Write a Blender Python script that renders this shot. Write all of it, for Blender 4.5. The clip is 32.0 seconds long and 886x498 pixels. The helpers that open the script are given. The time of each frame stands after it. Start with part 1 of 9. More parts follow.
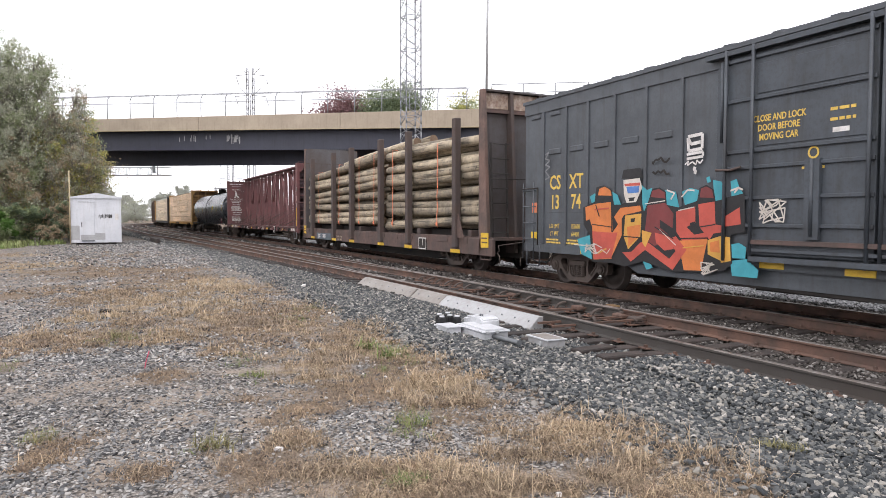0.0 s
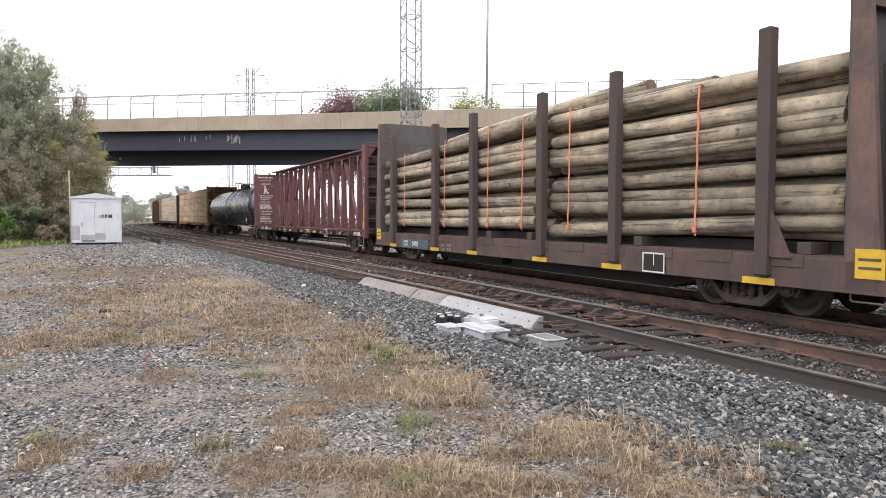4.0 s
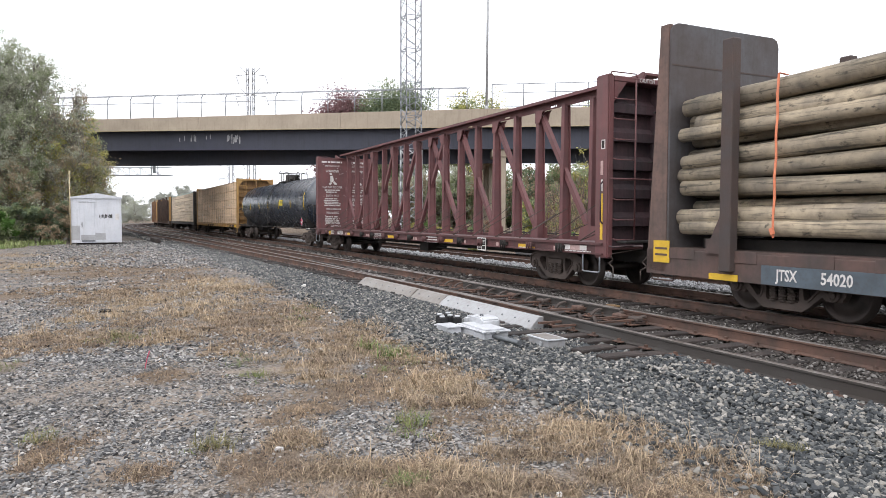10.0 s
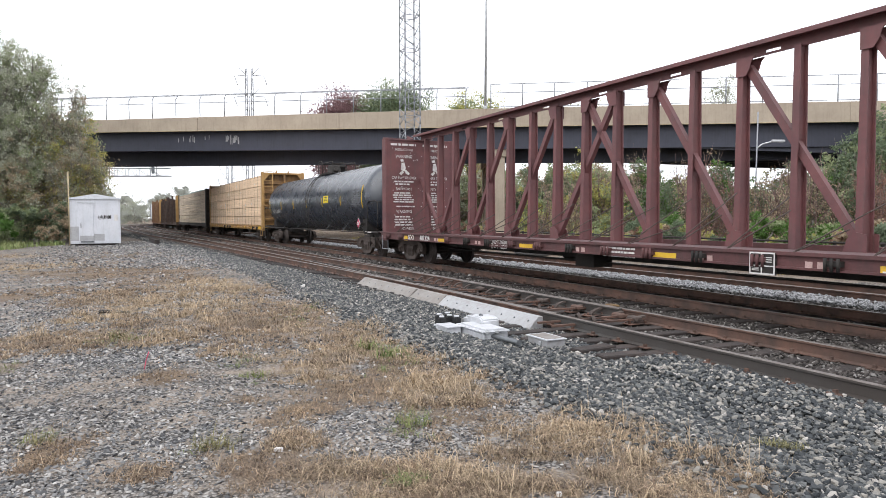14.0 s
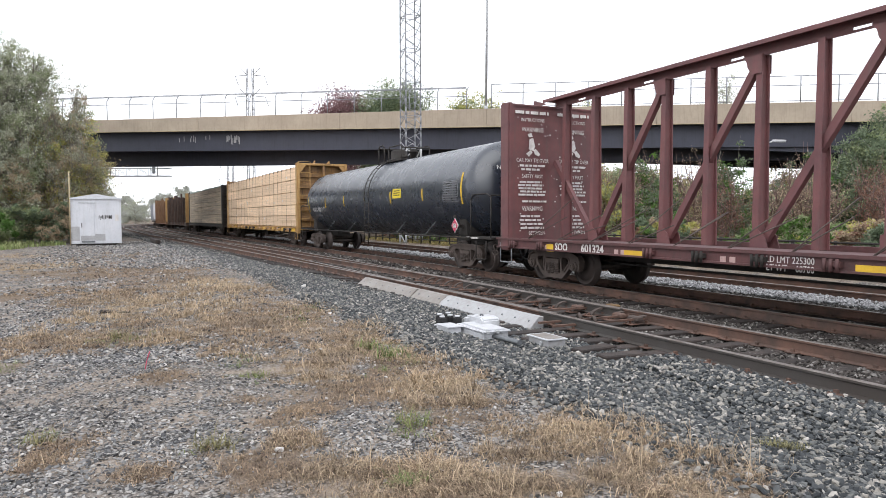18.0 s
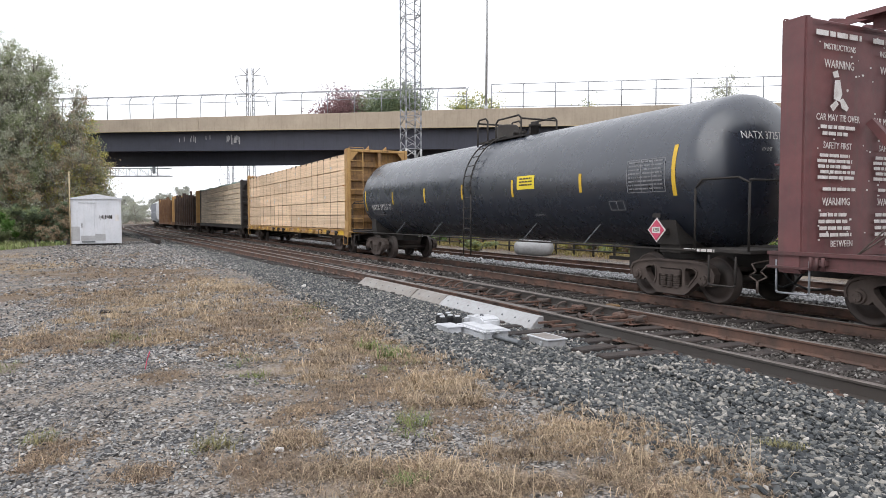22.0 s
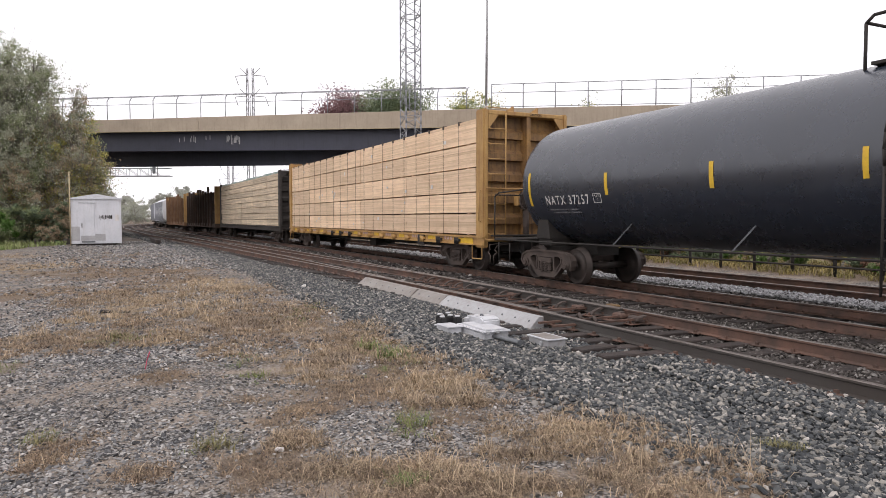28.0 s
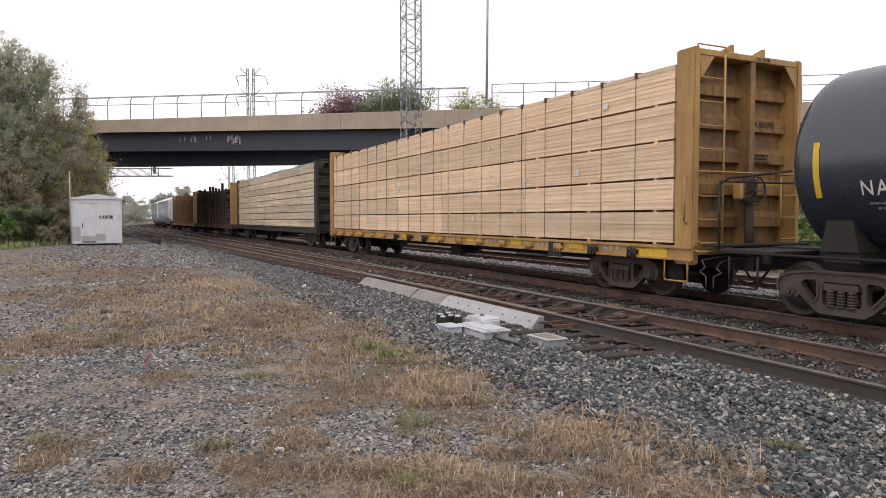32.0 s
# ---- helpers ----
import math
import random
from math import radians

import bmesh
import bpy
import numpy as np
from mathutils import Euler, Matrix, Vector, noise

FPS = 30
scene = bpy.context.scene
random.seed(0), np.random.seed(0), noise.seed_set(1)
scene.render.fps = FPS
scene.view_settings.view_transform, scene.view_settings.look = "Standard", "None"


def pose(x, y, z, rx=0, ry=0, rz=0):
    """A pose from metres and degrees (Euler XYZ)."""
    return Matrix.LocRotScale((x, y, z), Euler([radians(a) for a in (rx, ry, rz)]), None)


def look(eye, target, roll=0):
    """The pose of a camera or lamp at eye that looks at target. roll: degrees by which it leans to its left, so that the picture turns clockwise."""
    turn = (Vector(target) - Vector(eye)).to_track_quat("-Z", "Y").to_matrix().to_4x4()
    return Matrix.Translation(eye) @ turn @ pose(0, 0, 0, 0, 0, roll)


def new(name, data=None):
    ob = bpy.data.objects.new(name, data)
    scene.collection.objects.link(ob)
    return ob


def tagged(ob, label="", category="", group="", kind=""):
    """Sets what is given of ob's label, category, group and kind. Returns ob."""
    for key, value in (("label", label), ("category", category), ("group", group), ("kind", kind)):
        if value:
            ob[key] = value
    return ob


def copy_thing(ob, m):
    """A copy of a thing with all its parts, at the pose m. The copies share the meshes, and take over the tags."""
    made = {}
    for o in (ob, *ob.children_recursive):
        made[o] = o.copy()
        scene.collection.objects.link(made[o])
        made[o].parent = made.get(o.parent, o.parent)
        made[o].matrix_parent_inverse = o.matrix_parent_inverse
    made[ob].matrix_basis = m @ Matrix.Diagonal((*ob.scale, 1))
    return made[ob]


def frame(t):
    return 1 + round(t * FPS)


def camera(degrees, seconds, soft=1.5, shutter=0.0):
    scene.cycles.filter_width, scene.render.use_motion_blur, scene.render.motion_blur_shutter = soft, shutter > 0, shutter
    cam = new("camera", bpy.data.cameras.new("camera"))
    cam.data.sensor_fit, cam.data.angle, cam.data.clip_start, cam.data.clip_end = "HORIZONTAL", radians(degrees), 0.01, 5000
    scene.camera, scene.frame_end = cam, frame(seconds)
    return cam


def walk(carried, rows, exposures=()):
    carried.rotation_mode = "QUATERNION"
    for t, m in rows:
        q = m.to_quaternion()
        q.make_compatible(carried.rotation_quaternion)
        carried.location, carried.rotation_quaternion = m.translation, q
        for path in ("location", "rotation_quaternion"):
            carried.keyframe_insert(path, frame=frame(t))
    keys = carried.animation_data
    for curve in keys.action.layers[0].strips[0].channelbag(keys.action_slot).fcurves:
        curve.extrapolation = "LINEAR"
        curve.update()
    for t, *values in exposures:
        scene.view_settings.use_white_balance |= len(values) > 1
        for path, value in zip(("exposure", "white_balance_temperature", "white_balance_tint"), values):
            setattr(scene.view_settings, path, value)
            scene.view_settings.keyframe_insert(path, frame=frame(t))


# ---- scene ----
# Place: freight train on a three-track line beside a gravel lot, under a road bridge.
# z = 0 is the top of the rails; the camera stands at x = y = 0 and looks along +y.
cam = camera(66.03, 32.0, soft=0.5)
EYE = 1.62


def stand(yaw, roll, tilt=2.623):
    return pose(0, 0, EYE, 90 - tilt, 0, yaw) @ pose(0, 0, 0, 0, 0, roll)


walk(cam, [    (0.0, stand(-0.02, 0.08)), (10.3, stand(0.0, 0.07)), (10.7, stand(-0.06, 0.07)), (11.0, stand(-0.14, 0.05)),
    (11.5, stand(-0.33, -0.06)), (12.0, stand(-0.09, -0.07)), (12.6, stand(-0.07, -0.07)), (17.0, stand(-0.07, -0.07)),
    (18.2, stand(-0.01, -0.07)), (31.0, stand(0.0, -0.07)), (32.0, stand(0.03, -0.07))],
     exposures=[(0.0, 0.45, 6500, 13), (7.0, 0.41, 6450, 12), (12.0, 0.39, 6320, 10), (19.0, 0.35, 6320, 10), (25.0, 0.12, 6500, 12), (28.0, 0.0, 6660, 15), (32.0, -0.17, 6720, 15)])

# ---- overcast daylight
world = bpy.data.worlds.new("overcast")
scene.world = world
world.use_nodes = True
wn, wl = world.node_tree.nodes, world.node_tree.links
sky = wn.new("ShaderNodeTexSky")
sky.sky_type, sky.sun_disc = "NISHITA", False
sky.sun_elevation, sky.sun_rotation = radians(50), radians(207)
cloud = wn.new("ShaderNodeMix")
cloud.data_type = "RGBA"
cloud.inputs[0].default_value = 0.97
dim = wn.new("ShaderNodeVectorMath")
dim.operation = "SCALE"
dim.inputs["Scale"].default_value = 0.1
wl.new(sky.outputs[0], dim.inputs[0])
wl.new(dim.outputs[0], cloud.inputs[6])
cloud.inputs[7].default_value = (1.19, 1.2, 1.245, 1)
wl.new(cloud.outputs[2], wn["Background"].inputs[0])
wn["Background"].inputs[1].default_value = 1.0
sun = new("sun", bpy.data.lights.new("sun", "SUN"))
sun.data.energy, sun.data.angle, sun.data.color = 1.4, radians(70), (1.0, 0.97, 0.93)
sun.matrix_world = look((0, 0, 53), (20, 40, 0))


# ---- materials
def shade(name, a, b=None, rough=0.7, metal=0.0, scale=3.0, fine=40.0, bump=0.3, grime=0.25, dirt=(0.06, 0.05, 0.04), streak=0.0, vary=0.0, depth=0.01, island=0.0, gloss=0.5, palette=None, plank=0.0, along=0.0):
    """A weathered surface: two tones in large patches, fine grime, optional vertical streaks, fine relief."""
    m = bpy.data.materials.new(name)
    m.use_nodes = True
    n, l = m.node_tree.nodes, m.node_tree.links
    bsdf = n["Principled BSDF"]
    b = b or tuple(c * 0.75 for c in a)
    co = n.new("ShaderNodeTexCoord")

    def noise_at(sc, detail=4.0, squash=None):
        src = co.outputs["Object"]
        if squash:
            mp = n.new("ShaderNodeMapping")
            mp.inputs["Scale"].default_value = squash
            l.new(src, mp.inputs[0])
            src = mp.outputs[0]
        t = n.new("ShaderNodeTexNoise")
        t.inputs["Scale"].default_value, t.inputs["Detail"].default_value, t.inputs["Roughness"].default_value = sc, detail, 0.6
        l.new(src, t.inputs["Vector"])
        return t.outputs["Fac"]

    def ramp(src, lo, hi):
        r = n.new("ShaderNodeMapRange")
        r.inputs[1].default_value, r.inputs[2].default_value = lo, hi
        l.new(src, r.inputs[0])
        return r.outputs[0]

    def mix(fac, x, y, k=1.0):
        q = n.new("ShaderNodeMix")
        q.data_type = "RGBA"
        if k != 1.0:
            mm = n.new("ShaderNodeMath")
            mm.operation = "MULTIPLY"
            l.new(fac, mm.inputs[0])
            mm.inputs[1].default_value = k
            fac = mm.outputs[0]
        l.new(fac, q.inputs[0])
        for i, v in ((6, x), (7, y)):
            if isinstance(v, tuple):
                q.inputs[i].default_value = (*v, 1)
            else:
                l.new(v, q.inputs[i])
        return q.outputs[2]

    col = mix(ramp(noise_at(scale), 0.35, 0.65), a, b)
    if grime:
        col = mix(ramp(noise_at(fine, 6), 0.48, 0.75), col, dirt, grime)
    if streak:
        col = mix(ramp(noise_at(5, 5, (1.6, 1.6, 0.12)), 0.5, 0.72), col, dirt, streak)
    if along:
        col = mix(ramp(noise_at(1.0, 6, (0.9, 16.0, 16.0)), 0.52, 0.66), col, dirt, along)
        col = mix(ramp(noise_at(1.0, 3, (5.0, 9.0, 9.0)), 0.6, 0.72), col, dirt, along)
    if plank:
        col = mix(ramp(noise_at(1.0, 2, (0.25, 0.25, 24.0)), 0.42, 0.62), col, dirt, plank)
        col = mix(ramp(noise_at(1.0, 2, (3.0, 3.0, 9.0)), 0.5, 0.7), col, dirt, plank * 0.5)
    if vary or island:
        if island:
            src = n.new("ShaderNodeNewGeometry").outputs["Random Per Island"]
        else:
            src = n.new("ShaderNodeObjectInfo").outputs["Random"]
        hs = n.new("ShaderNodeHueSaturation")
        k = vary or island
        r = n.new("ShaderNodeMapRange")
        r.inputs[3].default_value, r.inputs[4].default_value = 1 - k, 1 + k
        l.new(src, r.inputs[0])
        l.new(r.outputs[0], hs.inputs["Value"])
        l.new(col, hs.inputs["Color"])
        col = hs.outputs[0]
    if palette:
        rmp = n.new("ShaderNodeValToRGB")
        e = rmp.color_ramp.elements
        while len(e) < len(palette):
            e.new(0.5)
        for q, (pos, c) in zip(e, palette):
            q.position, q.color = pos, (*c, 1)
        l.new(n.new("ShaderNodeNewGeometry").outputs["Random Per Island"], rmp.inputs[0])
        col = mix(ramp(noise_at(fine), 0.4, 0.8), rmp.outputs[0], dirt, grime)
    l.new(col, bsdf.inputs["Base Color"])
    bsdf.inputs["Metallic"].default_value = metal
    bsdf.inputs["Specular IOR Level"].default_value = gloss
    rr = n.new("ShaderNodeMapRange")
    rr.inputs[3].default_value, rr.inputs[4].default_value = max(0.05, rough - 0.12), min(1, rough + 0.12)
    l.new(noise_at(scale * 4), rr.inputs[0])
    l.new(rr.outputs[0], bsdf.inputs["Roughness"])
    if bump:
        bp = n.new("ShaderNodeBump")
        bp.inputs["Strength"].default_value, bp.inputs["Distance"].default_value = bump, depth
        l.new(noise_at(fine * 1.5, 5), bp.inputs["Height"])
        l.new(bp.outputs[0], bsdf.inputs["Normal"])
    return m


M = {}
M["rail_side"] = shade("rusted rail steel", (0.15, 0.083, 0.06), (0.07, 0.048, 0.04), 0.8, 0.1, 2, 30)
M["rail_dull"] = shade("dark rail steel", (0.075, 0.07, 0.066), (0.062, 0.052, 0.046), 0.6, 0.3, 0.7, 30)
M["rail_top"] = shade("worn rail head", (0.26, 0.235, 0.22), (0.14, 0.115, 0.1), 0.45, 0.6, 3, 30)
M["tie"] = shade("creosoted tie wood", (0.024, 0.019, 0.018), (0.05, 0.037, 0.032), 0.9, 0, 4, 25, 0.6, vary=0.3)
M["steel_rust"] = shade("brown rusted steel", (0.13, 0.078, 0.066), (0.078, 0.058, 0.054), 0.8, 0.1, 1.3, 9, 0.4, 0.5, streak=0.45)
M["post"] = shade("dark rusted post", (0.075, 0.061, 0.059), (0.09, 0.062, 0.054), 0.8, 0.2, 2, 25, 0.4, 0.4, streak=0.3)
M["bogie"] = shade("dusty cast steel", (0.062, 0.047, 0.041), (0.095, 0.072, 0.062), 0.85, 0.1, 3, 30, 0.5, 0.4)
M["wheel"] = shade("oily wheel steel", (0.03, 0.025, 0.022), (0.06, 0.045, 0.04), 0.6, 0.4, 3, 20)
M["tread"] = shade("bright wheel tread", (0.3, 0.28, 0.26), (0.18, 0.15, 0.13), 0.4, 0.8, 3, 20)
M["under"] = shade("black underframe", (0.018, 0.016, 0.015), (0.03, 0.025, 0.022), 0.8, 0.1, 3, 20)
M["red"] = shade("faded oxide red paint", (0.165, 0.062, 0.062), (0.12, 0.05, 0.053), 0.6, 0, 1.5, 18, 0.2, 0.35, (0.10, 0.07, 0.062), streak=0.45)
# darker end-wall paints: grime, plus the recess's shade put into the colour
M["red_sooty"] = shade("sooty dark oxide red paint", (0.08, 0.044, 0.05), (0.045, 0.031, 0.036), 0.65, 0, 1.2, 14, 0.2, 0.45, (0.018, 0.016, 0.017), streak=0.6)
M["ochre_sooty"] = shade("rust-streaked grimy ochre paint with recess shade", (0.3, 0.165, 0.05), (0.17, 0.095, 0.045), 0.65, 0, 1.1, 12, 0.2, 0.5, (0.05, 0.03, 0.022), streak=0.8)
M["red_sill"] = shade("dark streaked oxide red steel", (0.12, 0.046, 0.046), (0.08, 0.038, 0.038), 0.7, 0, 1.5, 14, 0.25, 0.45, (0.05, 0.036, 0.032), streak=0.4)
M["box_grey"] = shade("weathered blue-grey paint", (0.08, 0.09, 0.104), (0.06, 0.067, 0.077), 0.55, 0, 1.2, 22, 0.2, 0.3, (0.04, 0.033, 0.028), streak=0.35)
M["tank"] = shade("black satin tank paint", (0.02, 0.026, 0.04), (0.016, 0.021, 0.032), 0.28, 0, 0.6, 12, 0.0, 0.1, (0.028, 0.026, 0.025), streak=0.2, gloss=1.0)
M["yellow"] = shade("yellow reflective sheet", (0.70, 0.45, 0.03), (0.58, 0.36, 0.03), 0.5, 0, 6, 60, 0.1, 0.2)
M["ochre"] = shade("ochre yellow paint", (0.45, 0.275, 0.095), (0.35, 0.2, 0.07), 0.6, 0, 1.5, 22, 0.2, 0.3, (0.14, 0.06, 0.03), streak=0.4)
M["white"] = shade("white stencil paint", (0.72, 0.7, 0.68), (0.55, 0.52, 0.5), 0.6, 0, 8, 60, 0.1, 0.3)
M["lumber"] = shade("fresh sawn lumber", (0.80, 0.61, 0.43), (0.72, 0.53, 0.36), 0.8, 0, 1.2, 18, 0.3, 0.12, (0.46, 0.32, 0.2), vary=0.14, plank=0.55)
M["lumber_pale"] = shade("pale wrapped lumber", (0.74, 0.61, 0.45), (0.63, 0.51, 0.37), 0.7, 0, 1.2, 18, 0.3, 0.12, (0.26, 0.2, 0.15), vary=0.18, plank=0.6)
M["log"] = shade("weathered peeled log", (0.41, 0.335, 0.235), (0.21, 0.178, 0.138), 0.85, 0, 1.6, 7, 0.6, 0.4, (0.045, 0.04, 0.034), vary=0.35, along=0.85)
M["log_end"] = shade("sawn log end", (0.2, 0.135, 0.09), (0.14, 0.095, 0.065), 0.85, 0, 6, 30, 0.3, 0.3)
M["strap"] = shade("orange web strap", (0.75, 0.24, 0.12), (0.62, 0.19, 0.1), 0.6, 0, 6, 60, 0.1, 0.1)
M["concrete"] = shade("stained tan concrete", (0.40, 0.335, 0.26), (0.33, 0.275, 0.215), 0.9, 0, 0.4, 6, 0.2, 0.25, (0.2, 0.16, 0.13), streak=0.35)
M["girder"] = shade("dark painted girder", (0.042, 0.045, 0.067), (0.036, 0.038, 0.056), 0.6, 0, 0.3, 4, 0.1, 0.2, (0.015, 0.015, 0.015), streak=0.3)
M["galv"] = shade("galvanised steel", (0.45, 0.46, 0.47), (0.36, 0.37, 0.38), 0.5, 0.2, 3, 30, 0.1, 0.2)
M["door_grey"] = shade("sooty blue-grey door paint", (0.062, 0.073, 0.088), (0.045, 0.052, 0.062), 0.55, 0, 1.2, 18, 0.2, 0.45, (0.03, 0.026, 0.023), streak=0.5)
# mid tone that puts some haze into the mast and bridge fence
M["galv_mid"] = shade("grey haze-toned steel", (0.3, 0.31, 0.335), (0.24, 0.25, 0.27), 0.6, 0.2, 3, 30, 0.1, 0.2)
M["galv_dark"] = shade("dull grey steel", (0.17, 0.18, 0.19), (0.12, 0.13, 0.14), 0.6, 0.4, 3, 30, 0.1, 0.2)
M["hut"] = shade("white sheet metal", (0.66, 0.67, 0.71), (0.58, 0.6, 0.64), 0.5, 0.1, 1.2, 12, 0.1, 0.2, (0.33, 0.32, 0.3), streak=0.25)
M["silver"] = shade("silver painted casting", (0.62, 0.63, 0.66), (0.5, 0.51, 0.53), 0.45, 0.2, 5, 30, 0.2, 0.2)
M["duct"] = shade("pale grey sheet duct", (0.37, 0.375, 0.385), (0.3, 0.3, 0.305), 0.6, 0.1, 1.5, 12, 0.2, 0.35, (0.22, 0.17, 0.13))
M["duct_dirty"] = shade("stained sheet duct", (0.28, 0.265, 0.25), (0.2, 0.18, 0.165), 0.75, 0.1, 2, 14, 0.2, 0.45, (0.16, 0.115, 0.08))
M["brass_rust"] = shade("yellowish rusty casting", (0.24, 0.15, 0.06), (0.12, 0.07, 0.04), 0.8, 0.1, 5, 30, 0.4, 0.4)
M["verge"] = shade("yellow-green verge grass", (0.32, 0.24, 0.1), (0.2, 0.19, 0.07), 0.8, 0, 0.5, 8, 0, 0, island=0.4, gloss=0.3)
M["black"] = shade("black rubber", (0.014, 0.014, 0.015), None, 0.6, 0, 3, 20)


# ---- mesh helpers
def part(name, bm, material, parent, label="", smooth=False):
    me = bpy.data.meshes.new(name)
    bm.to_mesh(me)
    bm.free()
    if smooth:
        me.shade_smooth()
    return hang(name, me, material, parent, label)


def hang(name, me, material, parent, label="", at=None):
    mats = material if isinstance(material, (list, tuple)) else [material]
    if not me.materials:
        for m in mats:
            me.materials.append(M[m])
    ob = new(name, me)
    if parent is not None:
        ob.parent = parent
    if at is not None:
        ob.matrix_basis = at
    if label:
        tagged(ob, label)
    return ob


def empty(name, m=None, **tags):
    ob = new(name)
    ob.empty_display_size = 0.2
    if m is not None:
        ob.matrix_basis = m
    return tagged(ob, **tags)


def box(bm, x0, x1, y0, y1, z0, z1, mi=0):
    v = [bm.verts.new((x, y, z)) for x in (x0, x1) for y in (y0, y1) for z in (z0, z1)]
    for f in ((0, 1, 3, 2), (4, 6, 7, 5), (0, 4, 5, 1), (2, 3, 7, 6), (0, 2, 6, 4), (1, 5, 7, 3)):
        bm.faces.new([v[i] for i in f]).material_index = mi
    return bm


def boxes(*specs):
    bm = bmesh.new()
    for s in specs:
        box(bm, *s)
    return bm


def soft(bm, w=0.01, seg=1):
    bmesh.ops.bevel(bm, geom=list(bm.edges), offset=w, segments=seg, affect="EDGES", clamp_overlap=True)
    return bm


def rod(bm, p, q, r, n=8, r2=None, mi=0, smooth=True):
    p, q = Vector(p), Vector(q)
    d = (q - p).normalized()
    a = d.orthogonal().normalized()
    b = d.cross(a)
    r2 = r if r2 is None else r2
    ra = [bm.verts.new(p + (a * math.cos(2 * math.pi * i / n) + b * math.sin(2 * math.pi * i / n)) * r) for i in range(n)]
    rb = [bm.verts.new(q + (a * math.cos(2 * math.pi * i / n) + b * math.sin(2 * math.pi * i / n)) * r2) for i in range(n)]
    for i in range(n):
        f = bm.faces.new((ra[i], ra[(i + 1) % n], rb[(i + 1) % n], rb[i]))
        f.material_index, f.smooth = mi, smooth
    bm.faces.new(ra[::-1]).material_index = mi
    bm.faces.new(rb).material_index = mi
    return bm


def rods(pts, r, n=6):
    bm = bmesh.new()
    for p, q in zip(pts, pts[1:]):
        rod(bm, p, q, r, n)
    return bm


def beam(bm, p, q, w, h, up=(0, 0, 1), mi=0):
    """A square bar from p to q, w across and h high."""
    p, q = Vector(p), Vector(q)
    d = (q - p).normalized()
    s = d.cross(Vector(up))
    s = s.normalized() if s.length > 1e-4 else Vector((1, 0, 0))
    u = s.cross(d).normalized()
    v = [bm.verts.new(e + s * a * w / 2 + u * b * h / 2) for e in (p, q) for a in (-1, 1) for b in (-1, 1)]
    for f in ((0, 1, 3, 2), (4, 6, 7, 5), (0, 4, 5, 1), (2, 3, 7, 6), (0, 2, 6, 4), (1, 5, 7, 3)):
        bm.faces.new([v[i] for i in f]).material_index = mi
    return bm


def prism(bm, poly, y0, y1, mi=0):
    """A polygon in x, z pushed from y0 to y1."""
    a = [bm.verts.new((x, y0, z)) for x, z in poly]
    b = [bm.verts.new((x, y1, z)) for x, z in poly]
    k = len(poly)
    for i in range(k):
        bm.faces.new((a[i], a[(i + 1) % k], b[(i + 1) % k], b[i])).material_index = mi
    bm.faces.new(a[::-1]).material_index = mi
    bm.faces.new(b).material_index = mi
    bmesh.ops.recalc_face_normals(bm, faces=bm.faces[:])
    return bm


def lathe(bm, prof, n=24, axis="y", smooth=True):
    """A profile of (along, radius) turned round an axis through the origin."""
    rings = []
    for a, r in prof:
        ring = []
        for i in range(n):
            c, s = math.cos(2 * math.pi * i / n) * r, math.sin(2 * math.pi * i / n) * r
            ring.append(bm.verts.new({"y": (c, a, s), "x": (a, c, s), "z": (c, s, a)}[axis]))
        rings.append(ring)
    for p, q in zip(rings, rings[1:]):
        for i in range(n):
            bm.faces.new((p[i], p[(i + 1) % n], q[(i + 1) % n], q[i])).smooth = smooth
    bm.faces.new(rings[0])
    bm.faces.new(rings[-1])
    bmesh.ops.recalc_face_normals(bm, faces=bm.faces[:])
    return bm


def lettering(text, size, material, parent, m, name="lettering", squeeze=1.0, deep=0.002, label="", align="CENTER", bold=0.0, spread=1.0):
    """Raised flat letters; they read along +x of m and face along +z of m."""
    cu = bpy.data.curves.new("letters", "FONT")
    cu.body, cu.size, cu.extrude, cu.align_x, cu.align_y, cu.resolution_u = text, size, deep, align, "CENTER", 2
    cu.offset, cu.space_character = bold * size, spread
    tmp = bpy.data.objects.new("letters", cu)
    scene.collection.objects.link(tmp)
    me = bpy.data.meshes.new_from_object(tmp.evaluated_get(bpy.context.evaluated_depsgraph_get()))
    bpy.data.objects.remove(tmp)
    bpy.data.curves.remove(cu)
    me.materials.clear()
    me.transform(Matrix.Diagonal((squeeze, 1, 1, 1)))
    me.name = name
    return hang(name, me, material, parent, label, m)


SIDE = pose(0, 0, 0, 90, 0, 0)      # letters on a wall that faces -y
FRONT = pose(0, 0, 0, 90, 0, 90)    # letters on a wall that faces +x


def put(x, y, z, turn):
    return Matrix.Translation((x, y, z)) @ turn


def sow(name, verts, faces, material, parent=None, label="", smooth=False):
    """A mesh from arrays of places and of faces of one size."""
    me = bpy.data.meshes.new(name)
    k = faces.shape[1]
    me.vertices.add(len(verts))
    me.vertices.foreach_set("co", np.ascontiguousarray(verts, dtype=np.float32).ravel())
    me.loops.add(faces.size)
    me.loops.foreach_set("vertex_index", np.ascontiguousarray(faces, dtype=np.int32).ravel())
    me.polygons.add(len(faces))
    me.polygons.foreach_set("loop_start", np.arange(0, faces.size, k, dtype=np.int32))
    me.update(calc_edges=True)
    if smooth:
        me.shade_smooth()
    else:
        me.shade_flat()
    return hang(name, me, material, parent, label)


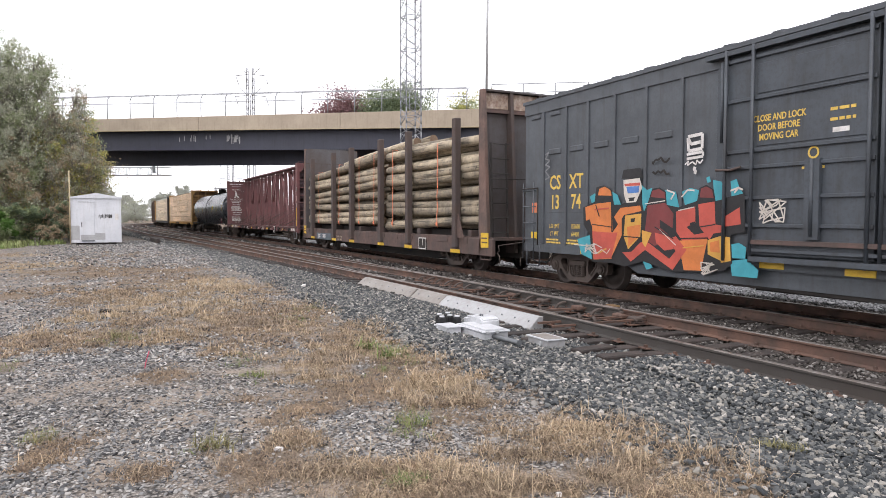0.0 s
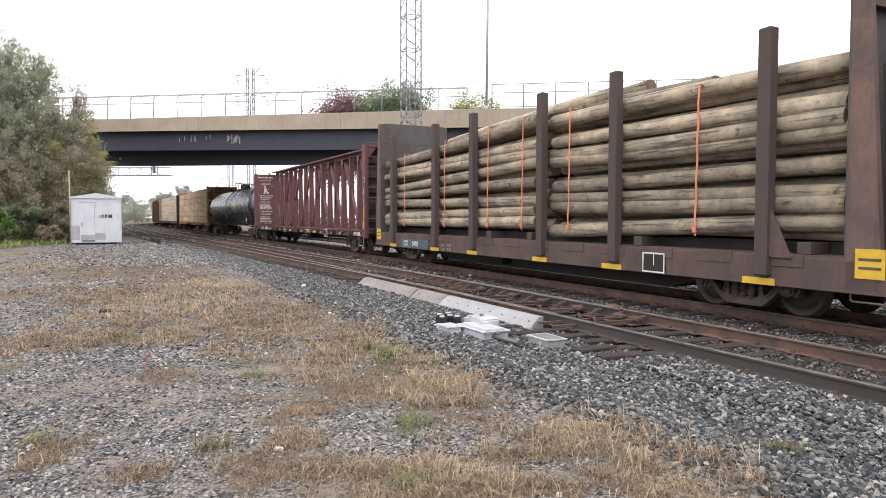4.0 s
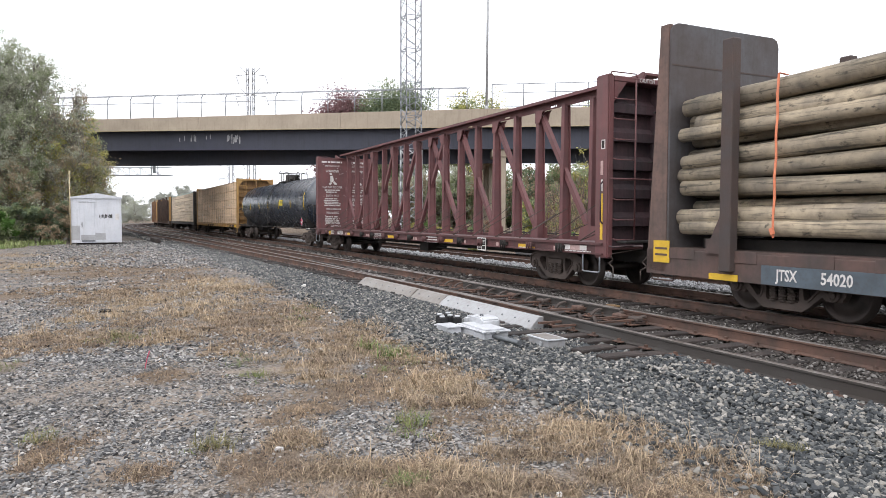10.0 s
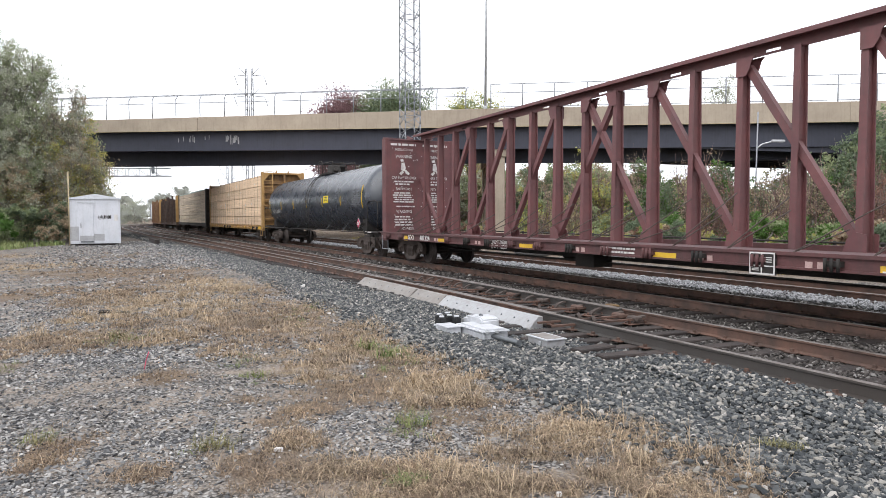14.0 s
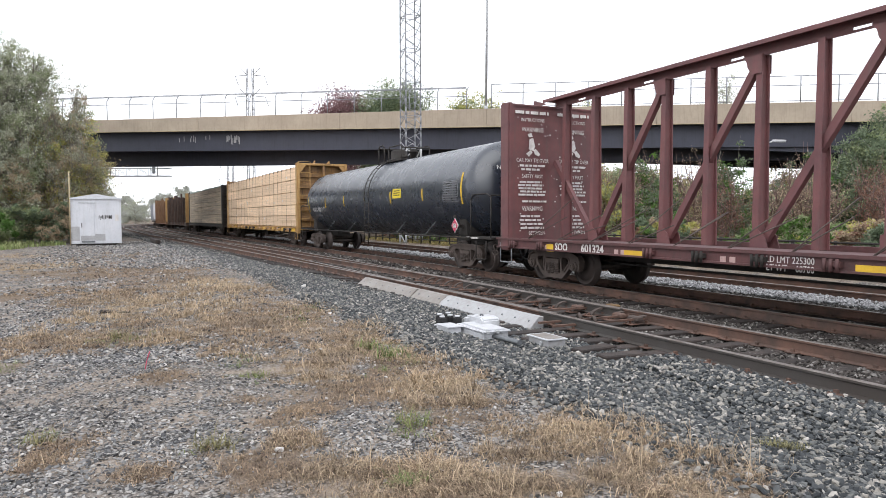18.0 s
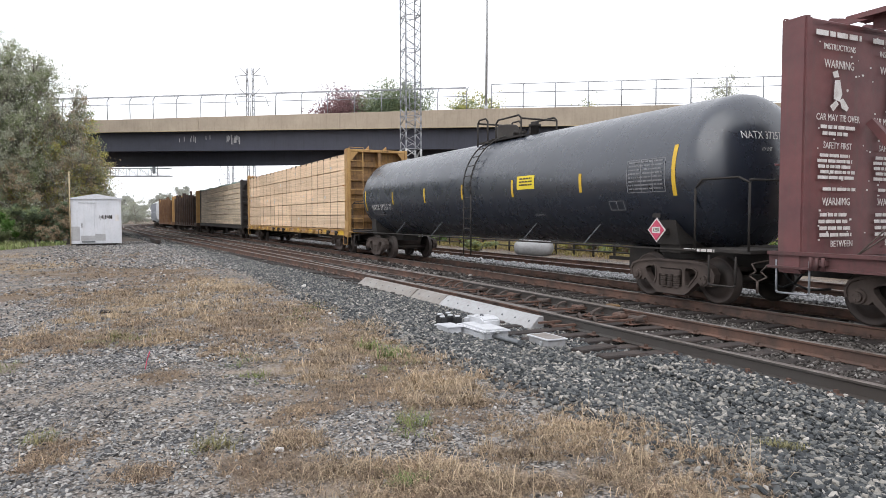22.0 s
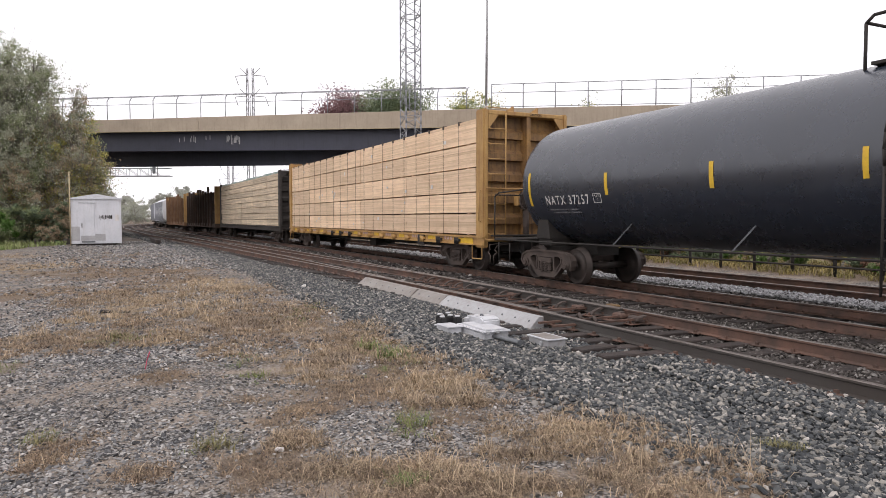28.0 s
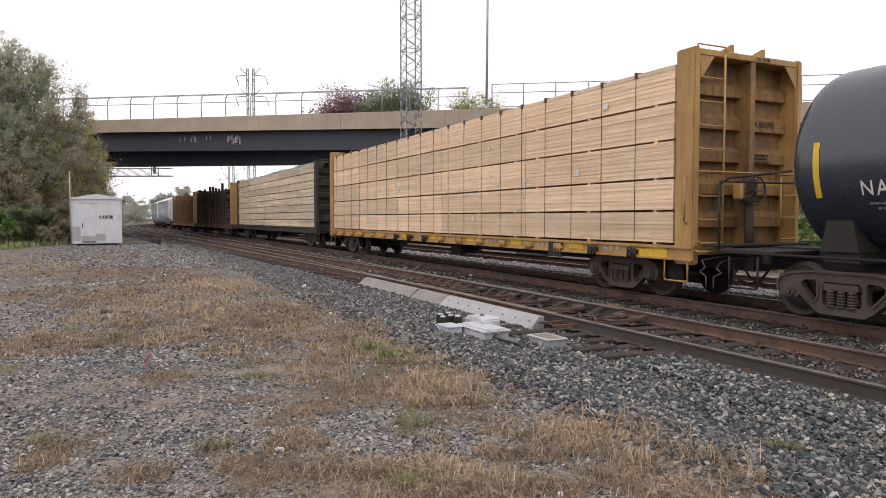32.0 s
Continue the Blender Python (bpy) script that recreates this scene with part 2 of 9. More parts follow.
# ---- the line: centre of the running track by distance s, away from the camera
X0, Y0, TH0, K0, K1 = 3.816, 17.27, -25.77, -0.000806, 0.00000886
STEP = 0.5
_s = np.arange(-60, 420, STEP)
_th = radians(TH0) + K0 * _s + K1 * np.clip(_s, -60, 330) ** 2 / 2 + 2e-5 * np.clip(_s - 78, 0, 170) ** 2
_x = np.cumsum(np.sin(_th)) * STEP
_y = np.cumsum(np.cos(_th)) * STEP
_x += X0 - np.interp(0, _s, _x)
_y += Y0 - np.interp(0, _s, _y)


def on_line(s, off=0.0):
    """The place s metres along the line and off metres to the camera's side of it, and the heading away from the camera."""
    x, y, th = np.interp(s, _s, _x), np.interp(s, _s, _y), np.interp(s, _s, _th)
    return x - np.cos(th) * off, y + np.sin(th) * off, th


# how far the train has come, by time
RUN = [-46.82, -44.03, -41.25, -38.52, -35.83, -33.18, -30.56, -27.98, -25.44, -22.92, -20.45, -18.04, -15.68, -13.36, -11.08, -8.83, -6.6,
       -4.39, -2.19, 0.0, 2.18, 4.33, 6.46, 8.6, 10.7, 12.74, 14.74, 16.72, 18.68, 20.63, 22.59, 24.53, 26.48]


def run(t):
    return float(np.interp(t, range(33), RUN))


def car_pose(d, reach, t):
    """The pose of a car whose centre is d behind the mark; its bogies stand reach from its centre."""
    s = d - run(t)
    x0, y0, _ = on_line(s - reach)
    x1, y1, _ = on_line(s + reach)
    return pose((x0 + x1) / 2, (y0 + y1) / 2, 0, 0, 0, math.degrees(math.atan2(y0 - y1, x0 - x1)))


# ---- ground
def off_line(x, y):
    """Distance s along the line and offset towards the camera's side, for arrays of places."""
    x, y = np.asarray(x, float), np.asarray(y, float)
    cs, cx, cy, ct = _s[::8], _x[::8], _y[::8], _th[::8]
    i = np.concatenate([np.argmin((a[:, None] - cx) ** 2 + (b[:, None] - cy) ** 2, axis=1)
                        for a, b in zip(np.array_split(x, 40), np.array_split(y, 40))])
    dx, dy = x - cx[i], y - cy[i]
    return cs[i] + dx * np.sin(ct[i]) + dy * np.cos(ct[i]), -(dx * np.cos(ct[i]) - dy * np.sin(ct[i]))


def wobble(x, y, size, seed=0.0):
    return np.array([noise.noise((a / size + seed, b / size - seed, seed * 1.7)) for a, b in zip(x, y)])


def step(v, lo, hi):
    k = np.clip((v - lo) / (hi - lo), 0, 1)
    return k * k * (3 - 2 * k)


BED_EDGE = 7.1


def branch(s):
    """How far the turnout's branch has left the through track."""
    s = np.asarray(s, float) + 4
    return np.where(s < 0, 0, np.where(s < 12, 0.041 * s * s / 24, 0.041 * (np.minimum(s, 64) - 6)))


def bed_edge(s):
    return BED_EDGE + np.clip(branch(s) - 0.6, 0, 9) * 0.8


def ground_z(x, y, s=None, o=None):
    if s is None:
        s, o = off_line(x, y)
    e = bed_edge(s)
    z = -0.10 + 0.03 * np.sin(x * 0.7 + 1) * np.sin(y * 0.45)
    z = z + (-0.235 - z) * step(-o, -e, -e + 1.2)
    z = np.where(o < -5.6, -0.235 + 0.18 * step(-o, 5.6, 8), z)
    return z


# patches of growth on the lot: centre x, y and half-widths
GOLD = ((-5.82, 15.41, 1.03, 3.91), (-4.48, 12.98, 0.65, 1.84), (-14.65, 24.03, 1.4, 2.83), (-18.86, 29.94, 0.99, 2.62), (-3.89, 9.63, 0.32, 0.64),
        (0.03, 6.87, 0.37, 0.75), (-1.52, 8.1, 0.47, 1.11), (-0.24, 4.4, 0.48, 0.33), (-0.62, 4.5, 0.23, 0.3), (0.61, 4.94, 0.5, 0.61),
        (0.35, 4.31, 0.51, 0.37), (1.21, 5.2, 0.48, 0.46), (1.25, 4.4, 0.41, 0.49), (1.9, 4.6, 0.23, 0.48), (0.99, 5.48, 0.28, 0.36),
        (-1.89, 8.1, 0.27, 0.71), (-1.11, 5.2, 0.2, 0.19), (-1.13, 10.1, 0.34, 1.01))
BROWN = ((-3.0, 11.85, 1.19, 2.57), (-1.41, 9.19, 0.61, 1.89), (-4.84, 10.1, 0.55, 1.53), (-5.7, 9.11, 0.57, 1.15), (-3.01, 7.29, 0.3, 0.31),
         (-1.84, 6.37, 0.26, 0.2), (-1.37, 5.76, 0.24, 0.23), (-1.23, 4.66, 0.29, 0.37), (-2.86, 5.0, 0.2, 0.45), (-2.05, 4.55, 0.23, 0.17),
         (-0.76, 6.76, 0.68, 0.5), (-10.12, 21.98, 2.74, 2.85), (-7.34, 14.85, 0.74, 1.74), (-7.63, 18.95, 1.26, 2.12), (0.23, 5.96, 0.4, 0.46),
         (2.69, 5.2, 0.28, 0.21), (-0.55, 7.79, 0.33, 1.09), (-9.28, 15.41, 0.9, 1.63), (-2.28, 9.63, 0.48, 1.1), (-2.75, 8.8, 0.37, 0.61),
         (-1.15, 6.14, 0.26, 0.22), (0.13, 4.31, 0.44, 0.37))
GREEN = ((-1.71, 5.04, 0.16, 0.2), (-0.23, 4.26, 0.14, 0.13), (-2.01, 7.29, 0.24, 0.26), (-2.45, 8.26, 0.21, 0.34), (-0.68, 8.61, 0.25, 0.96),
         (-3.11, 5.4, 0.18, 0.2), (-4.61, 9.63, 0.32, 0.73), (-0.2, 5.48, 0.14, 0.36), (-2.43, 12.21, 0.31, 1.62), (-4.95, 7.64, 0.13, 0.4))


def patch_field(patches, x, y, soft_edge=1.4):
    f = np.zeros(len(x))
    for px, py, rx, ry in patches:
        q = np.sqrt(((x - px) / rx) ** 2 + ((y - py) / ry) ** 2)
        f = np.maximum(f, 1 - step(q, 0.5, soft_edge))
    return f


def growth(x, y, s, o):
    """How much golden, brown and green growth there is at a place."""
    n1, n2, n3 = wobble(x, y, 1.1, 3.1), wobble(x, y, 0.28, 7.7), wobble(x, y, 0.1, 1.3)
    e = bed_edge(s)
    clear = step(o, e - 0.4, e + 0.05)
    rough = 0.95 * n2 + 0.6 * n3 + 0.6 * n1
    out = []
    for patches, most, broken in ((GOLD, 0.75, 1.0), (BROWN, 0.9, 0.6), (GREEN, 0.7, 1.0)):
        f = most * patch_field(patches, x, y, 1.7) * clear
        out.append(np.clip(f + broken * rough * (f > 0.03), 0, 1))
    strip = 0.4 * step(o, e - 0.1, e + 0.3) * (1 - step(o, e + 0.5, e + 1.4)) * np.clip(0.7 + 1.4 * n1, 0, 1)
    far = np.maximum(0.5 * step(n1, 0.0, 0.35) * step(y, 12, 20) * step(o, e, e + 0.4), 0.8 * step(o, 16, 20) * step(y, 30, 36))
    extra = np.maximum(strip, far)
    out[1] = np.maximum.reduce([out[1], np.clip(extra + rough * (extra > 0.03), 0, 1), step(-o, 6.6, 7.4)])
    return out


def straw_at(x, y, s, o):
    g, b, v = growth(x, y, s, o)
    return np.maximum.reduce([g, 0.95 * b, 0.6 * v])


def axis(lo, hi, fine, grow, far):
    a = list(np.arange(lo, hi + 1e-6, fine))
    d, v = fine, hi
    while v < far:
        d *= grow
        v += d
        a.append(v)
    d, v = fine, lo
    while v > -far:
        d *= grow
        v -= d
        a.insert(0, v)
    return np.array(a)


gx, gy = axis(-8, 4, 0.09, 1.10, 3500), axis(3, 15, 0.09, 1.09, 3500)
GX, GY = np.meshgrid(gx, gy, indexing="ij")
fx, fy = GX.ravel(), GY.ravel()
gs, go = off_line(fx, fy)
fz = ground_z(fx, fy, gs, go)
ni, nj = GX.shape
ii, jj = np.meshgrid(np.arange(ni - 1), np.arange(nj - 1), indexing="ij")
a0 = (ii * nj + jj).ravel()
quads = np.stack([a0, a0 + nj, a0 + nj + 1, a0 + 1], 1)


def ground_shade():
    m = bpy.data.materials.new("gravel and dry grass")
    m.use_nodes = True
    n, l = m.node_tree.nodes, m.node_tree.links
    b = n["Principled BSDF"]
    geo = n.new("ShaderNodeNewGeometry")
    pos = geo.outputs["Position"]

    def tex(kind, sc, **kw):
        t = n.new(kind)
        t.inputs["Scale"].default_value = sc
        for k, v in kw.items():
            t.inputs[k].default_value = v
        l.new(pos, t.inputs["Vector"])
        return t

    def ramp(src, stops):
        r = n.new("ShaderNodeValToRGB")
        e = r.color_ramp.elements
        while len(e) < len(stops):
            e.new(0.5)
        for q, (p, c) in zip(e, stops):
            q.position, q.color = p, (*c, 1)
        l.new(src, r.inputs[0])
        return r.outputs[0]

    def mix(f, x, y):
        q = n.new("ShaderNodeMix")
        q.data_type = "RGBA"
        if isinstance(f, float):
            q.inputs[0].default_value = f
        else:
            l.new(f, q.inputs[0])
        for i, v in ((6, x), (7, y)):
            if isinstance(v, tuple):
                q.inputs[i].default_value = (*v, 1)
            else:
                l.new(v, q.inputs[i])
        return q.outputs[2]

    def calc(op, x, y):
        q = n.new("ShaderNodeMath")
        q.operation = op
        q.use_clamp = True
        for i, v in ((0, x), (1, y)):
            if isinstance(v, float):
                q.inputs[i].default_value = v
            else:
                l.new(v, q.inputs[i])
        return q.outputs[0]

    small = tex("ShaderNodeTexVoronoi", 31.0)
    tiny = tex("ShaderNodeTexVoronoi", 75.0)
    stones = ramp(small.outputs["Color"], [(0.0, (0.04, 0.04, 0.042)), (0.4, (0.15, 0.145, 0.14)), (0.7, (0.30, 0.29, 0.28)), (1.0, (0.55, 0.53, 0.51))])
    grit = ramp(tiny.outputs["Color"], [(0.0, (0.07, 0.063, 0.056)), (0.6, (0.28, 0.25, 0.225)), (1.0, (0.56, 0.52, 0.48))])
    gap = ramp(small.outputs["Distance"], [(0.0, (1, 1, 1)), (0.45, (0.9, 0.9, 0.9)), (0.7, (0.25, 0.25, 0.25))])
    patch = tex("ShaderNodeTexNoise", 1.1, Detail=6.0, Roughness=0.65).outputs["Fac"]
    pf = n.new("ShaderNodeMapRange")
    pf.inputs[1].default_value, pf.inputs[2].default_value = 0.42, 0.58
    l.new(patch, pf.inputs[0])
    grav = mix(pf.outputs[0], grit, stones)
    mul = n.new("ShaderNodeMix")
    mul.data_type, mul.blend_type = "RGBA", "MULTIPLY"
    mul.inputs[0].default_value = 1.0
    l.new(grav, mul.inputs[6])
    l.new(gap, mul.inputs[7])
    fib = tex("ShaderNodeTexNoise", 55.0, Detail=8.0, Roughness=0.75, Distortion=1.5).outputs["Fac"]
    dirtn = tex("ShaderNodeTexNoise", 2.3, Detail=8.0, Roughness=0.7).outputs["Fac"]
    df = n.new("ShaderNodeMapRange")
    df.inputs[1].default_value, df.inputs[2].default_value, df.inputs[4].default_value = 0.46, 0.62, 0.8
    l.new(dirtn, df.inputs[0])
    base = mix(df.outputs[0], mul.outputs[2], mix(fib, (0.115, 0.094, 0.078), (0.52, 0.43, 0.345)))
    thatch = ramp(fib, [(0.34, (0.045, 0.034, 0.026)), (0.5, (0.17, 0.128, 0.094)), (0.66, (0.34, 0.265, 0.195))])
    gold = ramp(fib, [(0.34, (0.07, 0.05, 0.03)), (0.5, (0.28, 0.215, 0.14)), (0.66, (0.5, 0.4, 0.265))])
    tone = n.new("ShaderNodeAttribute")
    tone.attribute_name = "gold"
    straw = mix(tone.outputs["Fac"], thatch, gold)
    att = n.new("ShaderNodeAttribute")
    att.attribute_name = "straw"
    edge = calc("ADD", att.outputs["Fac"], calc("SUBTRACT", calc("MULTIPLY", fib, 0.9), 0.45))
    sf = n.new("ShaderNodeMapRange")
    sf.inputs[1].default_value, sf.inputs[2].default_value = 0.35, 0.85
    l.new(edge, sf.inputs[0])
    col = mix(sf.outputs[0], base, straw)
    # near-black ground under the ballast, so gaps between its stones read dark
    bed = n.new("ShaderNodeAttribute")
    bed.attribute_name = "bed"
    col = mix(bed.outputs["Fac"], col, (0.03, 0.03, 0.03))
    l.new(col, b.inputs["Base Color"])
    b.inputs["Roughness"].default_value = 0.95
    b.inputs["Specular IOR Level"].default_value = 0.2
    bp = n.new("ShaderNodeBump")
    bp.inputs["Strength"].default_value, bp.inputs["Distance"].default_value = 1.0, 0.03
    h = calc("SUBTRACT", 1.0, small.outputs["Distance"])
    l.new(h, bp.inputs["Height"])
    bp2 = n.new("ShaderNodeBump")
    bp2.inputs["Strength"].default_value, bp2.inputs["Distance"].default_value = 0.5, 0.008
    l.new(fib, bp2.inputs["Height"])
    l.new(bp.outputs[0], bp2.inputs["Normal"])
    l.new(bp2.outputs[0], b.inputs["Normal"])
    return m


M["ground"] = ground_shade()
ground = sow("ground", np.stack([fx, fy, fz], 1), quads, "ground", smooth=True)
near = (np.abs(fx) < 160) & (fy > -30) & (fy < 220)
straw_v = np.where(near, 0, 0.8)
straw_v[near] = straw_at(fx[near], fy[near], gs[near], go[near])
gold_v = np.zeros(len(fx))
gold_v[near] = growth(fx[near], fy[near], gs[near], go[near])[0]
gold_a = ground.data.attributes.new("gold", "FLOAT", "POINT")
gold_a.data.foreach_set("value", gold_v.astype(np.float32))
att = ground.data.attributes.new("straw", "FLOAT", "POINT")
att.data.foreach_set("value", straw_v.astype(np.float32))
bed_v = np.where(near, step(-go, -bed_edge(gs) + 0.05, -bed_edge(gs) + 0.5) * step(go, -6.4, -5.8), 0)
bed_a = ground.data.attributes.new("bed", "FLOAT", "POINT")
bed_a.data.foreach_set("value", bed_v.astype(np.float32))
tagged(ground, "gravel lot with worn patches of dry straw-coloured grass", "ground", kind="structure")

# ---- tracks
GAUGE = 0.755
RAIL = [(-0.07, -0.18), (0.07, -0.18), (0.07, -0.168), (0.012, -0.15), (0.011, -0.045), (0.036, -0.032), (0.036, -0.008), (0.028, 0.0),
        (-0.028, 0.0), (-0.036, -0.008), (-0.036, -0.032), (-0.011, -0.045), (-0.012, -0.15), (-0.07, -0.168)]


def rail_mesh(s0, s1, off):
    """A rolled rail section swept along the line at an offset given by off(s)."""
    ss = [s0]
    while ss[-1] < s1:
        ss.append(min(s1, ss[-1] + (1.5 if ss[-1] < 60 else 5)))
    bm = bmesh.new()
    rings = []
    for s in ss:
        o = off(s)
        x, y, th = on_line(s, o)
        rings.append([bm.verts.new((x + math.cos(th) * a, y - math.sin(th) * a, b)) for a, b in RAIL])
    k = len(RAIL)
    for p, q in zip(rings, rings[1:]):
        for i in range(k):
            f = bm.faces.new((p[i], p[(i + 1) % k], q[(i + 1) % k], q[i]))
            f.material_index = 1 if i in (6, 7, 8) else 0
    bm.faces.new(rings[0])
    bm.faces.new(rings[-1])
    bmesh.ops.recalc_face_normals(bm, faces=bm.faces[:])
    return bm


def unit_tie(half):
    bm = boxes((-0.115, 0.115, -half, half, -0.36, -0.178))
    soft(bm, 0.012)
    me = bpy.data.meshes.new("tie")
    bm.to_mesh(me)
    bm.free()
    return me


TIE, PLATE = unit_tie(1.28), None
LONG = {}


def lay_ties(track, s0, s1, s_single, off, half=lambda s: 1.28):
    """Ties one by one as far as s_single, then joined."""
    rest = bmesh.new()
    s = s0
    while s < s1:
        x, y, th = on_line(s, off(s))
        h = round(half(s) * 5) / 5
        h = 1.28 if abs(h - 1.28) < 0.1 else h
        rz = math.degrees(-th) + 90 + random.uniform(-1.2, 1.2)
        m = pose(x, y, random.uniform(-0.012, 0.004), 0, 0, rz)
        if s < s_single:
            me = TIE if h == 1.28 else LONG.setdefault(h, unit_tie(h))
            hang("tie", me, "tie", track, at=m)
        else:
            k = len(rest.verts)
            box(rest, -0.115, 0.115, -h, h, -0.36, -0.178)
            rest.verts.ensure_lookup_table()
            for v in rest.verts[k:]:
                v.co = m @ v.co
        s += 0.56 + random.uniform(-0.03, 0.03)
    if len(rest.verts):
        tagged(part("ties", rest, "tie", track), kind="stuff")
    else:
        rest.free()


def fastenings(track, s0, s1, offs):
    """Tie plates and spike heads beside the rails."""
    bm = bmesh.new()
    s = s0
    while s < s1:
        for o in offs:
            for side in (-1, 1):
                x, y, th = on_line(s + random.uniform(-0.02, 0.02), o(s) + side * 0.1)
                k = len(bm.verts)
                box(bm, -0.09, 0.09, -0.045, 0.045, -0.178, -0.163)
                box(bm, -0.02, 0.02, -0.02 - side * 0.01, 0.02 - side * 0.01, -0.163, -0.125)
                bm.verts.ensure_lookup_table()
                mm = pose(x, y, 0, 0, 0, math.degrees(-th) + 90)
                for v in bm.verts[k:]:
                    v.co = mm @ v.co
        s += 0.56
    tagged(part("tie_plates", bm, "rail_side", track, "rusty spikes and plates"), kind="stuff")


def track_empty(name, label):
    return empty(name, label=label, category="railway track", kind="structure")


track_1 = track_empty("track_1", "rusty through track and turnout on wooden ties")
through_near, through_far = (lambda s: 3.5 + GAUGE), (lambda s: 3.5 - GAUGE)
branch_near, branch_far = (lambda s: 3.5 + GAUGE + float(branch(s))), (lambda s: 3.5 - GAUGE + float(branch(s)))
part("rail", rail_mesh(-40, -4, through_near), ["rail_dull", "rail_top"], track_1, "dull stock rail")
part("rail", rail_mesh(-4, 300, branch_near), ["rail_side", "rail_top"], track_1)
part("rail", rail_mesh(1.6, 300, through_near), ["rail_side", "rail_top"], track_1)
part("rail", rail_mesh(-40, 300, through_far), ["rail_side", "rail_top"], track_1)
part("rail", rail_mesh(1.6, 300, branch_far), ["rail_side", "rail_top"], track_1)
lay_ties(track_1, -16, 190, 45, lambda s: 3.5 + float(branch(s)) / 2 + (0.35 if -5.5 < s < -3.5 else 0), lambda s: 1.28 + float(branch(s)) / 2 + (0.36 if -5.5 < s < -3.5 else 0))
fastenings(track_1, -14, 30, (branch_near, through_far))
track_2 = track_empty("track_2", "running track with polished rails under the train")
part("rail", rail_mesh(-40, 330, lambda s: GAUGE), ["rail_side", "rail_top"], track_2)
part("rail", rail_mesh(-40, 330, lambda s: -GAUGE), ["rail_side", "rail_top"], track_2)
lay_ties(track_2, -20, 190, 40, lambda s: 0.0)
fastenings(track_2, -16, 25, (lambda s: GAUGE, lambda s: -GAUGE))
track_3 = track_empty("track_3", "rusty far track on wooden ties")
part("rail", rail_mesh(-40, 330, lambda s: -4.3 + GAUGE), ["rail_side", "rail_top"], track_3)
part("rail", rail_mesh(-40, 330, lambda s: -4.3 - GAUGE), ["rail_side", "rail_top"], track_3)
lay_ties(track_3, -20, 150, 20, lambda s: -4.3)


# ---- train (car space: +x towards the head of the train, -y towards the camera's side, z = 0 on the rails)
WHEEL = 0.44
TRAIN, SPIN = [], []


def car_empty(name, d, reach, label, category):
    car = empty(name, car_pose(d, reach, 0), label=label, category=category)
    TRAIN.append((car, d, reach))
    return car


def span(a, b):
    return (a, b) if a < b else (b, a)


def wheelset_mesh():
    bm = bmesh.new()
    rod(bm, (0, -1.0, 0), (0, 1.0, 0), 0.085, 10)
    for sgn in (-1, 1):
        k = len(bm.verts)
        lathe(bm, [(-0.09, 0.17), (-0.085, 0.3), (-0.03, 0.33), (-0.075, 0.4), (-0.075, WHEEL - 0.012), (0.04, WHEEL), (0.045, WHEEL + 0.025), (0.07, WHEEL + 0.025), (0.075, 0.4), (0.04, 0.33), (0.08, 0.3), (0.08, 0.17)], 28)
        bm.verts.ensure_lookup_table()
        for v in bm.verts[k:]:
            v.co.y = (v.co.y if sgn < 0 else -v.co.y) + sgn * 0.755
    bmesh.ops.recalc_face_normals(bm, faces=bm.faces[:])
    me = bpy.data.meshes.new("wheelset")
    bm.to_mesh(me)
    bm.free()
    return me


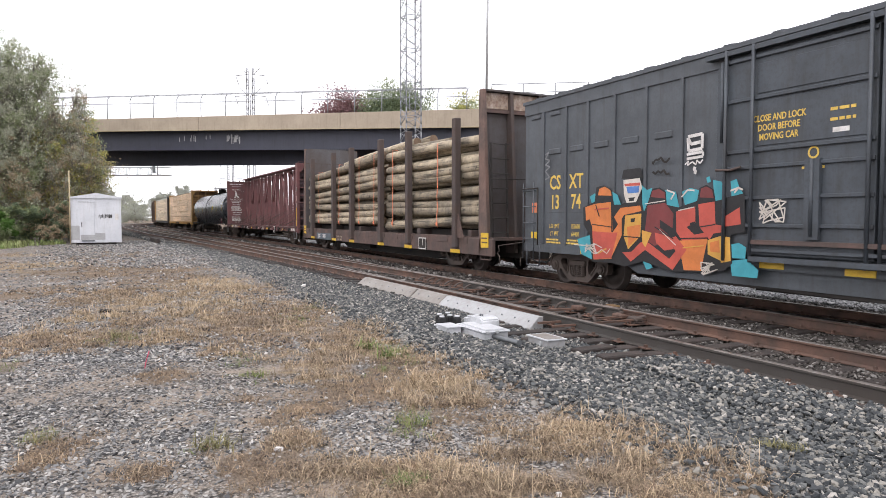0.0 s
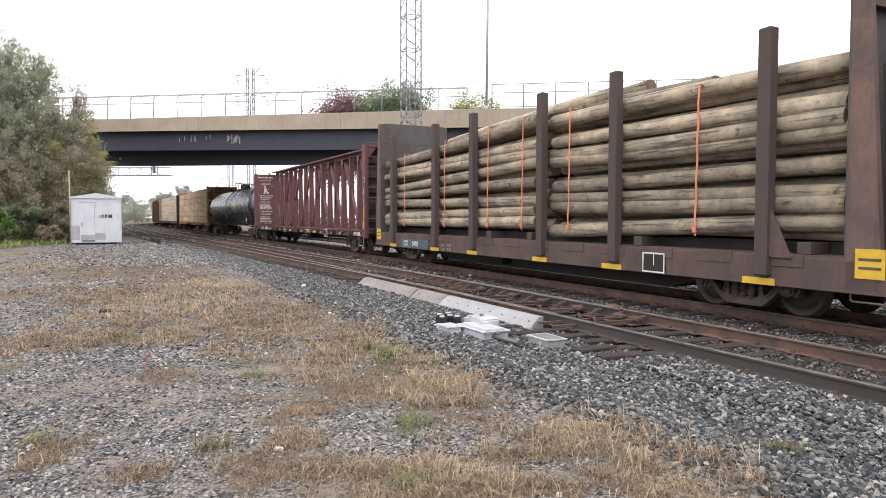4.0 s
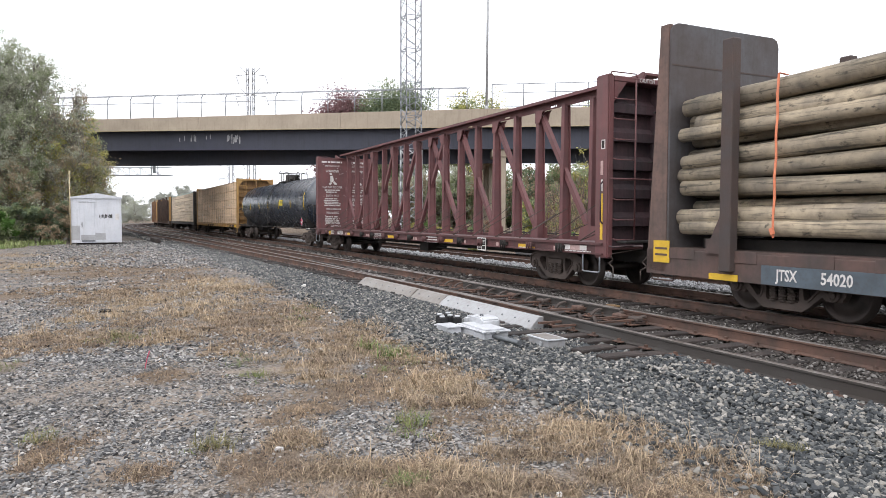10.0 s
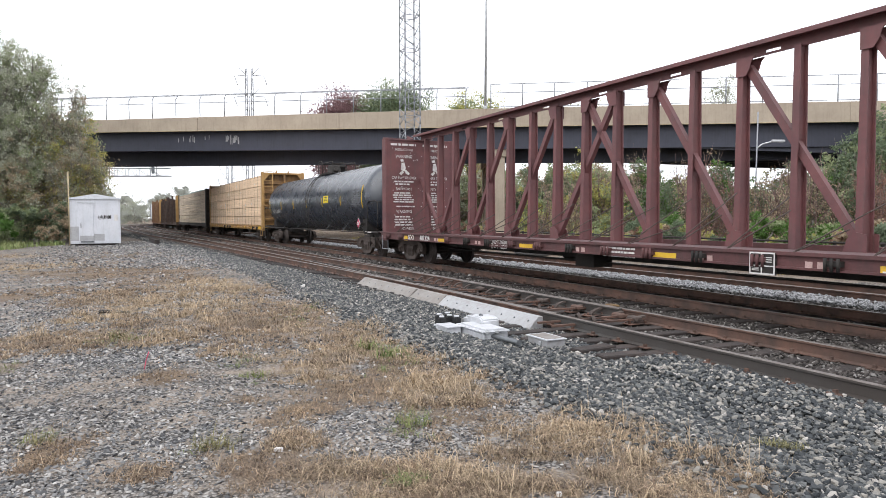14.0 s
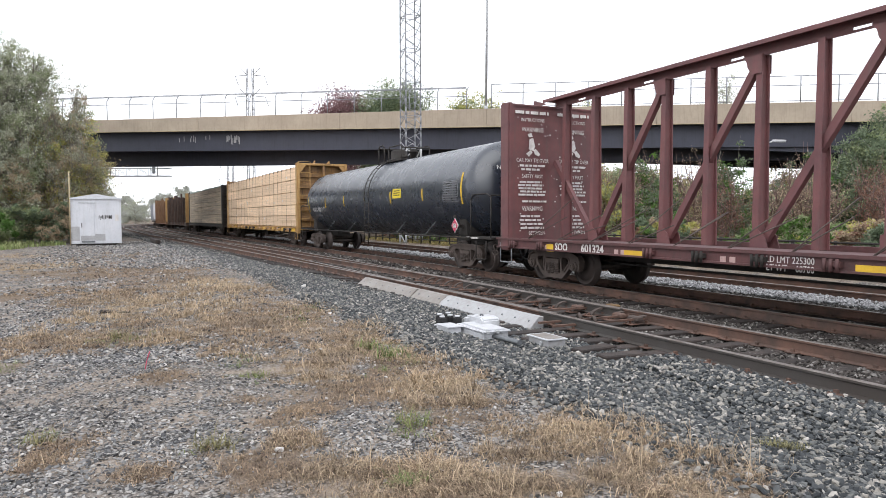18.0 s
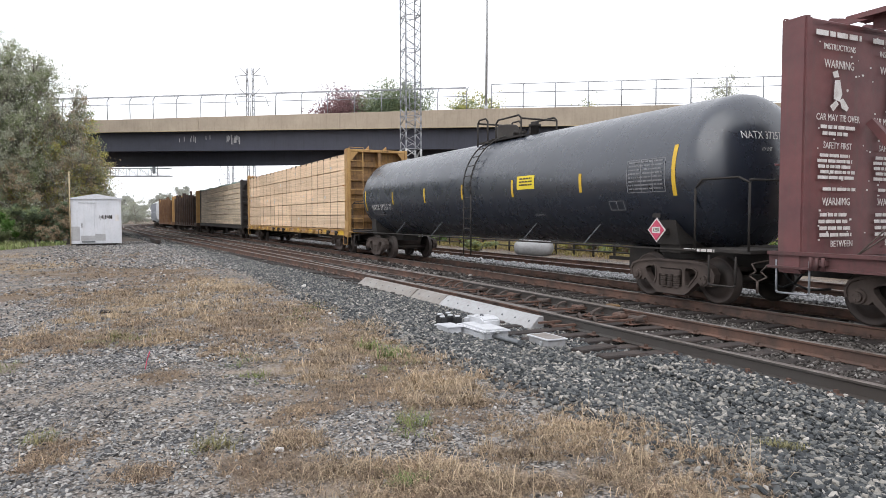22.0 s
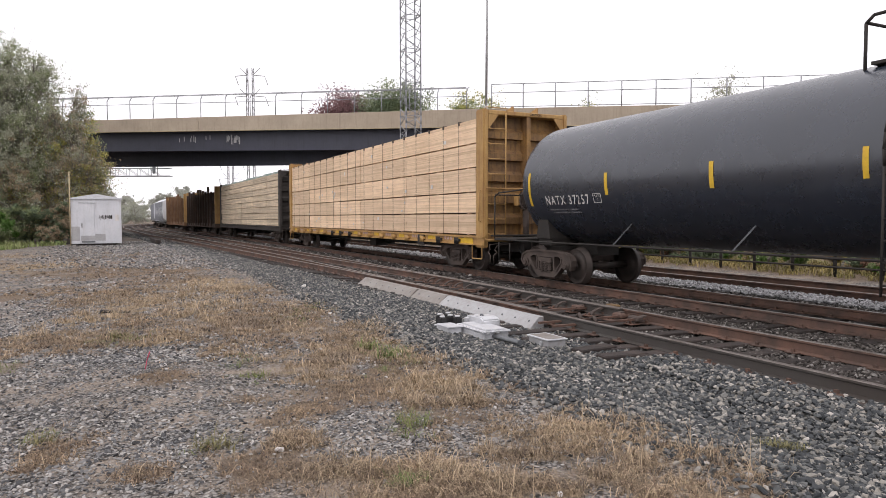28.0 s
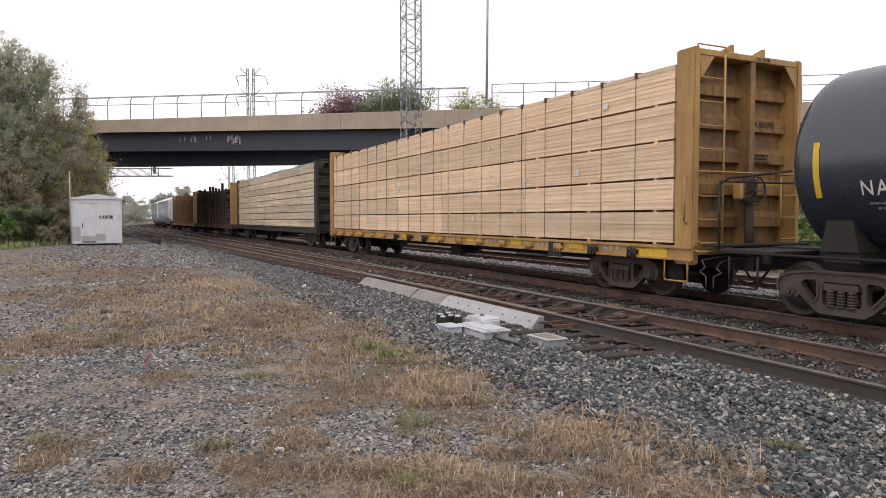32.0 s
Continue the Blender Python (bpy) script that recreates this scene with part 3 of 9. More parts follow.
def side_frame_mesh(sgn):
    """Cast side frame: one thick plate with three windows, raised rims and bearing ends."""
    y0, y1 = (-1.12, -0.98) if sgn < 0 else (0.98, 1.12)
    half = [(0.36, 0.13), (0.47, 0.2), (0.70, 0.40), (0.75, 0.35), (1.03, 0.35), (1.08, 0.45), (1.10, 0.58), (1.03, 0.69), (0.84, 0.76), (0.45, 0.80)]
    outer = half + [(-x, z) for x, z in half[::-1]]
    side = [(0.42, 0.67), (0.60, 0.66), (0.69, 0.60), (0.66, 0.51), (0.48, 0.31), (0.41, 0.32), (0.38, 0.40), (0.38, 0.61)]
    spring = [(-0.29, 0.27), (0.29, 0.27), (0.31, 0.31), (0.31, 0.58), (0.27, 0.63), (-0.27, 0.63), (-0.31, 0.58), (-0.31, 0.31)]
    bm = bmesh.new()
    loops = []
    for pts in (outer, side, [(-x, z) for x, z in side], spring):
        v = [bm.verts.new((x, y0, z)) for x, z in pts]
        loops += [bm.edges.new((v[k], v[(k + 1) % len(v)])) for k in range(len(v))]
    fill = bmesh.ops.triangle_fill(bm, use_beauty=True, use_dissolve=False, edges=loops)
    faces = [f for f in fill["geom"] if isinstance(f, bmesh.types.BMFace)]
    grown = bmesh.ops.extrude_face_region(bm, geom=faces)
    for v in grown["geom"]:
        if isinstance(v, bmesh.types.BMVert):
            v.co.y = y1
    bmesh.ops.recalc_face_normals(bm, faces=bm.faces[:])
    yo = y0 if sgn < 0 else y1
    for pts in (side, [(-x, z) for x, z in side]):
        for a, b in zip(pts, pts[1:] + pts[:1]):
            beam(bm, (a[0], yo + sgn * 0.008, a[1]), (b[0], yo + sgn * 0.008, b[1]), 0.03, 0.03, (0, 1, 0))
    for a, b in zip(half[5:], half[6:]):
        for e in (-1, 1):
            beam(bm, (e * a[0], yo + sgn * 0.012, a[1] - 0.015), (e * b[0], yo + sgn * 0.012, b[1] - 0.015), 0.04, 0.035, (0, 1, 0))
    beam(bm, (-0.45, yo + sgn * 0.012, 0.785), (0.45, yo + sgn * 0.012, 0.785), 0.04, 0.035, (0, 1, 0))
    for e in (-1, 1):
        rod(bm, (e * 0.89, yo - sgn * 0.02, 0.46), (e * 0.89, yo + sgn * 0.05, 0.46), 0.115, 14)
        rod(bm, (e * 0.89, yo + sgn * 0.05, 0.46), (e * 0.89, yo + sgn * 0.09, 0.46), 0.08, 12)
        for k in range(3):
            a = 2 * math.pi * k / 3 + 0.5
            c = (e * 0.89 + 0.052 * math.cos(a), 0.46 + 0.052 * math.sin(a))
            rod(bm, (c[0], yo + sgn * 0.09, c[1]), (c[0], yo + sgn * 0.105, c[1]), 0.018, 6)
    me = bpy.data.meshes.new("side_frame")
    bm.to_mesh(me)
    bm.free()
    return me


def spring_mesh():
    bm = bmesh.new()
    for x in (-0.17, 0, 0.17):
        for y in (-0.06, 0.06):
            for k in range(6):
                z = 0.26 + k * 0.043
                rod(bm, (x, y, z), (x, y, z + 0.024), 0.07, 10)
            rod(bm, (x, y, 0.25), (x, y, 0.52), 0.05, 8)
    box(bm, -0.27, 0.27, -0.1, 0.1, 0.51, 0.61)
    me = bpy.data.meshes.new("spring_nest")
    bm.to_mesh(me)
    bm.free()
    return me


WHEELSET, FRAMES, SPRINGS = wheelset_mesh(), (side_frame_mesh(-1), side_frame_mesh(1)), spring_mesh()


def bogie(car, x, spin=True):
    bm = boxes((-0.2, 0.2, -0.98, 0.98, 0.5, 0.78), (-0.3, 0.3, -0.3, 0.3, 0.7, 0.92))
    b = part("bogie", soft(bm, 0.02), "bogie", car, "dusty cast-steel four-wheel bogie")
    b.matrix_basis = pose(x, 0, 0)
    for f in FRAMES:
        hang("side_frame", f, "bogie", b)
    for sgn in (-1, 1):
        tagged(hang("spring_nest", SPRINGS, "bogie", b, at=pose(0, sgn * 1.05, 0)), kind="stuff")
    for e in (-1, 1):
        w = hang("wheelset", WHEELSET, "wheel", b, at=pose(e * 0.89, 0, WHEEL))
        if spin:
            SPIN.append((w, e * 0.89))
    return b


def coupler(car, x, e):
    bm = boxes((x, x + e * 0.55, -0.09, 0.09, 0.74, 0.92) if e > 0 else (x + e * 0.55, x, -0.09, 0.09, 0.74, 0.92))
    xe = x + e * 0.6
    prism(bm, [(xe - 0.14, 0.68), (xe + 0.14, 0.68), (xe + 0.14, 0.98), (xe - 0.14, 0.98)], -0.17, 0.14)
    part("coupler", soft(bm, 0.015), "bogie", car)
    hose = bmesh.new()
    pts = [Vector((x, -0.35, 0.75)), Vector((x + e * 0.2, -0.35, 0.5)), Vector((x + e * 0.5, -0.28, 0.38)), Vector((x + e * 0.85, -0.2, 0.42))]
    for p, q in zip(pts, pts[1:]):
        rod(hose, p, q, 0.022, 6)
    part("air_hose", hose, "black", car)


def ladder(car, x, y, z0, z1, n, material, wide=0.42, along="x", name="ladder"):
    for i in range(n):
        bm = bmesh.new()
        z = z0 + (z1 - z0) * i / max(1, n - 1)
        if along == "x":
            pts = [(x - wide / 2, y + (0.07 if y < 0 else -0.07), z), (x - wide / 2, y, z), (x + wide / 2, y, z), (x + wide / 2, y + (0.07 if y < 0 else -0.07), z)]
        else:
            e = 0.07 if x > 0 else -0.07
            pts = [(x - e, y - wide / 2, z), (x, y - wide / 2, z), (x, y + wide / 2, z), (x - e, y + wide / 2, z)]
        for p, q in zip(pts, pts[1:]):
            rod(bm, p, q, 0.015, 6)
        part("rung", bm, material, car)


def strip_plate(car, x, y, z, w, h, material="yellow", name="reflector"):
    return part(name, boxes((x - w / 2, x + w / 2, y - 0.004, y + 0.01, z - h / 2, z + h / 2)), material, car)


def plain(bm, poly, y, mi=0):
    """A flat polygon in x, z that faces -y."""
    return bm.faces.new([bm.verts.new((x, y, z)) for x, z in poly])


def bars(car, x0, x1, y, z, rows, pitch, h, material="white", turn="side", seed=1, name="stencil"):
    """Small writing too worn to read: short bars in rows."""
    r = random.Random(seed)
    bm = bmesh.new()
    for i in range(rows):
        zz = z - i * pitch
        a = x0 + r.uniform(0, 0.1) * (x1 - x0)
        end = x1 - r.uniform(0, 0.25) * (x1 - x0)
        while a < end:
            w = r.uniform(1.2, 4.5) * h
            b = min(end, a + w)
            if turn == "side":
                box(bm, a, b, y - 0.003, y + 0.004, zz - h / 2, zz + h / 2)
            else:
                box(bm, y - 0.004, y + 0.003, a, b, zz - h / 2, zz + h / 2)
            a = b + h * 0.6
    return tagged(part(name, bm, material, car), kind="stuff")


# ---- empty red centre-beam flat car
def bulkhead(car, e, x_in, x_out, top, material, recess=None):
    """End wall: plate, deep side posts, cap with fins, and on its outer side pressed ribs, a stiffener and ladders. e: +1 at the head end."""
    recess = recess or material
    p = part("bulkhead", soft(boxes((*span(x_in, x_in + e * 0.05), -1.36, 1.36, 1.0, top - 0.06)), 0.01), material, car)
    for y in (-1.45, 1.29):
        part("side_post", soft(boxes((*span(x_in - e * 0.02, x_out), y, y + 0.16, 0.75, top)), 0.03, 2), material, p)
    part("cap", soft(boxes((*span(x_in, x_out), -1.29, 1.29, top - 0.15, top - 0.03)), 0.015), material, p)
    # recess parts take the darkened paint where the car has one
    part("back_plate", boxes((*span(x_in + e * 0.05, x_in + e * 0.07), -1.29, 1.29, 1.0, top - 0.15)), recess, p, "inner panel of the end wall's recess")
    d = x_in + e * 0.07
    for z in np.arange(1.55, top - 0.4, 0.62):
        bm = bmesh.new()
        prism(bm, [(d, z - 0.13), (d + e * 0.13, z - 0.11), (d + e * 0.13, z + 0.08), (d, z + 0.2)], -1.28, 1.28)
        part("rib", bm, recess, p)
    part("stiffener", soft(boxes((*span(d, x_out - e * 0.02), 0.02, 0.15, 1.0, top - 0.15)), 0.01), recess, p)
    for y, q in ((-1.29, 1), (1.29, -1)):
        bm = bmesh.new()
        tri = [(y, top - 0.15), (y + q * 0.34, top - 0.15), (y, top - 0.58)]
        lo, hi = ([bm.verts.new((x, u, v)) for u, v in tri] for x in (x_out - e * 0.03, x_out - e * 0.015))
        for k in range(3):
            bm.faces.new((lo[k], lo[(k + 1) % 3], hi[(k + 1) % 3], hi[k]))
        bm.faces.new(lo)
        bm.faces.new(hi)
        bmesh.ops.recalc_face_normals(bm, faces=bm.faces[:])
        part("gusset", bm, material, p)
    for y in (-0.42, 0.42):
        bm = bmesh.new()
        prism(bm, [(x_in - e * 0.3, top - 0.03), (x_out - e * 0.06, top - 0.03), (x_out - e * 0.06, top + 0.13), (x_out - e * 0.12, top + 0.14)], y - 0.012, y + 0.012)
        part("fin", bm, material, p)
    part("top_rail", rods([(x_out, -1.4, top - 0.02), (x_out, -1.38, top + 0.04), (x_out, -0.7, top + 0.04), (x_out, -0.68, top - 0.04)], 0.014, 6), material, p)
    o = x_out + e * 0.05
    for k in range(8):
        z = 1.15 + k * 0.43
        if z < top - 0.3:
            part("rung", rods([(x_out - e * 0.02, -1.3, z + 0.03), (o, -1.27, z), (o, -0.78, z), (o, -0.75, z + 0.03)], 0.015, 6), material, p)
    part("ladder_stile", rods([(o, -0.75, 1.12), (o, -0.75, top - 0.1)], 0.02, 6), material, p)
    for z in (1.2, 1.62, 2.05, 2.45):
        part("rung", rods([(o, 0.82, z), (o, 1.26, z), (x_out - e * 0.02, 1.3, z + 0.03)], 0.015, 6), material, p)
    part("ladder_stile", rods([(o, 0.82, 1.15), (o, 0.82, 2.5)], 0.018, 6), material, p)
    part("handrail", rods([(o + e * 0.03, -1.42, 2.46), (o + e * 0.03, 1.3, 2.46)], 0.016, 6), material, p)
    return p


def brake_wheel(car, x, y, z, e, material):
    bm = bmesh.new()
    n = 20
    for i in range(n):
        a, b = 2 * math.pi * i / n, 2 * math.pi * (i + 1) / n
        rod(bm, (x, y + 0.27 * math.cos(a), z + 0.27 * math.sin(a)), (x, y + 0.27 * math.cos(b), z + 0.27 * math.sin(b)), 0.018, 6)
    for i in range(5):
        a = 2 * math.pi * i / 5
        rod(bm, (x, y, z), (x, y + 0.27 * math.cos(a), z + 0.27 * math.sin(a)), 0.012, 5)
    rod(bm, (x - e * 0.2, y, z), (x + e * 0.02, y, z), 0.05, 8)
    part("brake_wheel", bm, material, car)


def side_sill(car, half, material, z0=0.82, z1=1.05, plates=True, seed=3, marks=None):
    """Deck, side sills with winches and reflectors, centre sill and brake gear."""
    r = random.Random(seed)
    part("deck", soft(boxes((-half, half, -1.38, 1.38, z1 - 0.13, z1 - 0.07)), 0.008), material, car)
    for y, n in ((-1.44, -1), (1.34, 1)):
        bm = bmesh.new()
        w, q = n * 0.05, (y if n < 0 else y + 0.10)
        sec = [(q + w, z1 + 0.035), (q + w, z1 - 0.02), (q, z1 - 0.02), (q, z0 + 0.035), (q + w, z0 + 0.035), (q + w, z0), (q - n * 0.1, z0), (q - n * 0.1, z1 + 0.035)]
        ends = [[bm.verts.new((x, u, v)) for u, v in sec] for x in (-half, half)]
        for i in range(8):
            bm.faces.new((ends[0][i], ends[0][(i + 1) % 8], ends[1][(i + 1) % 8], ends[1][i]))
        for f in ends:
            bm.faces.new(f)
        bmesh.ops.recalc_face_normals(bm, faces=bm.faces[:])
        part("side_sill", bm, material, car)
    part("centre_sill", boxes((-half - 0.4, half + 0.4, -0.33, 0.33, 0.62, z1 - 0.13)), "under", car)
    bm = bmesh.new()
    for x in np.arange(-half + 1.2, half - 1, 1.27):
        box(bm, x - 0.05, x + 0.05, -1.34, 1.34, z0 + 0.05, z1 - 0.13)
    tagged(part("cross_bearers", bm, "under", car), kind="stuff")
    bm = bmesh.new()
    rod(bm, (-1.8, 0.5, 0.62), (-0.4, 0.5, 0.62), 0.2, 12)
    box(bm, 0.2, 0.9, -0.75, -0.2, 0.45, 0.75)
    rod(bm, (-half + 3, -0.4, 0.55), (half - 3, -0.4, 0.55), 0.025, 6)
    part("brake_gear", bm, "under", car)
    if plates:
        i = 0
        for x in np.arange(-half + 0.9, half - 0.5, 1.27):
            if marks is not None and -8.8 < x < -6.3:
                continue
            bm = boxes((x - 0.14, x + 0.14, -1.52, -1.44, z0 + 0.08, z0 + 0.16))
            for k in (-0.1, 0, 0.1):
                rod(bm, (x + k, -1.53, z0 + 0.0), (x + k, -1.53, z0 + 0.2), 0.025, 8)
            part("winch", bm, material if r.random() < 0.6 else "under", car)
            if marks is not None:
                pass
            elif i % 2 == 0:
                part("reflector", boxes((x + 0.35, x + 0.85, -1.449, -1.43, z0 + 0.1, z0 + 0.26)), "yellow", car)
            else:
                for k in range(3):
                    part("reflector", boxes((x + 0.3 + k * 0.2, x + 0.42 + k * 0.2, -1.448, -1.43, z0 + 0.12, z0 + 0.24)), "pale_red", car)
            i += 1


def end_step(car, e, half, material):
    """A hanging stirrup under the sill's end and the bent uncoupling lever beyond it."""
    x = e * (half - 0.42)
    part("step", rods([(x - 0.29, -1.43, 0.95), (x - 0.29, -1.43, 0.46), (x - 0.26, -1.44, 0.43), (x + 0.26, -1.44, 0.43), (x + 0.29, -1.43, 0.46), (x + 0.29, -1.43, 0.95)], 0.018, 6), material, car)
    q = e * (half + 0.12)
    part("uncoupling_lever", rods([(q, -0.3, 0.95), (q, -1.2, 0.86), (q, -1.34, 0.84), (q + e * 0.1, -1.36, 0.72), (q - e * 0.02, -1.36, 0.64), (q + e * 0.14, -1.38, 0.56), (q + e * 0.14, -1.38, 0.36)], 0.013, 6), "bogie", car)


def i_post(x, z0, z1, half, d0, d1):
    """A wide-flange post as one closed section, tapering upwards in depth."""
    bm = bmesh.new()
    rings = []
    for z, d in ((z0, d0), (z1, d1)):
        sec = [(-half, -d), (half, -d), (half, -d + 0.025), (0.012, -d + 0.025), (0.012, d - 0.025), (half, d - 0.025),
               (half, d), (-half, d), (-half, d - 0.025), (-0.012, d - 0.025), (-0.012, -d + 0.025), (-half, -d + 0.025)]
        rings.append([bm.verts.new((x + u, v, z)) for u, v in sec])
    for i in range(12):
        bm.faces.new((rings[0][i], rings[0][(i + 1) % 12], rings[1][(i + 1) % 12], rings[1][i]))
    bm.faces.new(rings[0])
    bm.faces.new(rings[1])
    bmesh.ops.recalc_face_normals(bm, faces=bm.faces[:])
    return bm


M["pale_red"] = shade("pale worn reflector", (0.5, 0.36, 0.33), (0.42, 0.28, 0.26), 0.6, 0, 6, 40)
R_HALF = 11.36
red_car = car_empty("centre_beam_flat_car", -11.22, 9.18, "empty oxide-red centre-beam lumber flat car on the running track", "railway car")
side_sill(red_car, R_HALF, "red_sill", marks=True)
for x, w in ((-5.85, 0.6), (-0.95, 0.6), (3.9, 0.6), (8.35, 0.75)):
    part("reflector", boxes((x - w / 2, x + w / 2, -1.449, -1.43, 0.84, 0.95)), "yellow", red_car)
for x in (-9.0, -6.4, -3.6, 1.2, 4.8, 6.9, 9.6):
    part("reflector", boxes((x - 0.06, x + 0.06, -1.448, -1.43, 0.85, 0.95)), "pale_red", red_car)
    part("reflector", boxes((x + 0.14, x + 0.26, -1.448, -1.43, 0.85, 0.95)), "pale_red", red_car)
for e in (-1, 1):
    bogie(red_car, e * 9.18)
    coupler(red_car, e * (R_HALF + 0.15), e)
    end_step(red_car, e, R_HALF, "galv_mid")
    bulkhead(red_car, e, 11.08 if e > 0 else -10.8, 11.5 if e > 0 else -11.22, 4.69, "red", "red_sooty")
BAY, BAY_HEAD = 1.225, 1.2


def upright_x(i):
    return -0.38 + i * (BAY if i < 0 else BAY_HEAD)


for i in range(-8, 9):
    x = upright_x(i)
    part("upright", i_post(x, 1.06, 4.64, 0.064, 0.15, 0.10), "red", red_car)
for k, e in ((1, -1), (-1, -1), (-3, -1), (-5, -1), (0, 1), (2, 1), (4, 1), (6, 1)):
    top = upright_x(k)
    bm = bmesh.new()
    beam(bm, (top + e * 0.12, 0, 4.45), (top + e * 2.33, 0, 1.2), 0.14, 0.12, (0, 1, 0))
    part("brace", bm, "red", red_car)
    for y0, y1 in ((-0.135, -0.12), (0.12, 0.135)):
        bm = bmesh.new()
        prism(bm, [(top - e * 0.07, 4.62), (top + e * 0.36, 4.62), (top + e * 0.27, 4.54), (top + e * 0.24, 4.42), (top + e * 0.15, 4.28), (top - e * 0.07, 4.28)], y0, y1)
        part("gusset_plate", bm, "red", red_car)
        bm = bmesh.new()
        prism(bm, [(top + e * 2.54, 1.06), (top + e * 2.15, 1.06), (top + e * 2.22, 1.28), (top + e * 2.36, 1.38), (top + e * 2.54, 1.34)], y0 * 1.25, y1 * 1.25)
        part("gusset_plate", bm, "red", red_car)
for a, b in (((upright_x(8) + 0.12, 0, 1.25), (11.0, 0, 2.55)), ((upright_x(-7) - 0.12, 0, 1.2), (-10.7, 0, 3.15))):
    bm = bmesh.new()
    beam(bm, a, b, 0.13, 0.11, (0, 1, 0))
    part("brace", bm, "red", red_car)
for y0 in (-0.17, 0.155):
    part("gusset_plate", prism(bmesh.new(), [(upright_x(8) - 0.42, 1.06), (upright_x(8) + 0.42, 1.06), (upright_x(8) + 0.3, 1.42), (upright_x(8) - 0.3, 1.42)], y0, y0 + 0.015), "red", red_car)
# top chord: flange above, a thin web with open slots below
bm = bmesh.new()
sec = [(-0.24, 4.77), (-0.22, 4.77), (-0.22, 4.80), (0.22, 4.80), (0.22, 4.79), (0.24, 4.79), (0.24, 4.85), (-0.24, 4.85)]
ends = [[bm.verts.new((x, y, z)) for y, z in sec] for x in (-11.0, 11.28)]
for i in range(8):
    bm.faces.new((ends[0][i], ends[0][(i + 1) % 8], ends[1][(i + 1) % 8], ends[1][i]))
for f in ends:
    bm.faces.new(f)
bmesh.ops.recalc_face_normals(bm, faces=bm.faces[:])
part("top_chord", bm, "red", red_car)
bm = bmesh.new()
xs = [-10.7]
for i in range(-8, 9, 2):
    xs += [upright_x(i) + 0.48, upright_x(i) + 0.8]
xs.append(11.0)
for k in range(0, len(xs), 2):
    box(bm, xs[k], xs[k + 1], -0.012, 0.012, 4.61, 4.80)
for k in range(1, len(xs) - 1, 2):
    box(bm, xs[k], xs[k + 1], -0.012, 0.012, 4.61, 4.65)
    box(bm, xs[k], xs[k + 1], -0.012, 0.012, 4.70, 4.80)
part("chord_web", bm, "red", red_car)
# tie-down cables left hanging on the deck
rc = random.Random(8)
for i in range(-8, 9):
    x = i * 1.27 + 0.2
    bm = bmesh.new()
    rod(bm, (x, -1.38, 1.06), (x + rc.uniform(0.3, 0.9), -0.24, 1.06 + rc.uniform(0.5, 1.1)), 0.012, 5)
    rod(bm, (x, -1.38, 1.06), (x + rc.uniform(0.1, 0.5), -0.24, 1.06 + rc.uniform(0.3, 0.7)), 0.012, 5)
    part("tie_down_cable", bm, "bogie", red_car)
# warnings on the inner side of the rear bulkhead
INNER = lambda y, z: put(-10.745, y, z, FRONT)
for y in (-0.72, 0.62):
    lettering("INSTRUCTIONS", 0.13, "white", red_car, INNER(y, 4.24), squeeze=0.82)
    lettering("WARNING", 0.18, "white", red_car, INNER(y, 3.98), squeeze=0.8)
    lettering("CAR MAY TIP OVER", 0.15, "white", red_car, INNER(y, 3.16), squeeze=0.78)
    lettering("SAFETY FIRST", 0.14, "white", red_car, INNER(y, 2.73), squeeze=0.8)
    lettering("WARNING", 0.17, "white", red_car, INNER(y, 1.86), squeeze=0.8)
    lettering("BETWEEN", 0.14, "white", red_car, INNER(y + 0.15, 1.2), squeeze=0.85)
    bars(red_car, y - 0.58, y + 0.55, -10.747, 4.44, 1, 0.1, 0.08, turn="front", seed=7)
    bars(red_car, y - 0.42, y + 0.42, -10.747, 3.02, 2, 0.1, 0.055, turn="front", seed=4)
    bars(red_car, y - 0.46, y + 0.46, -10.747, 2.58, 5, 0.085, 0.05, turn="front", seed=5)
    bars(red_car, y - 0.4, y + 0.45, -10.747, 2.06, 1, 0.085, 0.05, turn="front", seed=15)
    bars(red_car, y - 0.44, y + 0.44, -10.747, 1.66, 4, 0.105, 0.055, turn="front", seed=6)
    for poly in (((-0.1, 0.5), (0.02, 0.52), (0.08, 0.3), (0.02, 0.18), (-0.12, 0.22)), ((0.02, 0.2), (0.1, 0.24), (0.24, 0.1), (0.2, 0.04), (0.08, 0.08)), ((-0.2, 0.1), (-0.06, 0.2), (0.0, 0.14), (-0.12, 0.02)), ((-0.16, 0.62), (-0.04, 0.66), (0.0, 0.56), (-0.12, 0.54))):
        bm = bmesh.new()
        bm.faces.new([bm.verts.new((-10.747, y + a, 3.24 + b)) for a, b in poly])
        part("warning_picture", bm, "white", red_car)
# flecks of worn paint on the same wall
rf = random.Random(33)
bm = bmesh.new()
for k in range(70):
    y, z, w = rf.uniform(-1.2, 1.2), rf.uniform(1.2, 4.5), rf.uniform(0.006, 0.022)
    box(bm, -10.749, -10.744, y - w, y + w, z - w * 0.7, z + w * 0.7)
tagged(part("paint_flecks", bm, "white", red_car), kind="stuff")
lettering("SOO", 0.25, "white", red_car, put(-8.36, -1.456, 0.92, SIDE), squeeze=0.95, bold=0.03)
part("reflector", boxes((-8.98, -8.7, -1.449, -1.43, 0.8, 0.98)), "yellow", red_car)
lettering("LD LMT 225300", 0.15, "white", red_car, put(-2.3, -1.452, 0.95, SIDE), squeeze=0.85)
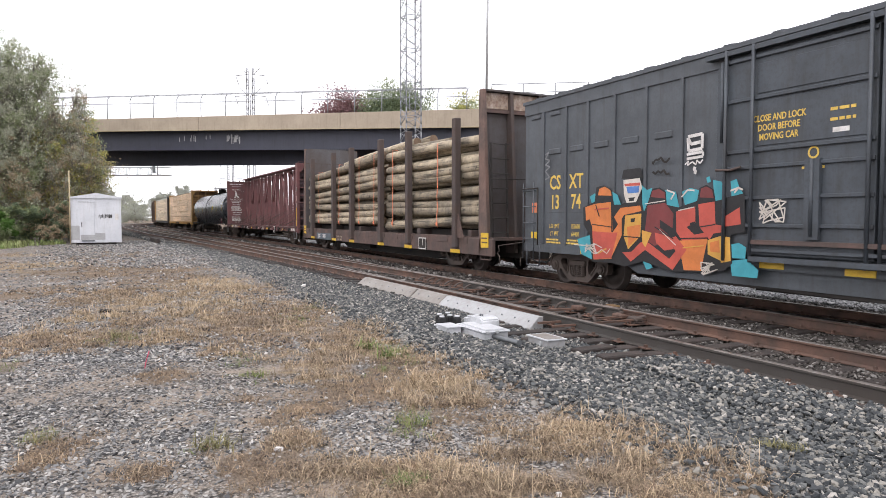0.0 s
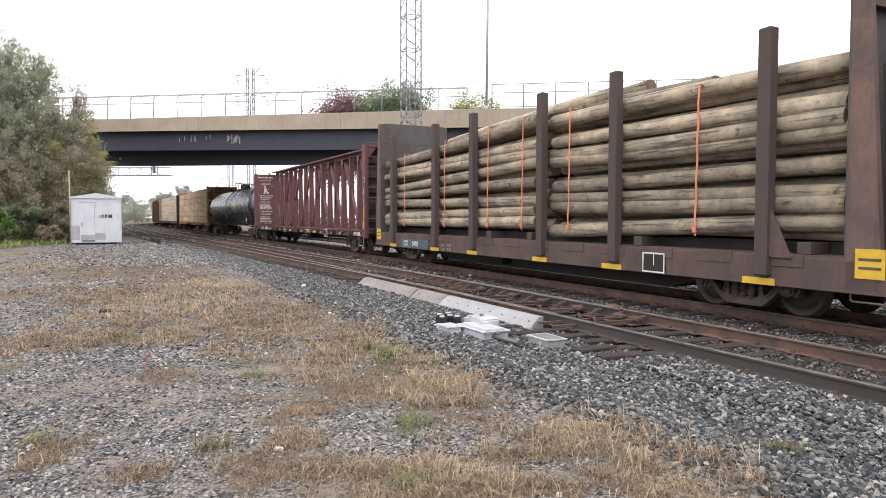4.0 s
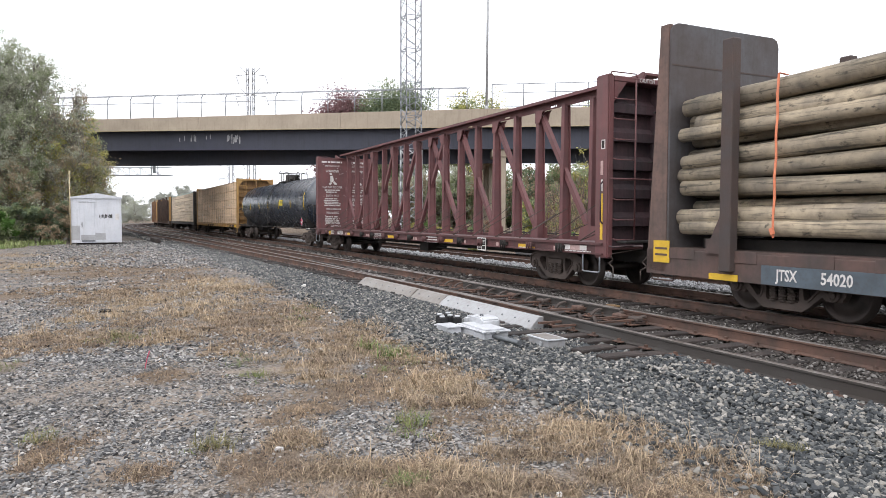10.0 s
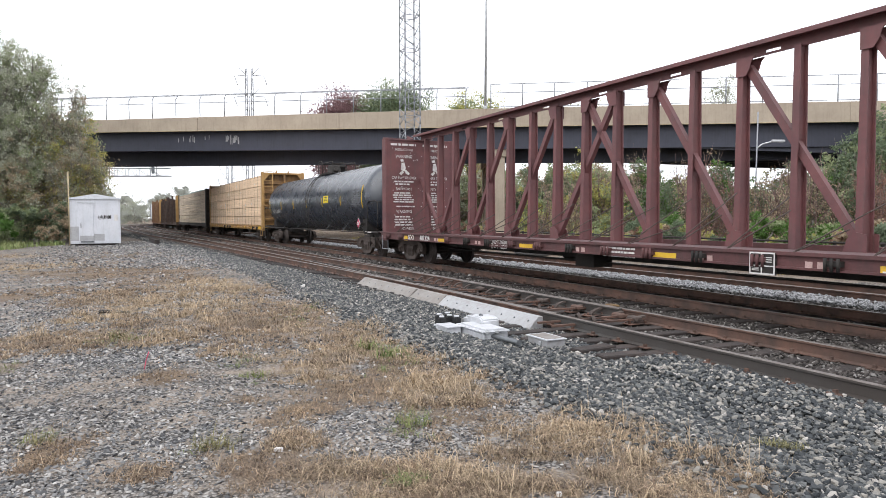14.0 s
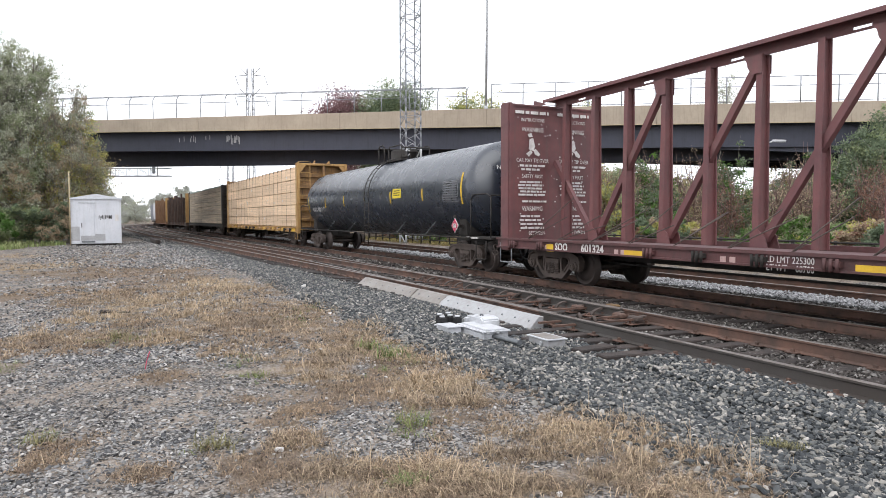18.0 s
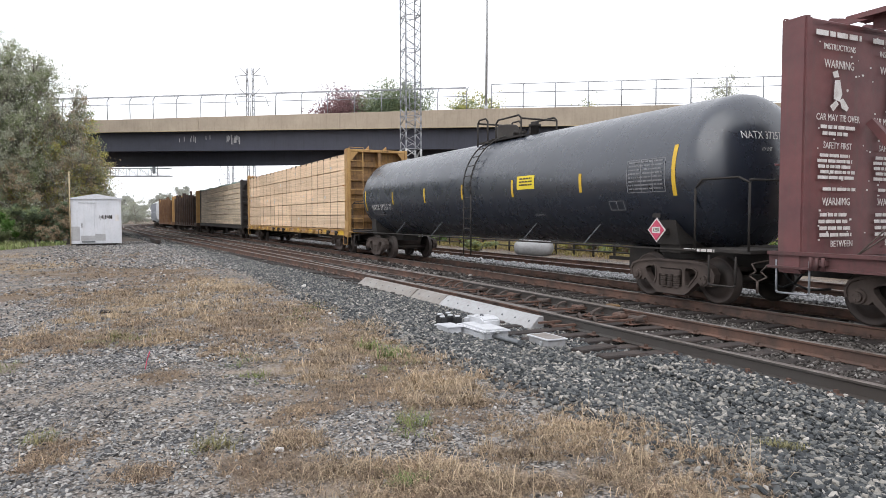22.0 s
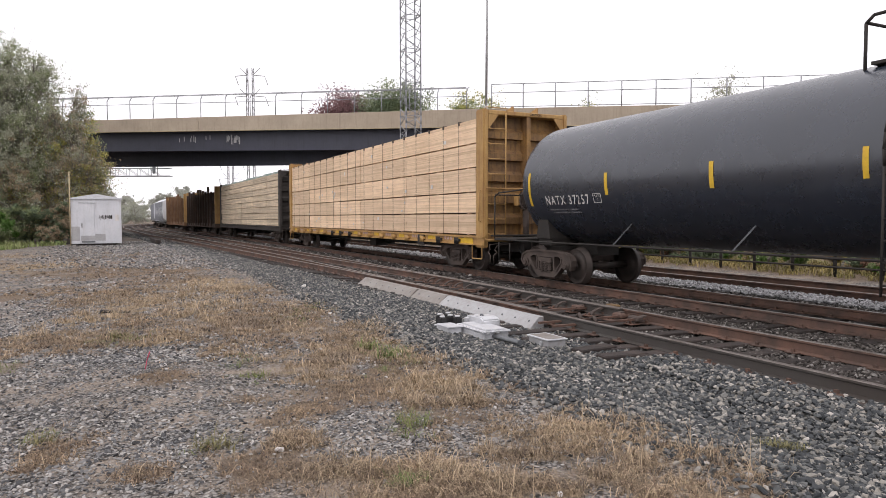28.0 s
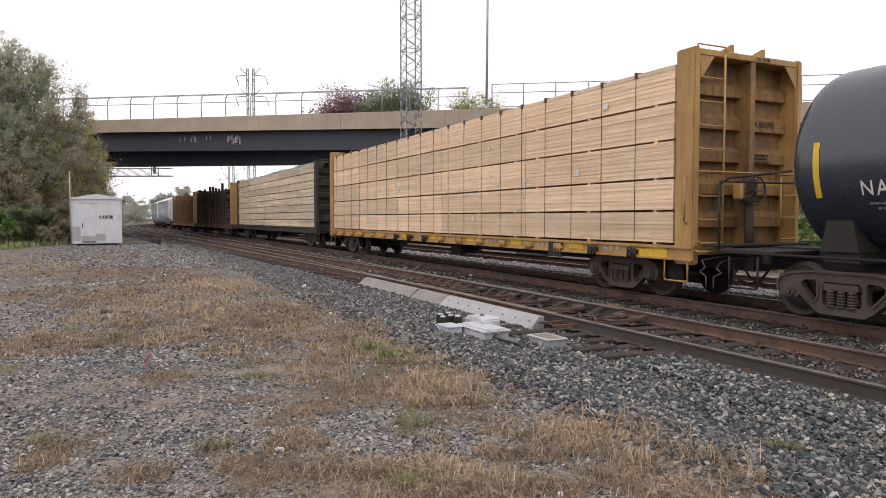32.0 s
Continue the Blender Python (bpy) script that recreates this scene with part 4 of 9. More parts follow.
lettering("LT WT    60700", 0.15, "white", red_car, put(-2.3, -1.452, 0.82, SIDE), squeeze=0.85)
lettering("601324", 0.26, "white", red_car, put(-7.2, -1.456, 0.92, SIDE), squeeze=1.02, bold=0.03)
bars(red_car, 2.0, 3.2, -1.448, 0.98, 3, 0.08, 0.04, seed=9)
bars(red_car, 9.9, 11.2, -1.448, 0.855, 1, 0.08, 0.045, seed=19)
bars(red_car, 7.95, 8.6, -1.448, 0.86, 1, 0.08, 0.04, seed=20)
for x in (9.95, 10.55):
    part("reflector", boxes((x, x + 0.24, -1.448, -1.43, 0.89, 1.0)), "white", red_car)
part("reflector", boxes((10.19, 10.55, -1.448, -1.43, 0.89, 1.0)), "pale_red", red_car)
sign = part("data_plate", boxes((5.88, 6.36, -1.5, -1.46, 0.70, 1.06)), "under", red_car, "black consolidated data plate with white border")
bm = boxes((5.88, 6.36, -1.503, -1.499, 1.035, 1.06), (5.88, 6.36, -1.503, -1.499, 0.70, 0.725), (5.88, 5.905, -1.503, -1.499, 0.725, 1.035), (6.335, 6.36, -1.503, -1.499, 0.725, 1.035), (6.10, 6.125, -1.503, -1.499, 0.725, 1.035), (5.905, 6.335, -1.503, -1.499, 0.83, 0.85))
for k in range(3):
    box(bm, 5.93, 6.06, -1.503, -1.499, 0.76 + k * 0.022, 0.772 + k * 0.022)
    box(bm, 6.15, 6.3, -1.503, -1.499, 0.90 + k * 0.035, 0.915 + k * 0.035)
part("border", bm, "white", sign)


# ---- black tank car
TK = 1.5
M["notice_yellow"] = shade("yellow notice", (0.8, 0.62, 0.03), (0.72, 0.55, 0.03), 0.5, 0, 6, 60, 0.1, 0.1)
M["stencil_grey"] = shade("worn grey stencil", (0.23, 0.23, 0.24), (0.16, 0.16, 0.17), 0.6, 0, 8, 60)
M["stencil_pale_grey"] = shade("dusty white stencil", (0.4, 0.4, 0.4), (0.3, 0.3, 0.31), 0.6, 0, 8, 60)
M["stencil_dark"] = shade("black print", (0.05, 0.04, 0.02), None, 0.6)
M["hazard_red"] = shade("red and white hazard plate", (0.55, 0.06, 0.12), (0.46, 0.05, 0.11), 0.5, 0, 8, 60)
tank_car = car_empty("tank_car", 10.9, 8.25, "long glossy black pressure tank car with yellow side marks", "railway car")
END_REAR, DISH = 8.7, 0.5
prof = [(-END_REAR - DISH, 0.02)]
for k in range(1, 9):
    a = k / 8 * math.pi / 2
    prof.append((-END_REAR - DISH + DISH * (1 - math.cos(a)), TK * math.sin(a)))
for x in np.linspace(-8.6, 8.9, 14):
    prof.append((x, TK))
for k in range(8, 0, -1):
    a = k / 8 * math.pi / 2
    prof.append((9.78 - 0.78 * (1 - math.cos(a)), TK * math.sin(a)))
prof.append((9.78, 0.02))
bm = lathe(bmesh.new(), prof, 64, "x")
shell = part("tank_shell", bm, "tank", tank_car, "black painted cylindrical shell with domed ends")
shell.matrix_basis = pose(0, 0, 2.47)
for e in (-1, 1):
    bogie(tank_car, e * 8.25)
    part("bolster", soft(boxes((e * 8.25 - 0.28, e * 8.25 + 0.28, -1.15, 1.15, 0.92, 1.2)), 0.02), "under", tank_car)
    part("stub_sill", boxes((*span(e * 7.2, e * 10.1), -0.33, 0.33, 0.7, 1.1)), "under", tank_car)
    part("saddle", prism(bmesh.new(), [(e * 7.95, 1.1), (e * 8.55, 1.1), (e * 8.45, 1.6), (e * 8.05, 1.6)], -1.2, 1.2), "under", tank_car)
    part("end_platform", soft(boxes((min(e * 9.2, e * 10.35), max(e * 9.2, e * 10.35), -1.42, 1.42, 1.0, 1.07)), 0.01), "under", tank_car)
    coupler(tank_car, e * 10.1, e)
    end_step(tank_car, e, 10.2, "under")
    for y in (-1.42, 1.42):
        inner = [(e * 9.15, y, 1.05), (e * 9.15, y, 2.15), (e * 9.3, y, 2.3)] if e > 0 else [(e * 8.9, y, 2.34)]
        part("end_rail", rods(inner + [(e * 10.1, y, 2.3), (e * 10.32, y, 2.2), (e * 10.32, y, 1.05)], 0.02, 6), "under", tank_car)
    part("cross_rail", rod(bmesh.new(), (e * 10.32, -1.42, 2.25), (e * 10.32, 1.42, 2.25), 0.02, 6), "under", tank_car)
for y in (-1.15, 1.15):
    bm = bmesh.new()
    rod(bm, (-9.2, y * 1.25, 1.02), (9.2, y * 1.25, 1.02), 0.022, 6)
    part("side_rail", bm, "under", tank_car)
for x in (-5.3, -2.2, 3.35, 5.9):
    bm = bmesh.new()
    beam(bm, (x, -1.43, 1.02), (x + 0.24, -1.13, 1.48), 0.05, 0.02)
    part("rail_bracket", bm, "galv_dark", tank_car)


def prism_of(poly, y0, y1):
    bm = bmesh.new()
    prism(bm, poly, y0, y1)
    return bm


def on_shell(ang, lift=0.0):
    """A place round the shell: 0 degrees is level on the camera's side, 90 the top."""
    return -(TK + lift) * math.cos(radians(ang)), 2.47 + (TK + lift) * math.sin(radians(ang))


def shell_patch(name, x0, x1, a0, a1, material, lift=0.004, parent=tank_car, n=8):
    bm = bmesh.new()
    prev = None
    for k in range(n + 1):
        y, z = on_shell(a0 + (a1 - a0) * k / n, lift)
        cur = (bm.verts.new((x0, y, z)), bm.verts.new((x1, y, z)))
        if prev:
            bm.faces.new((prev[0], prev[1], cur[1], cur[0]))
        prev = cur
    bmesh.ops.recalc_face_normals(bm, faces=bm.faces[:])
    return part(name, bm, material, parent)


for x, a0, a1, w in ((8.68, -17, 20, 0.1), (5.86, -11, 5, 0.1), (2.98, -12, 5, 0.1), (0.13, -12, 5, 0.09), (-2.6, -13, 5, 0.1), (-5.46, -14, 4, 0.1), (-8.44, -22, 10, 0.1)):
    shell_patch("reflector", x - w / 2, x + w / 2, a0, a1, "yellow", 0.005)
placard = shell_patch("notice", 3.22, 4.02, -5, 8, "notice_yellow", 0.006)


def curved(me, x, ang, lift=0.005):
    """Bend flat letters (x along, y up) round the shell."""
    for v in me.vertices:
        y, z = on_shell(ang + math.degrees(v.co.y / TK), lift)
        v.co = (x + v.co.x, y, z)


def shell_text(text, size, x, ang, material="white", squeeze=1.0):
    ob = lettering(text, size, material, tank_car, Matrix(), squeeze=squeeze, deep=0.0, spread=1.25, bold=0.008)
    curved(ob.data, x, ang)
    return ob


def shell_bars(x0, x1, ang, rows, pitch, h, seed, material="white"):
    r = random.Random(seed)
    bm = bmesh.new()
    for i in range(rows):
        a = x0
        while a < x1:
            b = min(x1, a + r.uniform(1, 4) * h)
            y0, z0 = on_shell(ang - i * pitch, 0.006)
            y1, z1 = on_shell(ang - i * pitch + math.degrees(h / TK), 0.006)
            bm.faces.new([bm.verts.new(p) for p in ((a, y0 - 0.004, z0), (b, y0 - 0.004, z0), (b, y1 - 0.004, z1), (a, y1 - 0.004, z1))])
            a = b + h * 0.5
    return tagged(part("stencil", bm, material, tank_car), kind="stuff")


shell_text("NATX 37257", 0.31, -6.95, -17.5, squeeze=0.82)
shell_bars(-7.7, -6.6, -26.5, 1, 4, 0.032, 3, "stencil_grey")
shell_bars(-7.6, -6.5, -29.5, 1, 4, 0.032, 4, "stencil_grey")
shell_bars(7.45, 8.4, 9, 8, 2.9, 0.03, 5, "stencil_grey")
for a, b in ((11.5, 11.0), (-13.2, -13.7)):
    shell_patch("frame_mark", 7.4, 8.45, a, b, "stencil_grey", 0.005, n=1)
for x in (7.4, 7.8, 8.12, 8.45):
    shell_patch("frame_mark", x - 0.01, x + 0.01, -13.5, 11.3, "stencil_grey", 0.005)
shell_bars(3.8, 4.25, -32, 1, 3, 0.05, 16, "stencil_grey")
shell_bars(3.34, 3.92, 4.5, 3, 3, 0.04, 6, "stencil_dark")
shell_text("PLATE\nC", 0.08, -5.81, -16.2, squeeze=0.75)
for a, b in ((-12.4, -12.8), (-20, -20.4)):
    shell_patch("frame_mark", -5.94, -5.68, a, b, "white", 0.005, n=1)
for x in (-5.94, -5.68):
    shell_patch("frame_mark", x - 0.008, x + 0.008, -12.4, -20.4, "white", 0.005)
for a, b in ((-19.3, -20), (-27, -27.7)):
    shell_patch("frame_mark", 6.75, 7.2, a, b, "stencil_grey", 0.005, n=1)
for x in (6.75, 6.98, 7.2):
    shell_patch("frame_mark", x - 0.012, x + 0.012, -19.3, -27.7, "stencil_grey", 0.005)
part("brake_reservoir", soft(boxes((6.15, 7.05, -0.35, 0.5, 0.42, 0.98)), 0.05, 2), "under", tank_car)
part("brake_lever", boxes((5.2, 6.2, -0.1, -0.04, 0.62, 0.7)), "under", tank_car)
# diamond hazard plate on its bracket
bm = bmesh.new()
prism(bm, [(8.25, 1.58), (8.45, 1.38), (8.25, 1.18), (8.05, 1.38)], -1.50, -1.485)
part("hazard_border", prism_of([(8.25, 1.62), (8.49, 1.38), (8.25, 1.14), (8.01, 1.38)], -1.485, -1.478), "white", tank_car)
dia = part("hazard_diamond", bm, "hazard_red", tank_car, "red diamond hazard plate with a white band")
part("band", boxes((8.14, 8.36, -1.504, -1.499, 1.32, 1.44)), "white", dia)
part("bracket", boxes((8.2, 8.3, -1.485, -1.2, 1.3, 1.4), (8.15, 8.35, -1.5, -1.48, 1.62, 1.7)), "under", tank_car)
# marks on the domed head
def head_text(text, size, y, z, e=1):
    ob = lettering(text, size, "white", tank_car, Matrix(), squeeze=0.8, deep=0.0)
    for v in ob.data.vertices:
        py, pz = y + v.co.x, z + v.co.y
        q = max(0.0, 1 - (py * py + (pz - 2.47) ** 2) / TK ** 2)
        v.co = (e * (9.0 + 0.78 * math.sqrt(q) + 0.006), py, pz)


head_text("NATX 37257", 0.2, -0.35, 3.1)
head_text("LD LMT", 0.09, -0.3, 2.85)
# ladder up the side, walk and rails round the valve housing
for x in (0.45, 0.9):
    pts = [(x, -1.6, 0.55), (x, -1.6, 2.3)]
    for a in range(2, 80, 8):
        pts.append((x, *on_shell(a, 0.12)))
    part("ladder_stile", rods(pts, 0.02, 6), "under", tank_car)
for k in range(6):
    part("rung", rod(bmesh.new(), (0.45, -1.6, 0.7 + k * 0.3), (0.9, -1.6, 0.7 + k * 0.3), 0.014, 6), "under", tank_car)
for a in range(2, 76, 11):
    y, z = on_shell(a, 0.12)
    part("rung", rod(bmesh.new(), (0.45, y, z), (0.9, y, z), 0.014, 6), "under", tank_car)
bm = boxes((-0.4, 2.1, -0.62, 0.62, 3.9, 3.95))
part("walkway", bm, "under", tank_car)
for y in (-0.6, 0.6):
    for x0, x1, top in ((-0.5, 0.12, 4.64), (0.62, 2.0, 4.5)):
        bm = bmesh.new()
        pts = [(x0, y, 3.75), (x0, y, top - 0.1), (x0 + 0.12, y, top), (x1 - 0.12, y, top), (x1, y, top - 0.1), (x1, y, 3.8)]
        for p, q in zip(pts, pts[1:]):
            rod(bm, p, q, 0.026, 8)
        part("safety_rail", bm, "under", tank_car)
bm = bmesh.new()
rod(bm, (-0.5, -0.6, 4.55), (-0.5, 0.6, 4.55), 0.026, 8)
part("cross_rail", bm, "under", tank_car)
bm = bmesh.new()
rod(bm, (2.0, -0.6, 4.4), (2.0, 0.6, 4.4), 0.026, 8)
part("cross_rail", bm, "under", tank_car)
bm = bmesh.new()
lathe(bm, [(3.85, 0.38), (4.05, 0.38), (4.06, 0.34), (4.38, 0.34), (4.43, 0.28), (4.45, 0.1)], 24, "z")
vh = part("valve_housing", bm, "under", tank_car, smooth=False)
vh.matrix_basis = pose(0.3, 0, 0)
for x, y, h, r in ((1.1, -0.15, 4.22, 0.09), (1.4, 0.2, 4.18, 0.08), (1.78, 0.0, 4.36, 0.12)):
    bm = lathe(bmesh.new(), [(3.85, r), (h - 0.15, r), (h - 0.14, r * 1.5), (h - 0.08, r * 1.5), (h - 0.07, r), (h - 0.01, r), (h, r * 0.7)], 14, "z")
    part("valve", bm, "under", tank_car, smooth=False).matrix_basis = pose(x, y, 0)
bm = bmesh.new()
rod(bm, (0.85, -0.1, 4.08), (1.6, -0.2, 4.08), 0.05, 8)
part("valve_pipe", bm, "under", tank_car)


# ---- log car
LH = 10.12
M["cap_rust"] = shade("flaking pale rust", (0.5, 0.42, 0.35), (0.2, 0.12, 0.085), 0.85, 0, 3.5, 16, 0.4, 0.5, (0.1, 0.05, 0.035), streak=0.4)
M["blue_panel"] = shade("faded blue-grey panel", (0.09, 0.115, 0.14), (0.07, 0.085, 0.1), 0.7, 0, 2, 20, 0.2, 0.35)
M["stencil_yellow"] = shade("worn yellow stencil", (0.72, 0.5, 0.1), (0.58, 0.39, 0.08), 0.6, 0, 8, 60)
M["stencil_pale"] = shade("worn pale stencil", (0.5, 0.4, 0.25), None, 0.6)
def round_plate(x0, x1, half, z0, z1, r):
    """An upright plate across the car with rounded top corners."""
    out = [(-half, z0), (half, z0)]
    for k in range(6):
        a = k / 5 * math.pi / 2
        out.append((half - r + r * math.cos(a), z1 - r + r * math.sin(a)))
    for k in range(6):
        a = math.pi / 2 + k / 5 * math.pi / 2
        out.append((-half + r + r * math.cos(a), z1 - r + r * math.sin(a)))
    bm = bmesh.new()
    a, b = ([bm.verts.new((x, y, z)) for y, z in out] for x in (x0, x1))
    n = len(out)
    for i in range(n):
        bm.faces.new((a[i], a[(i + 1) % n], b[(i + 1) % n], b[i]))
    bm.faces.new(a)
    bm.faces.new(b)
    bmesh.ops.recalc_face_normals(bm, faces=bm.faces[:])
    return bm


M["rust_post"] = shade("reddish rusted post", (0.18, 0.11, 0.09), (0.105, 0.076, 0.068), 0.8, 0.1, 1.1, 9, 0.4, 0.45, streak=0.45)
M["end_plate"] = shade("blue-grey haze-toned steel plate", (0.1, 0.098, 0.106), (0.08, 0.066, 0.064), 0.75, 0.1, 0.9, 14, 0.3, 0.4, streak=0.35)
log_car = car_empty("log_flat_car", -34.08, 7.3, "rusty brown bulkhead flat car loaded with peeled logs", "railway car")
part("deck", boxes((-LH, LH, -1.4, 1.4, 0.98, 1.06)), "steel_rust", log_car)
for y0, y1 in ((-1.46, -1.36), (1.36, 1.46)):
    part("side_sill", soft(boxes((-LH, LH, y0, y1, 0.54, 1.02)), 0.008), "steel_rust", log_car)
for x in np.arange(-LH + 0.5, LH - 1, 1.35):
    part("stake_pocket", soft(boxes((x, x + 0.75, -1.475, -1.46, 0.86, 1.06)), 0.004), "steel_rust", log_car)
part("centre_sill", boxes((-LH - 0.2, LH + 0.2, -0.33, 0.33, 0.45, 0.98)), "under", log_car)
bm = bmesh.new()
prism(bm, [(-6.2, 0.5), (6.2, 0.5), (5.0, 0.2), (-5.0, 0.2)], -0.6, 0.6)
part("fish_belly", bm, "under", log_car, "deep black centre girder")
bm = boxes((-3, -1.2, -0.9, -0.3, 0.3, 0.6))
rod(bm, (0.5, 0.5, 0.5), (2.0, 0.5, 0.5), 0.2, 12)
part("brake_gear", bm, "under", log_car)
for e in (-1, 1):
    bogie(log_car, e * 7.3)
    coupler(log_car, e * LH, e)
    end_step(log_car, e, LH, "steel_rust")
    xi = 9.3 if e > 0 else -9.55
    wall = part("bulkhead", round_plate(min(xi, xi + e * 0.07), max(xi, xi + e * 0.07), 1.44, 1.02, 5.3, 0.2), "end_plate", log_car, "tall blue-grey haze-toned steel end wall")
    part("seam", boxes((*span(xi - e * 0.006, xi), -1.42, 1.42, 4.5, 4.53)), "post", wall)
    for y in (-1.46, -0.55, 0.45, 1.36):
        bm = bmesh.new()
        prism(bm, [(xi + e * 0.05, 0.6), (xi + e * 0.56, 0.6), (xi + e * 0.5, 1.6), (xi + e * 0.26, 5.28), (xi + e * 0.05, 5.28)], y, y + 0.1)
        part("buttress", bm, "rust_post" if abs(y) > 1 else "post", wall)
    part("top_bar", soft(boxes((*span(xi + e * 0.07, xi + e * 0.28), -1.36, 1.36, 5.22, 5.28)), 0.01), "end_plate", wall)
    part("handrail", rods([(xi + e * 0.62, -1.4, 2.72), (xi + e * 0.6, 1.4, 2.72)], 0.016, 6), "under", wall)
    part("cap", soft(boxes((*span(xi + e * 0.07, xi + e * 0.14), -1.36, 1.36, 4.75, 5.21)), 0.01), "cap_rust", wall, "pale flaking rusty cap")
    for z in (4.68,):
        part("rib", boxes((min(xi + e * 0.07, xi + e * 0.2), max(xi + e * 0.07, xi + e * 0.2), -1.36, 1.36, z - 0.05, z + 0.05)), "steel_rust", wall)
    ladder(wall, xi + e * 0.6, -1.05, 1.2, 3.7, 7, "under", 0.5, "y")
    bm = bmesh.new()
    for y in (-1.3, -0.8):
        beam(bm, (xi + e * 0.58, y, 1.0), (xi + e * 0.42, y, 3.75), 0.05, 0.03, (1, 0, 0))
    part("ladder_stile", bm, "under", wall)
    strip_plate(log_car, e * 9.7, -1.472, 0.98, 0.42, 0.42)
    part("lettering_bars", boxes((e * 9.7 - 0.16, e * 9.7 + 0.16, -1.48, -1.476, 1.02, 1.06), (e * 9.7 - 0.16, e * 9.7 + 0.16, -1.48, -1.476, 0.9, 0.94)), "steel_rust", log_car)
STAKES = (-8.08, -4.43, -1.85, 1.66, 4.36, 8.0)
for x in STAKES:
    for sgn in (-1, 1):
        bm = boxes((x - 0.12, x + 0.12, sgn * 1.5 - 0.1, sgn * 1.5 + 0.1, 0.7, 4.64))
        st = part("stake", soft(bm, 0.02), "post", log_car)
        if abs(x) > 7:
            e = 1 if x > 0 else -1
            bm = bmesh.new()
            prism(bm, [(x + e * 0.12, 1.0), (x + e * 0.5, 1.0), (x + e * 0.12, 1.75)], sgn * 1.5 - 0.02, sgn * 1.5 + 0.02)
            part("gusset", bm, "steel_rust", log_car)
    strip_plate(log_car, x - 0.12, -1.475, 0.6, 0.62, 0.11)
# added dark bars that close the shaded gap between logs and deck
for x in (-8.6, -5.0, -1.2, 0.9, 4.9, 8.6):
    part("bunk", soft(boxes((x - 0.12, x + 0.12, -1.36, 1.36, 1.06, 1.25)), 0.01), "post", log_car, "dark bunk added to fill the gap under the logs")
part("skid_rail", boxes((-9.2, 9.2, -0.9, -0.7, 1.06, 1.25)), "under", log_car)
part("skid_rail", boxes((-9.2, 9.2, 0.7, 0.9, 1.06, 1.25)), "under", log_car)
rl = random.Random(21)


def log(x0, x1, y, z0, z1, r0, r1, y1=None):
    bm = bmesh.new()
    n, k = 14, 9
    rings = []
    y1 = y if y1 is None else y1
    ph, sway = rl.uniform(0, 6), rl.uniform(0.0, 0.035)
    for i in range(k):
        f = i / (k - 1)
        r = (r0 + (r1 - r0) * f) * (1 + 0.03 * math.sin(5 * f + ph))
        c = (x0 + (x1 - x0) * f, y + (y1 - y) * f + sway * math.sin(3 * f + ph), z0 + (z1 - z0) * f + sway * math.cos(4 * f + ph))
        rings.append([bm.verts.new((c[0], c[1] + r * (1 + 0.04 * math.sin(3 * a + ph)) * math.cos(a), c[2] + r * math.sin(a))) for a in np.linspace(0, 2 * math.pi, n, endpoint=False)])
    for p, q in zip(rings, rings[1:]):
        for i in range(n):
            bm.faces.new((p[i], p[(i + 1) % n], q[(i + 1) % n], q[i])).smooth = True
    bm.faces.new(rings[0][::-1]).material_index = 1
    bm.faces.new(rings[-1]).material_index = 1
    bmesh.ops.recalc_face_normals(bm, faces=bm.faces[:])
    return part("log", bm, ["log", "log_end"], log_car)


for rear in (True, False):
    xa, xb = (-9.5, 1.52) if rear else (1.68, 9.3)
    for col in range(8):
        y = -1.2 + col * 0.343
        z = 1.28
        rows = 8
        for row in range(rows):
            ra, rb = rl.uniform(0.13, 0.17), rl.uniform(0.145, 0.18)
            if rl.random() < 0.5:
                ra, rb = rb, ra
            t = row / 7
            za = z + 0.17 + row * (0.335 if rear else 0.35) + rl.uniform(-0.05, 0.04) - (0.12 * t if col == 0 and row in (2, 5) else 0)
            zb = z + 0.17 + row * (0.36 if rear else 0.335) + rl.uniform(-0.05, 0.04)
            a, b = xa + rl.uniform(0, 0.12 if rear else 0.15), xb - rl.uniform(0, 0.5 if rear else 0.12)
            if col in (0, 7) and rl.random() < 0.2 and rear:
                a += rl.uniform(0.3, 0.9)
            if row == rows - 1 and col == 0 and not rear:
                zb += 0.1
            za, zb = za + (0.14 * math.sin(a * 3 + row * 2.1) if col == 0 else 0), zb + (0.13 * math.sin(row * 1.7 + 1) if col == 0 else 0)
            log(a, b, y + rl.uniform(-0.03, 0.05), za, zb, ra, rb, y + rl.uniform(-0.03, 0.05))
for i in range(6):
    y = -0.75 + i * 0.3
    log(rl.uniform(-5.5, -4.0), rl.uniform(1.6, 4.6), y, 4.12, 4.35 + rl.uniform(0, 0.1), 0.13, 0.155)
    log(rl.uniform(0.8, 1.6), rl.uniform(5.2, 6.6), y, 4.3, 4.12, 0.13, 0.15)
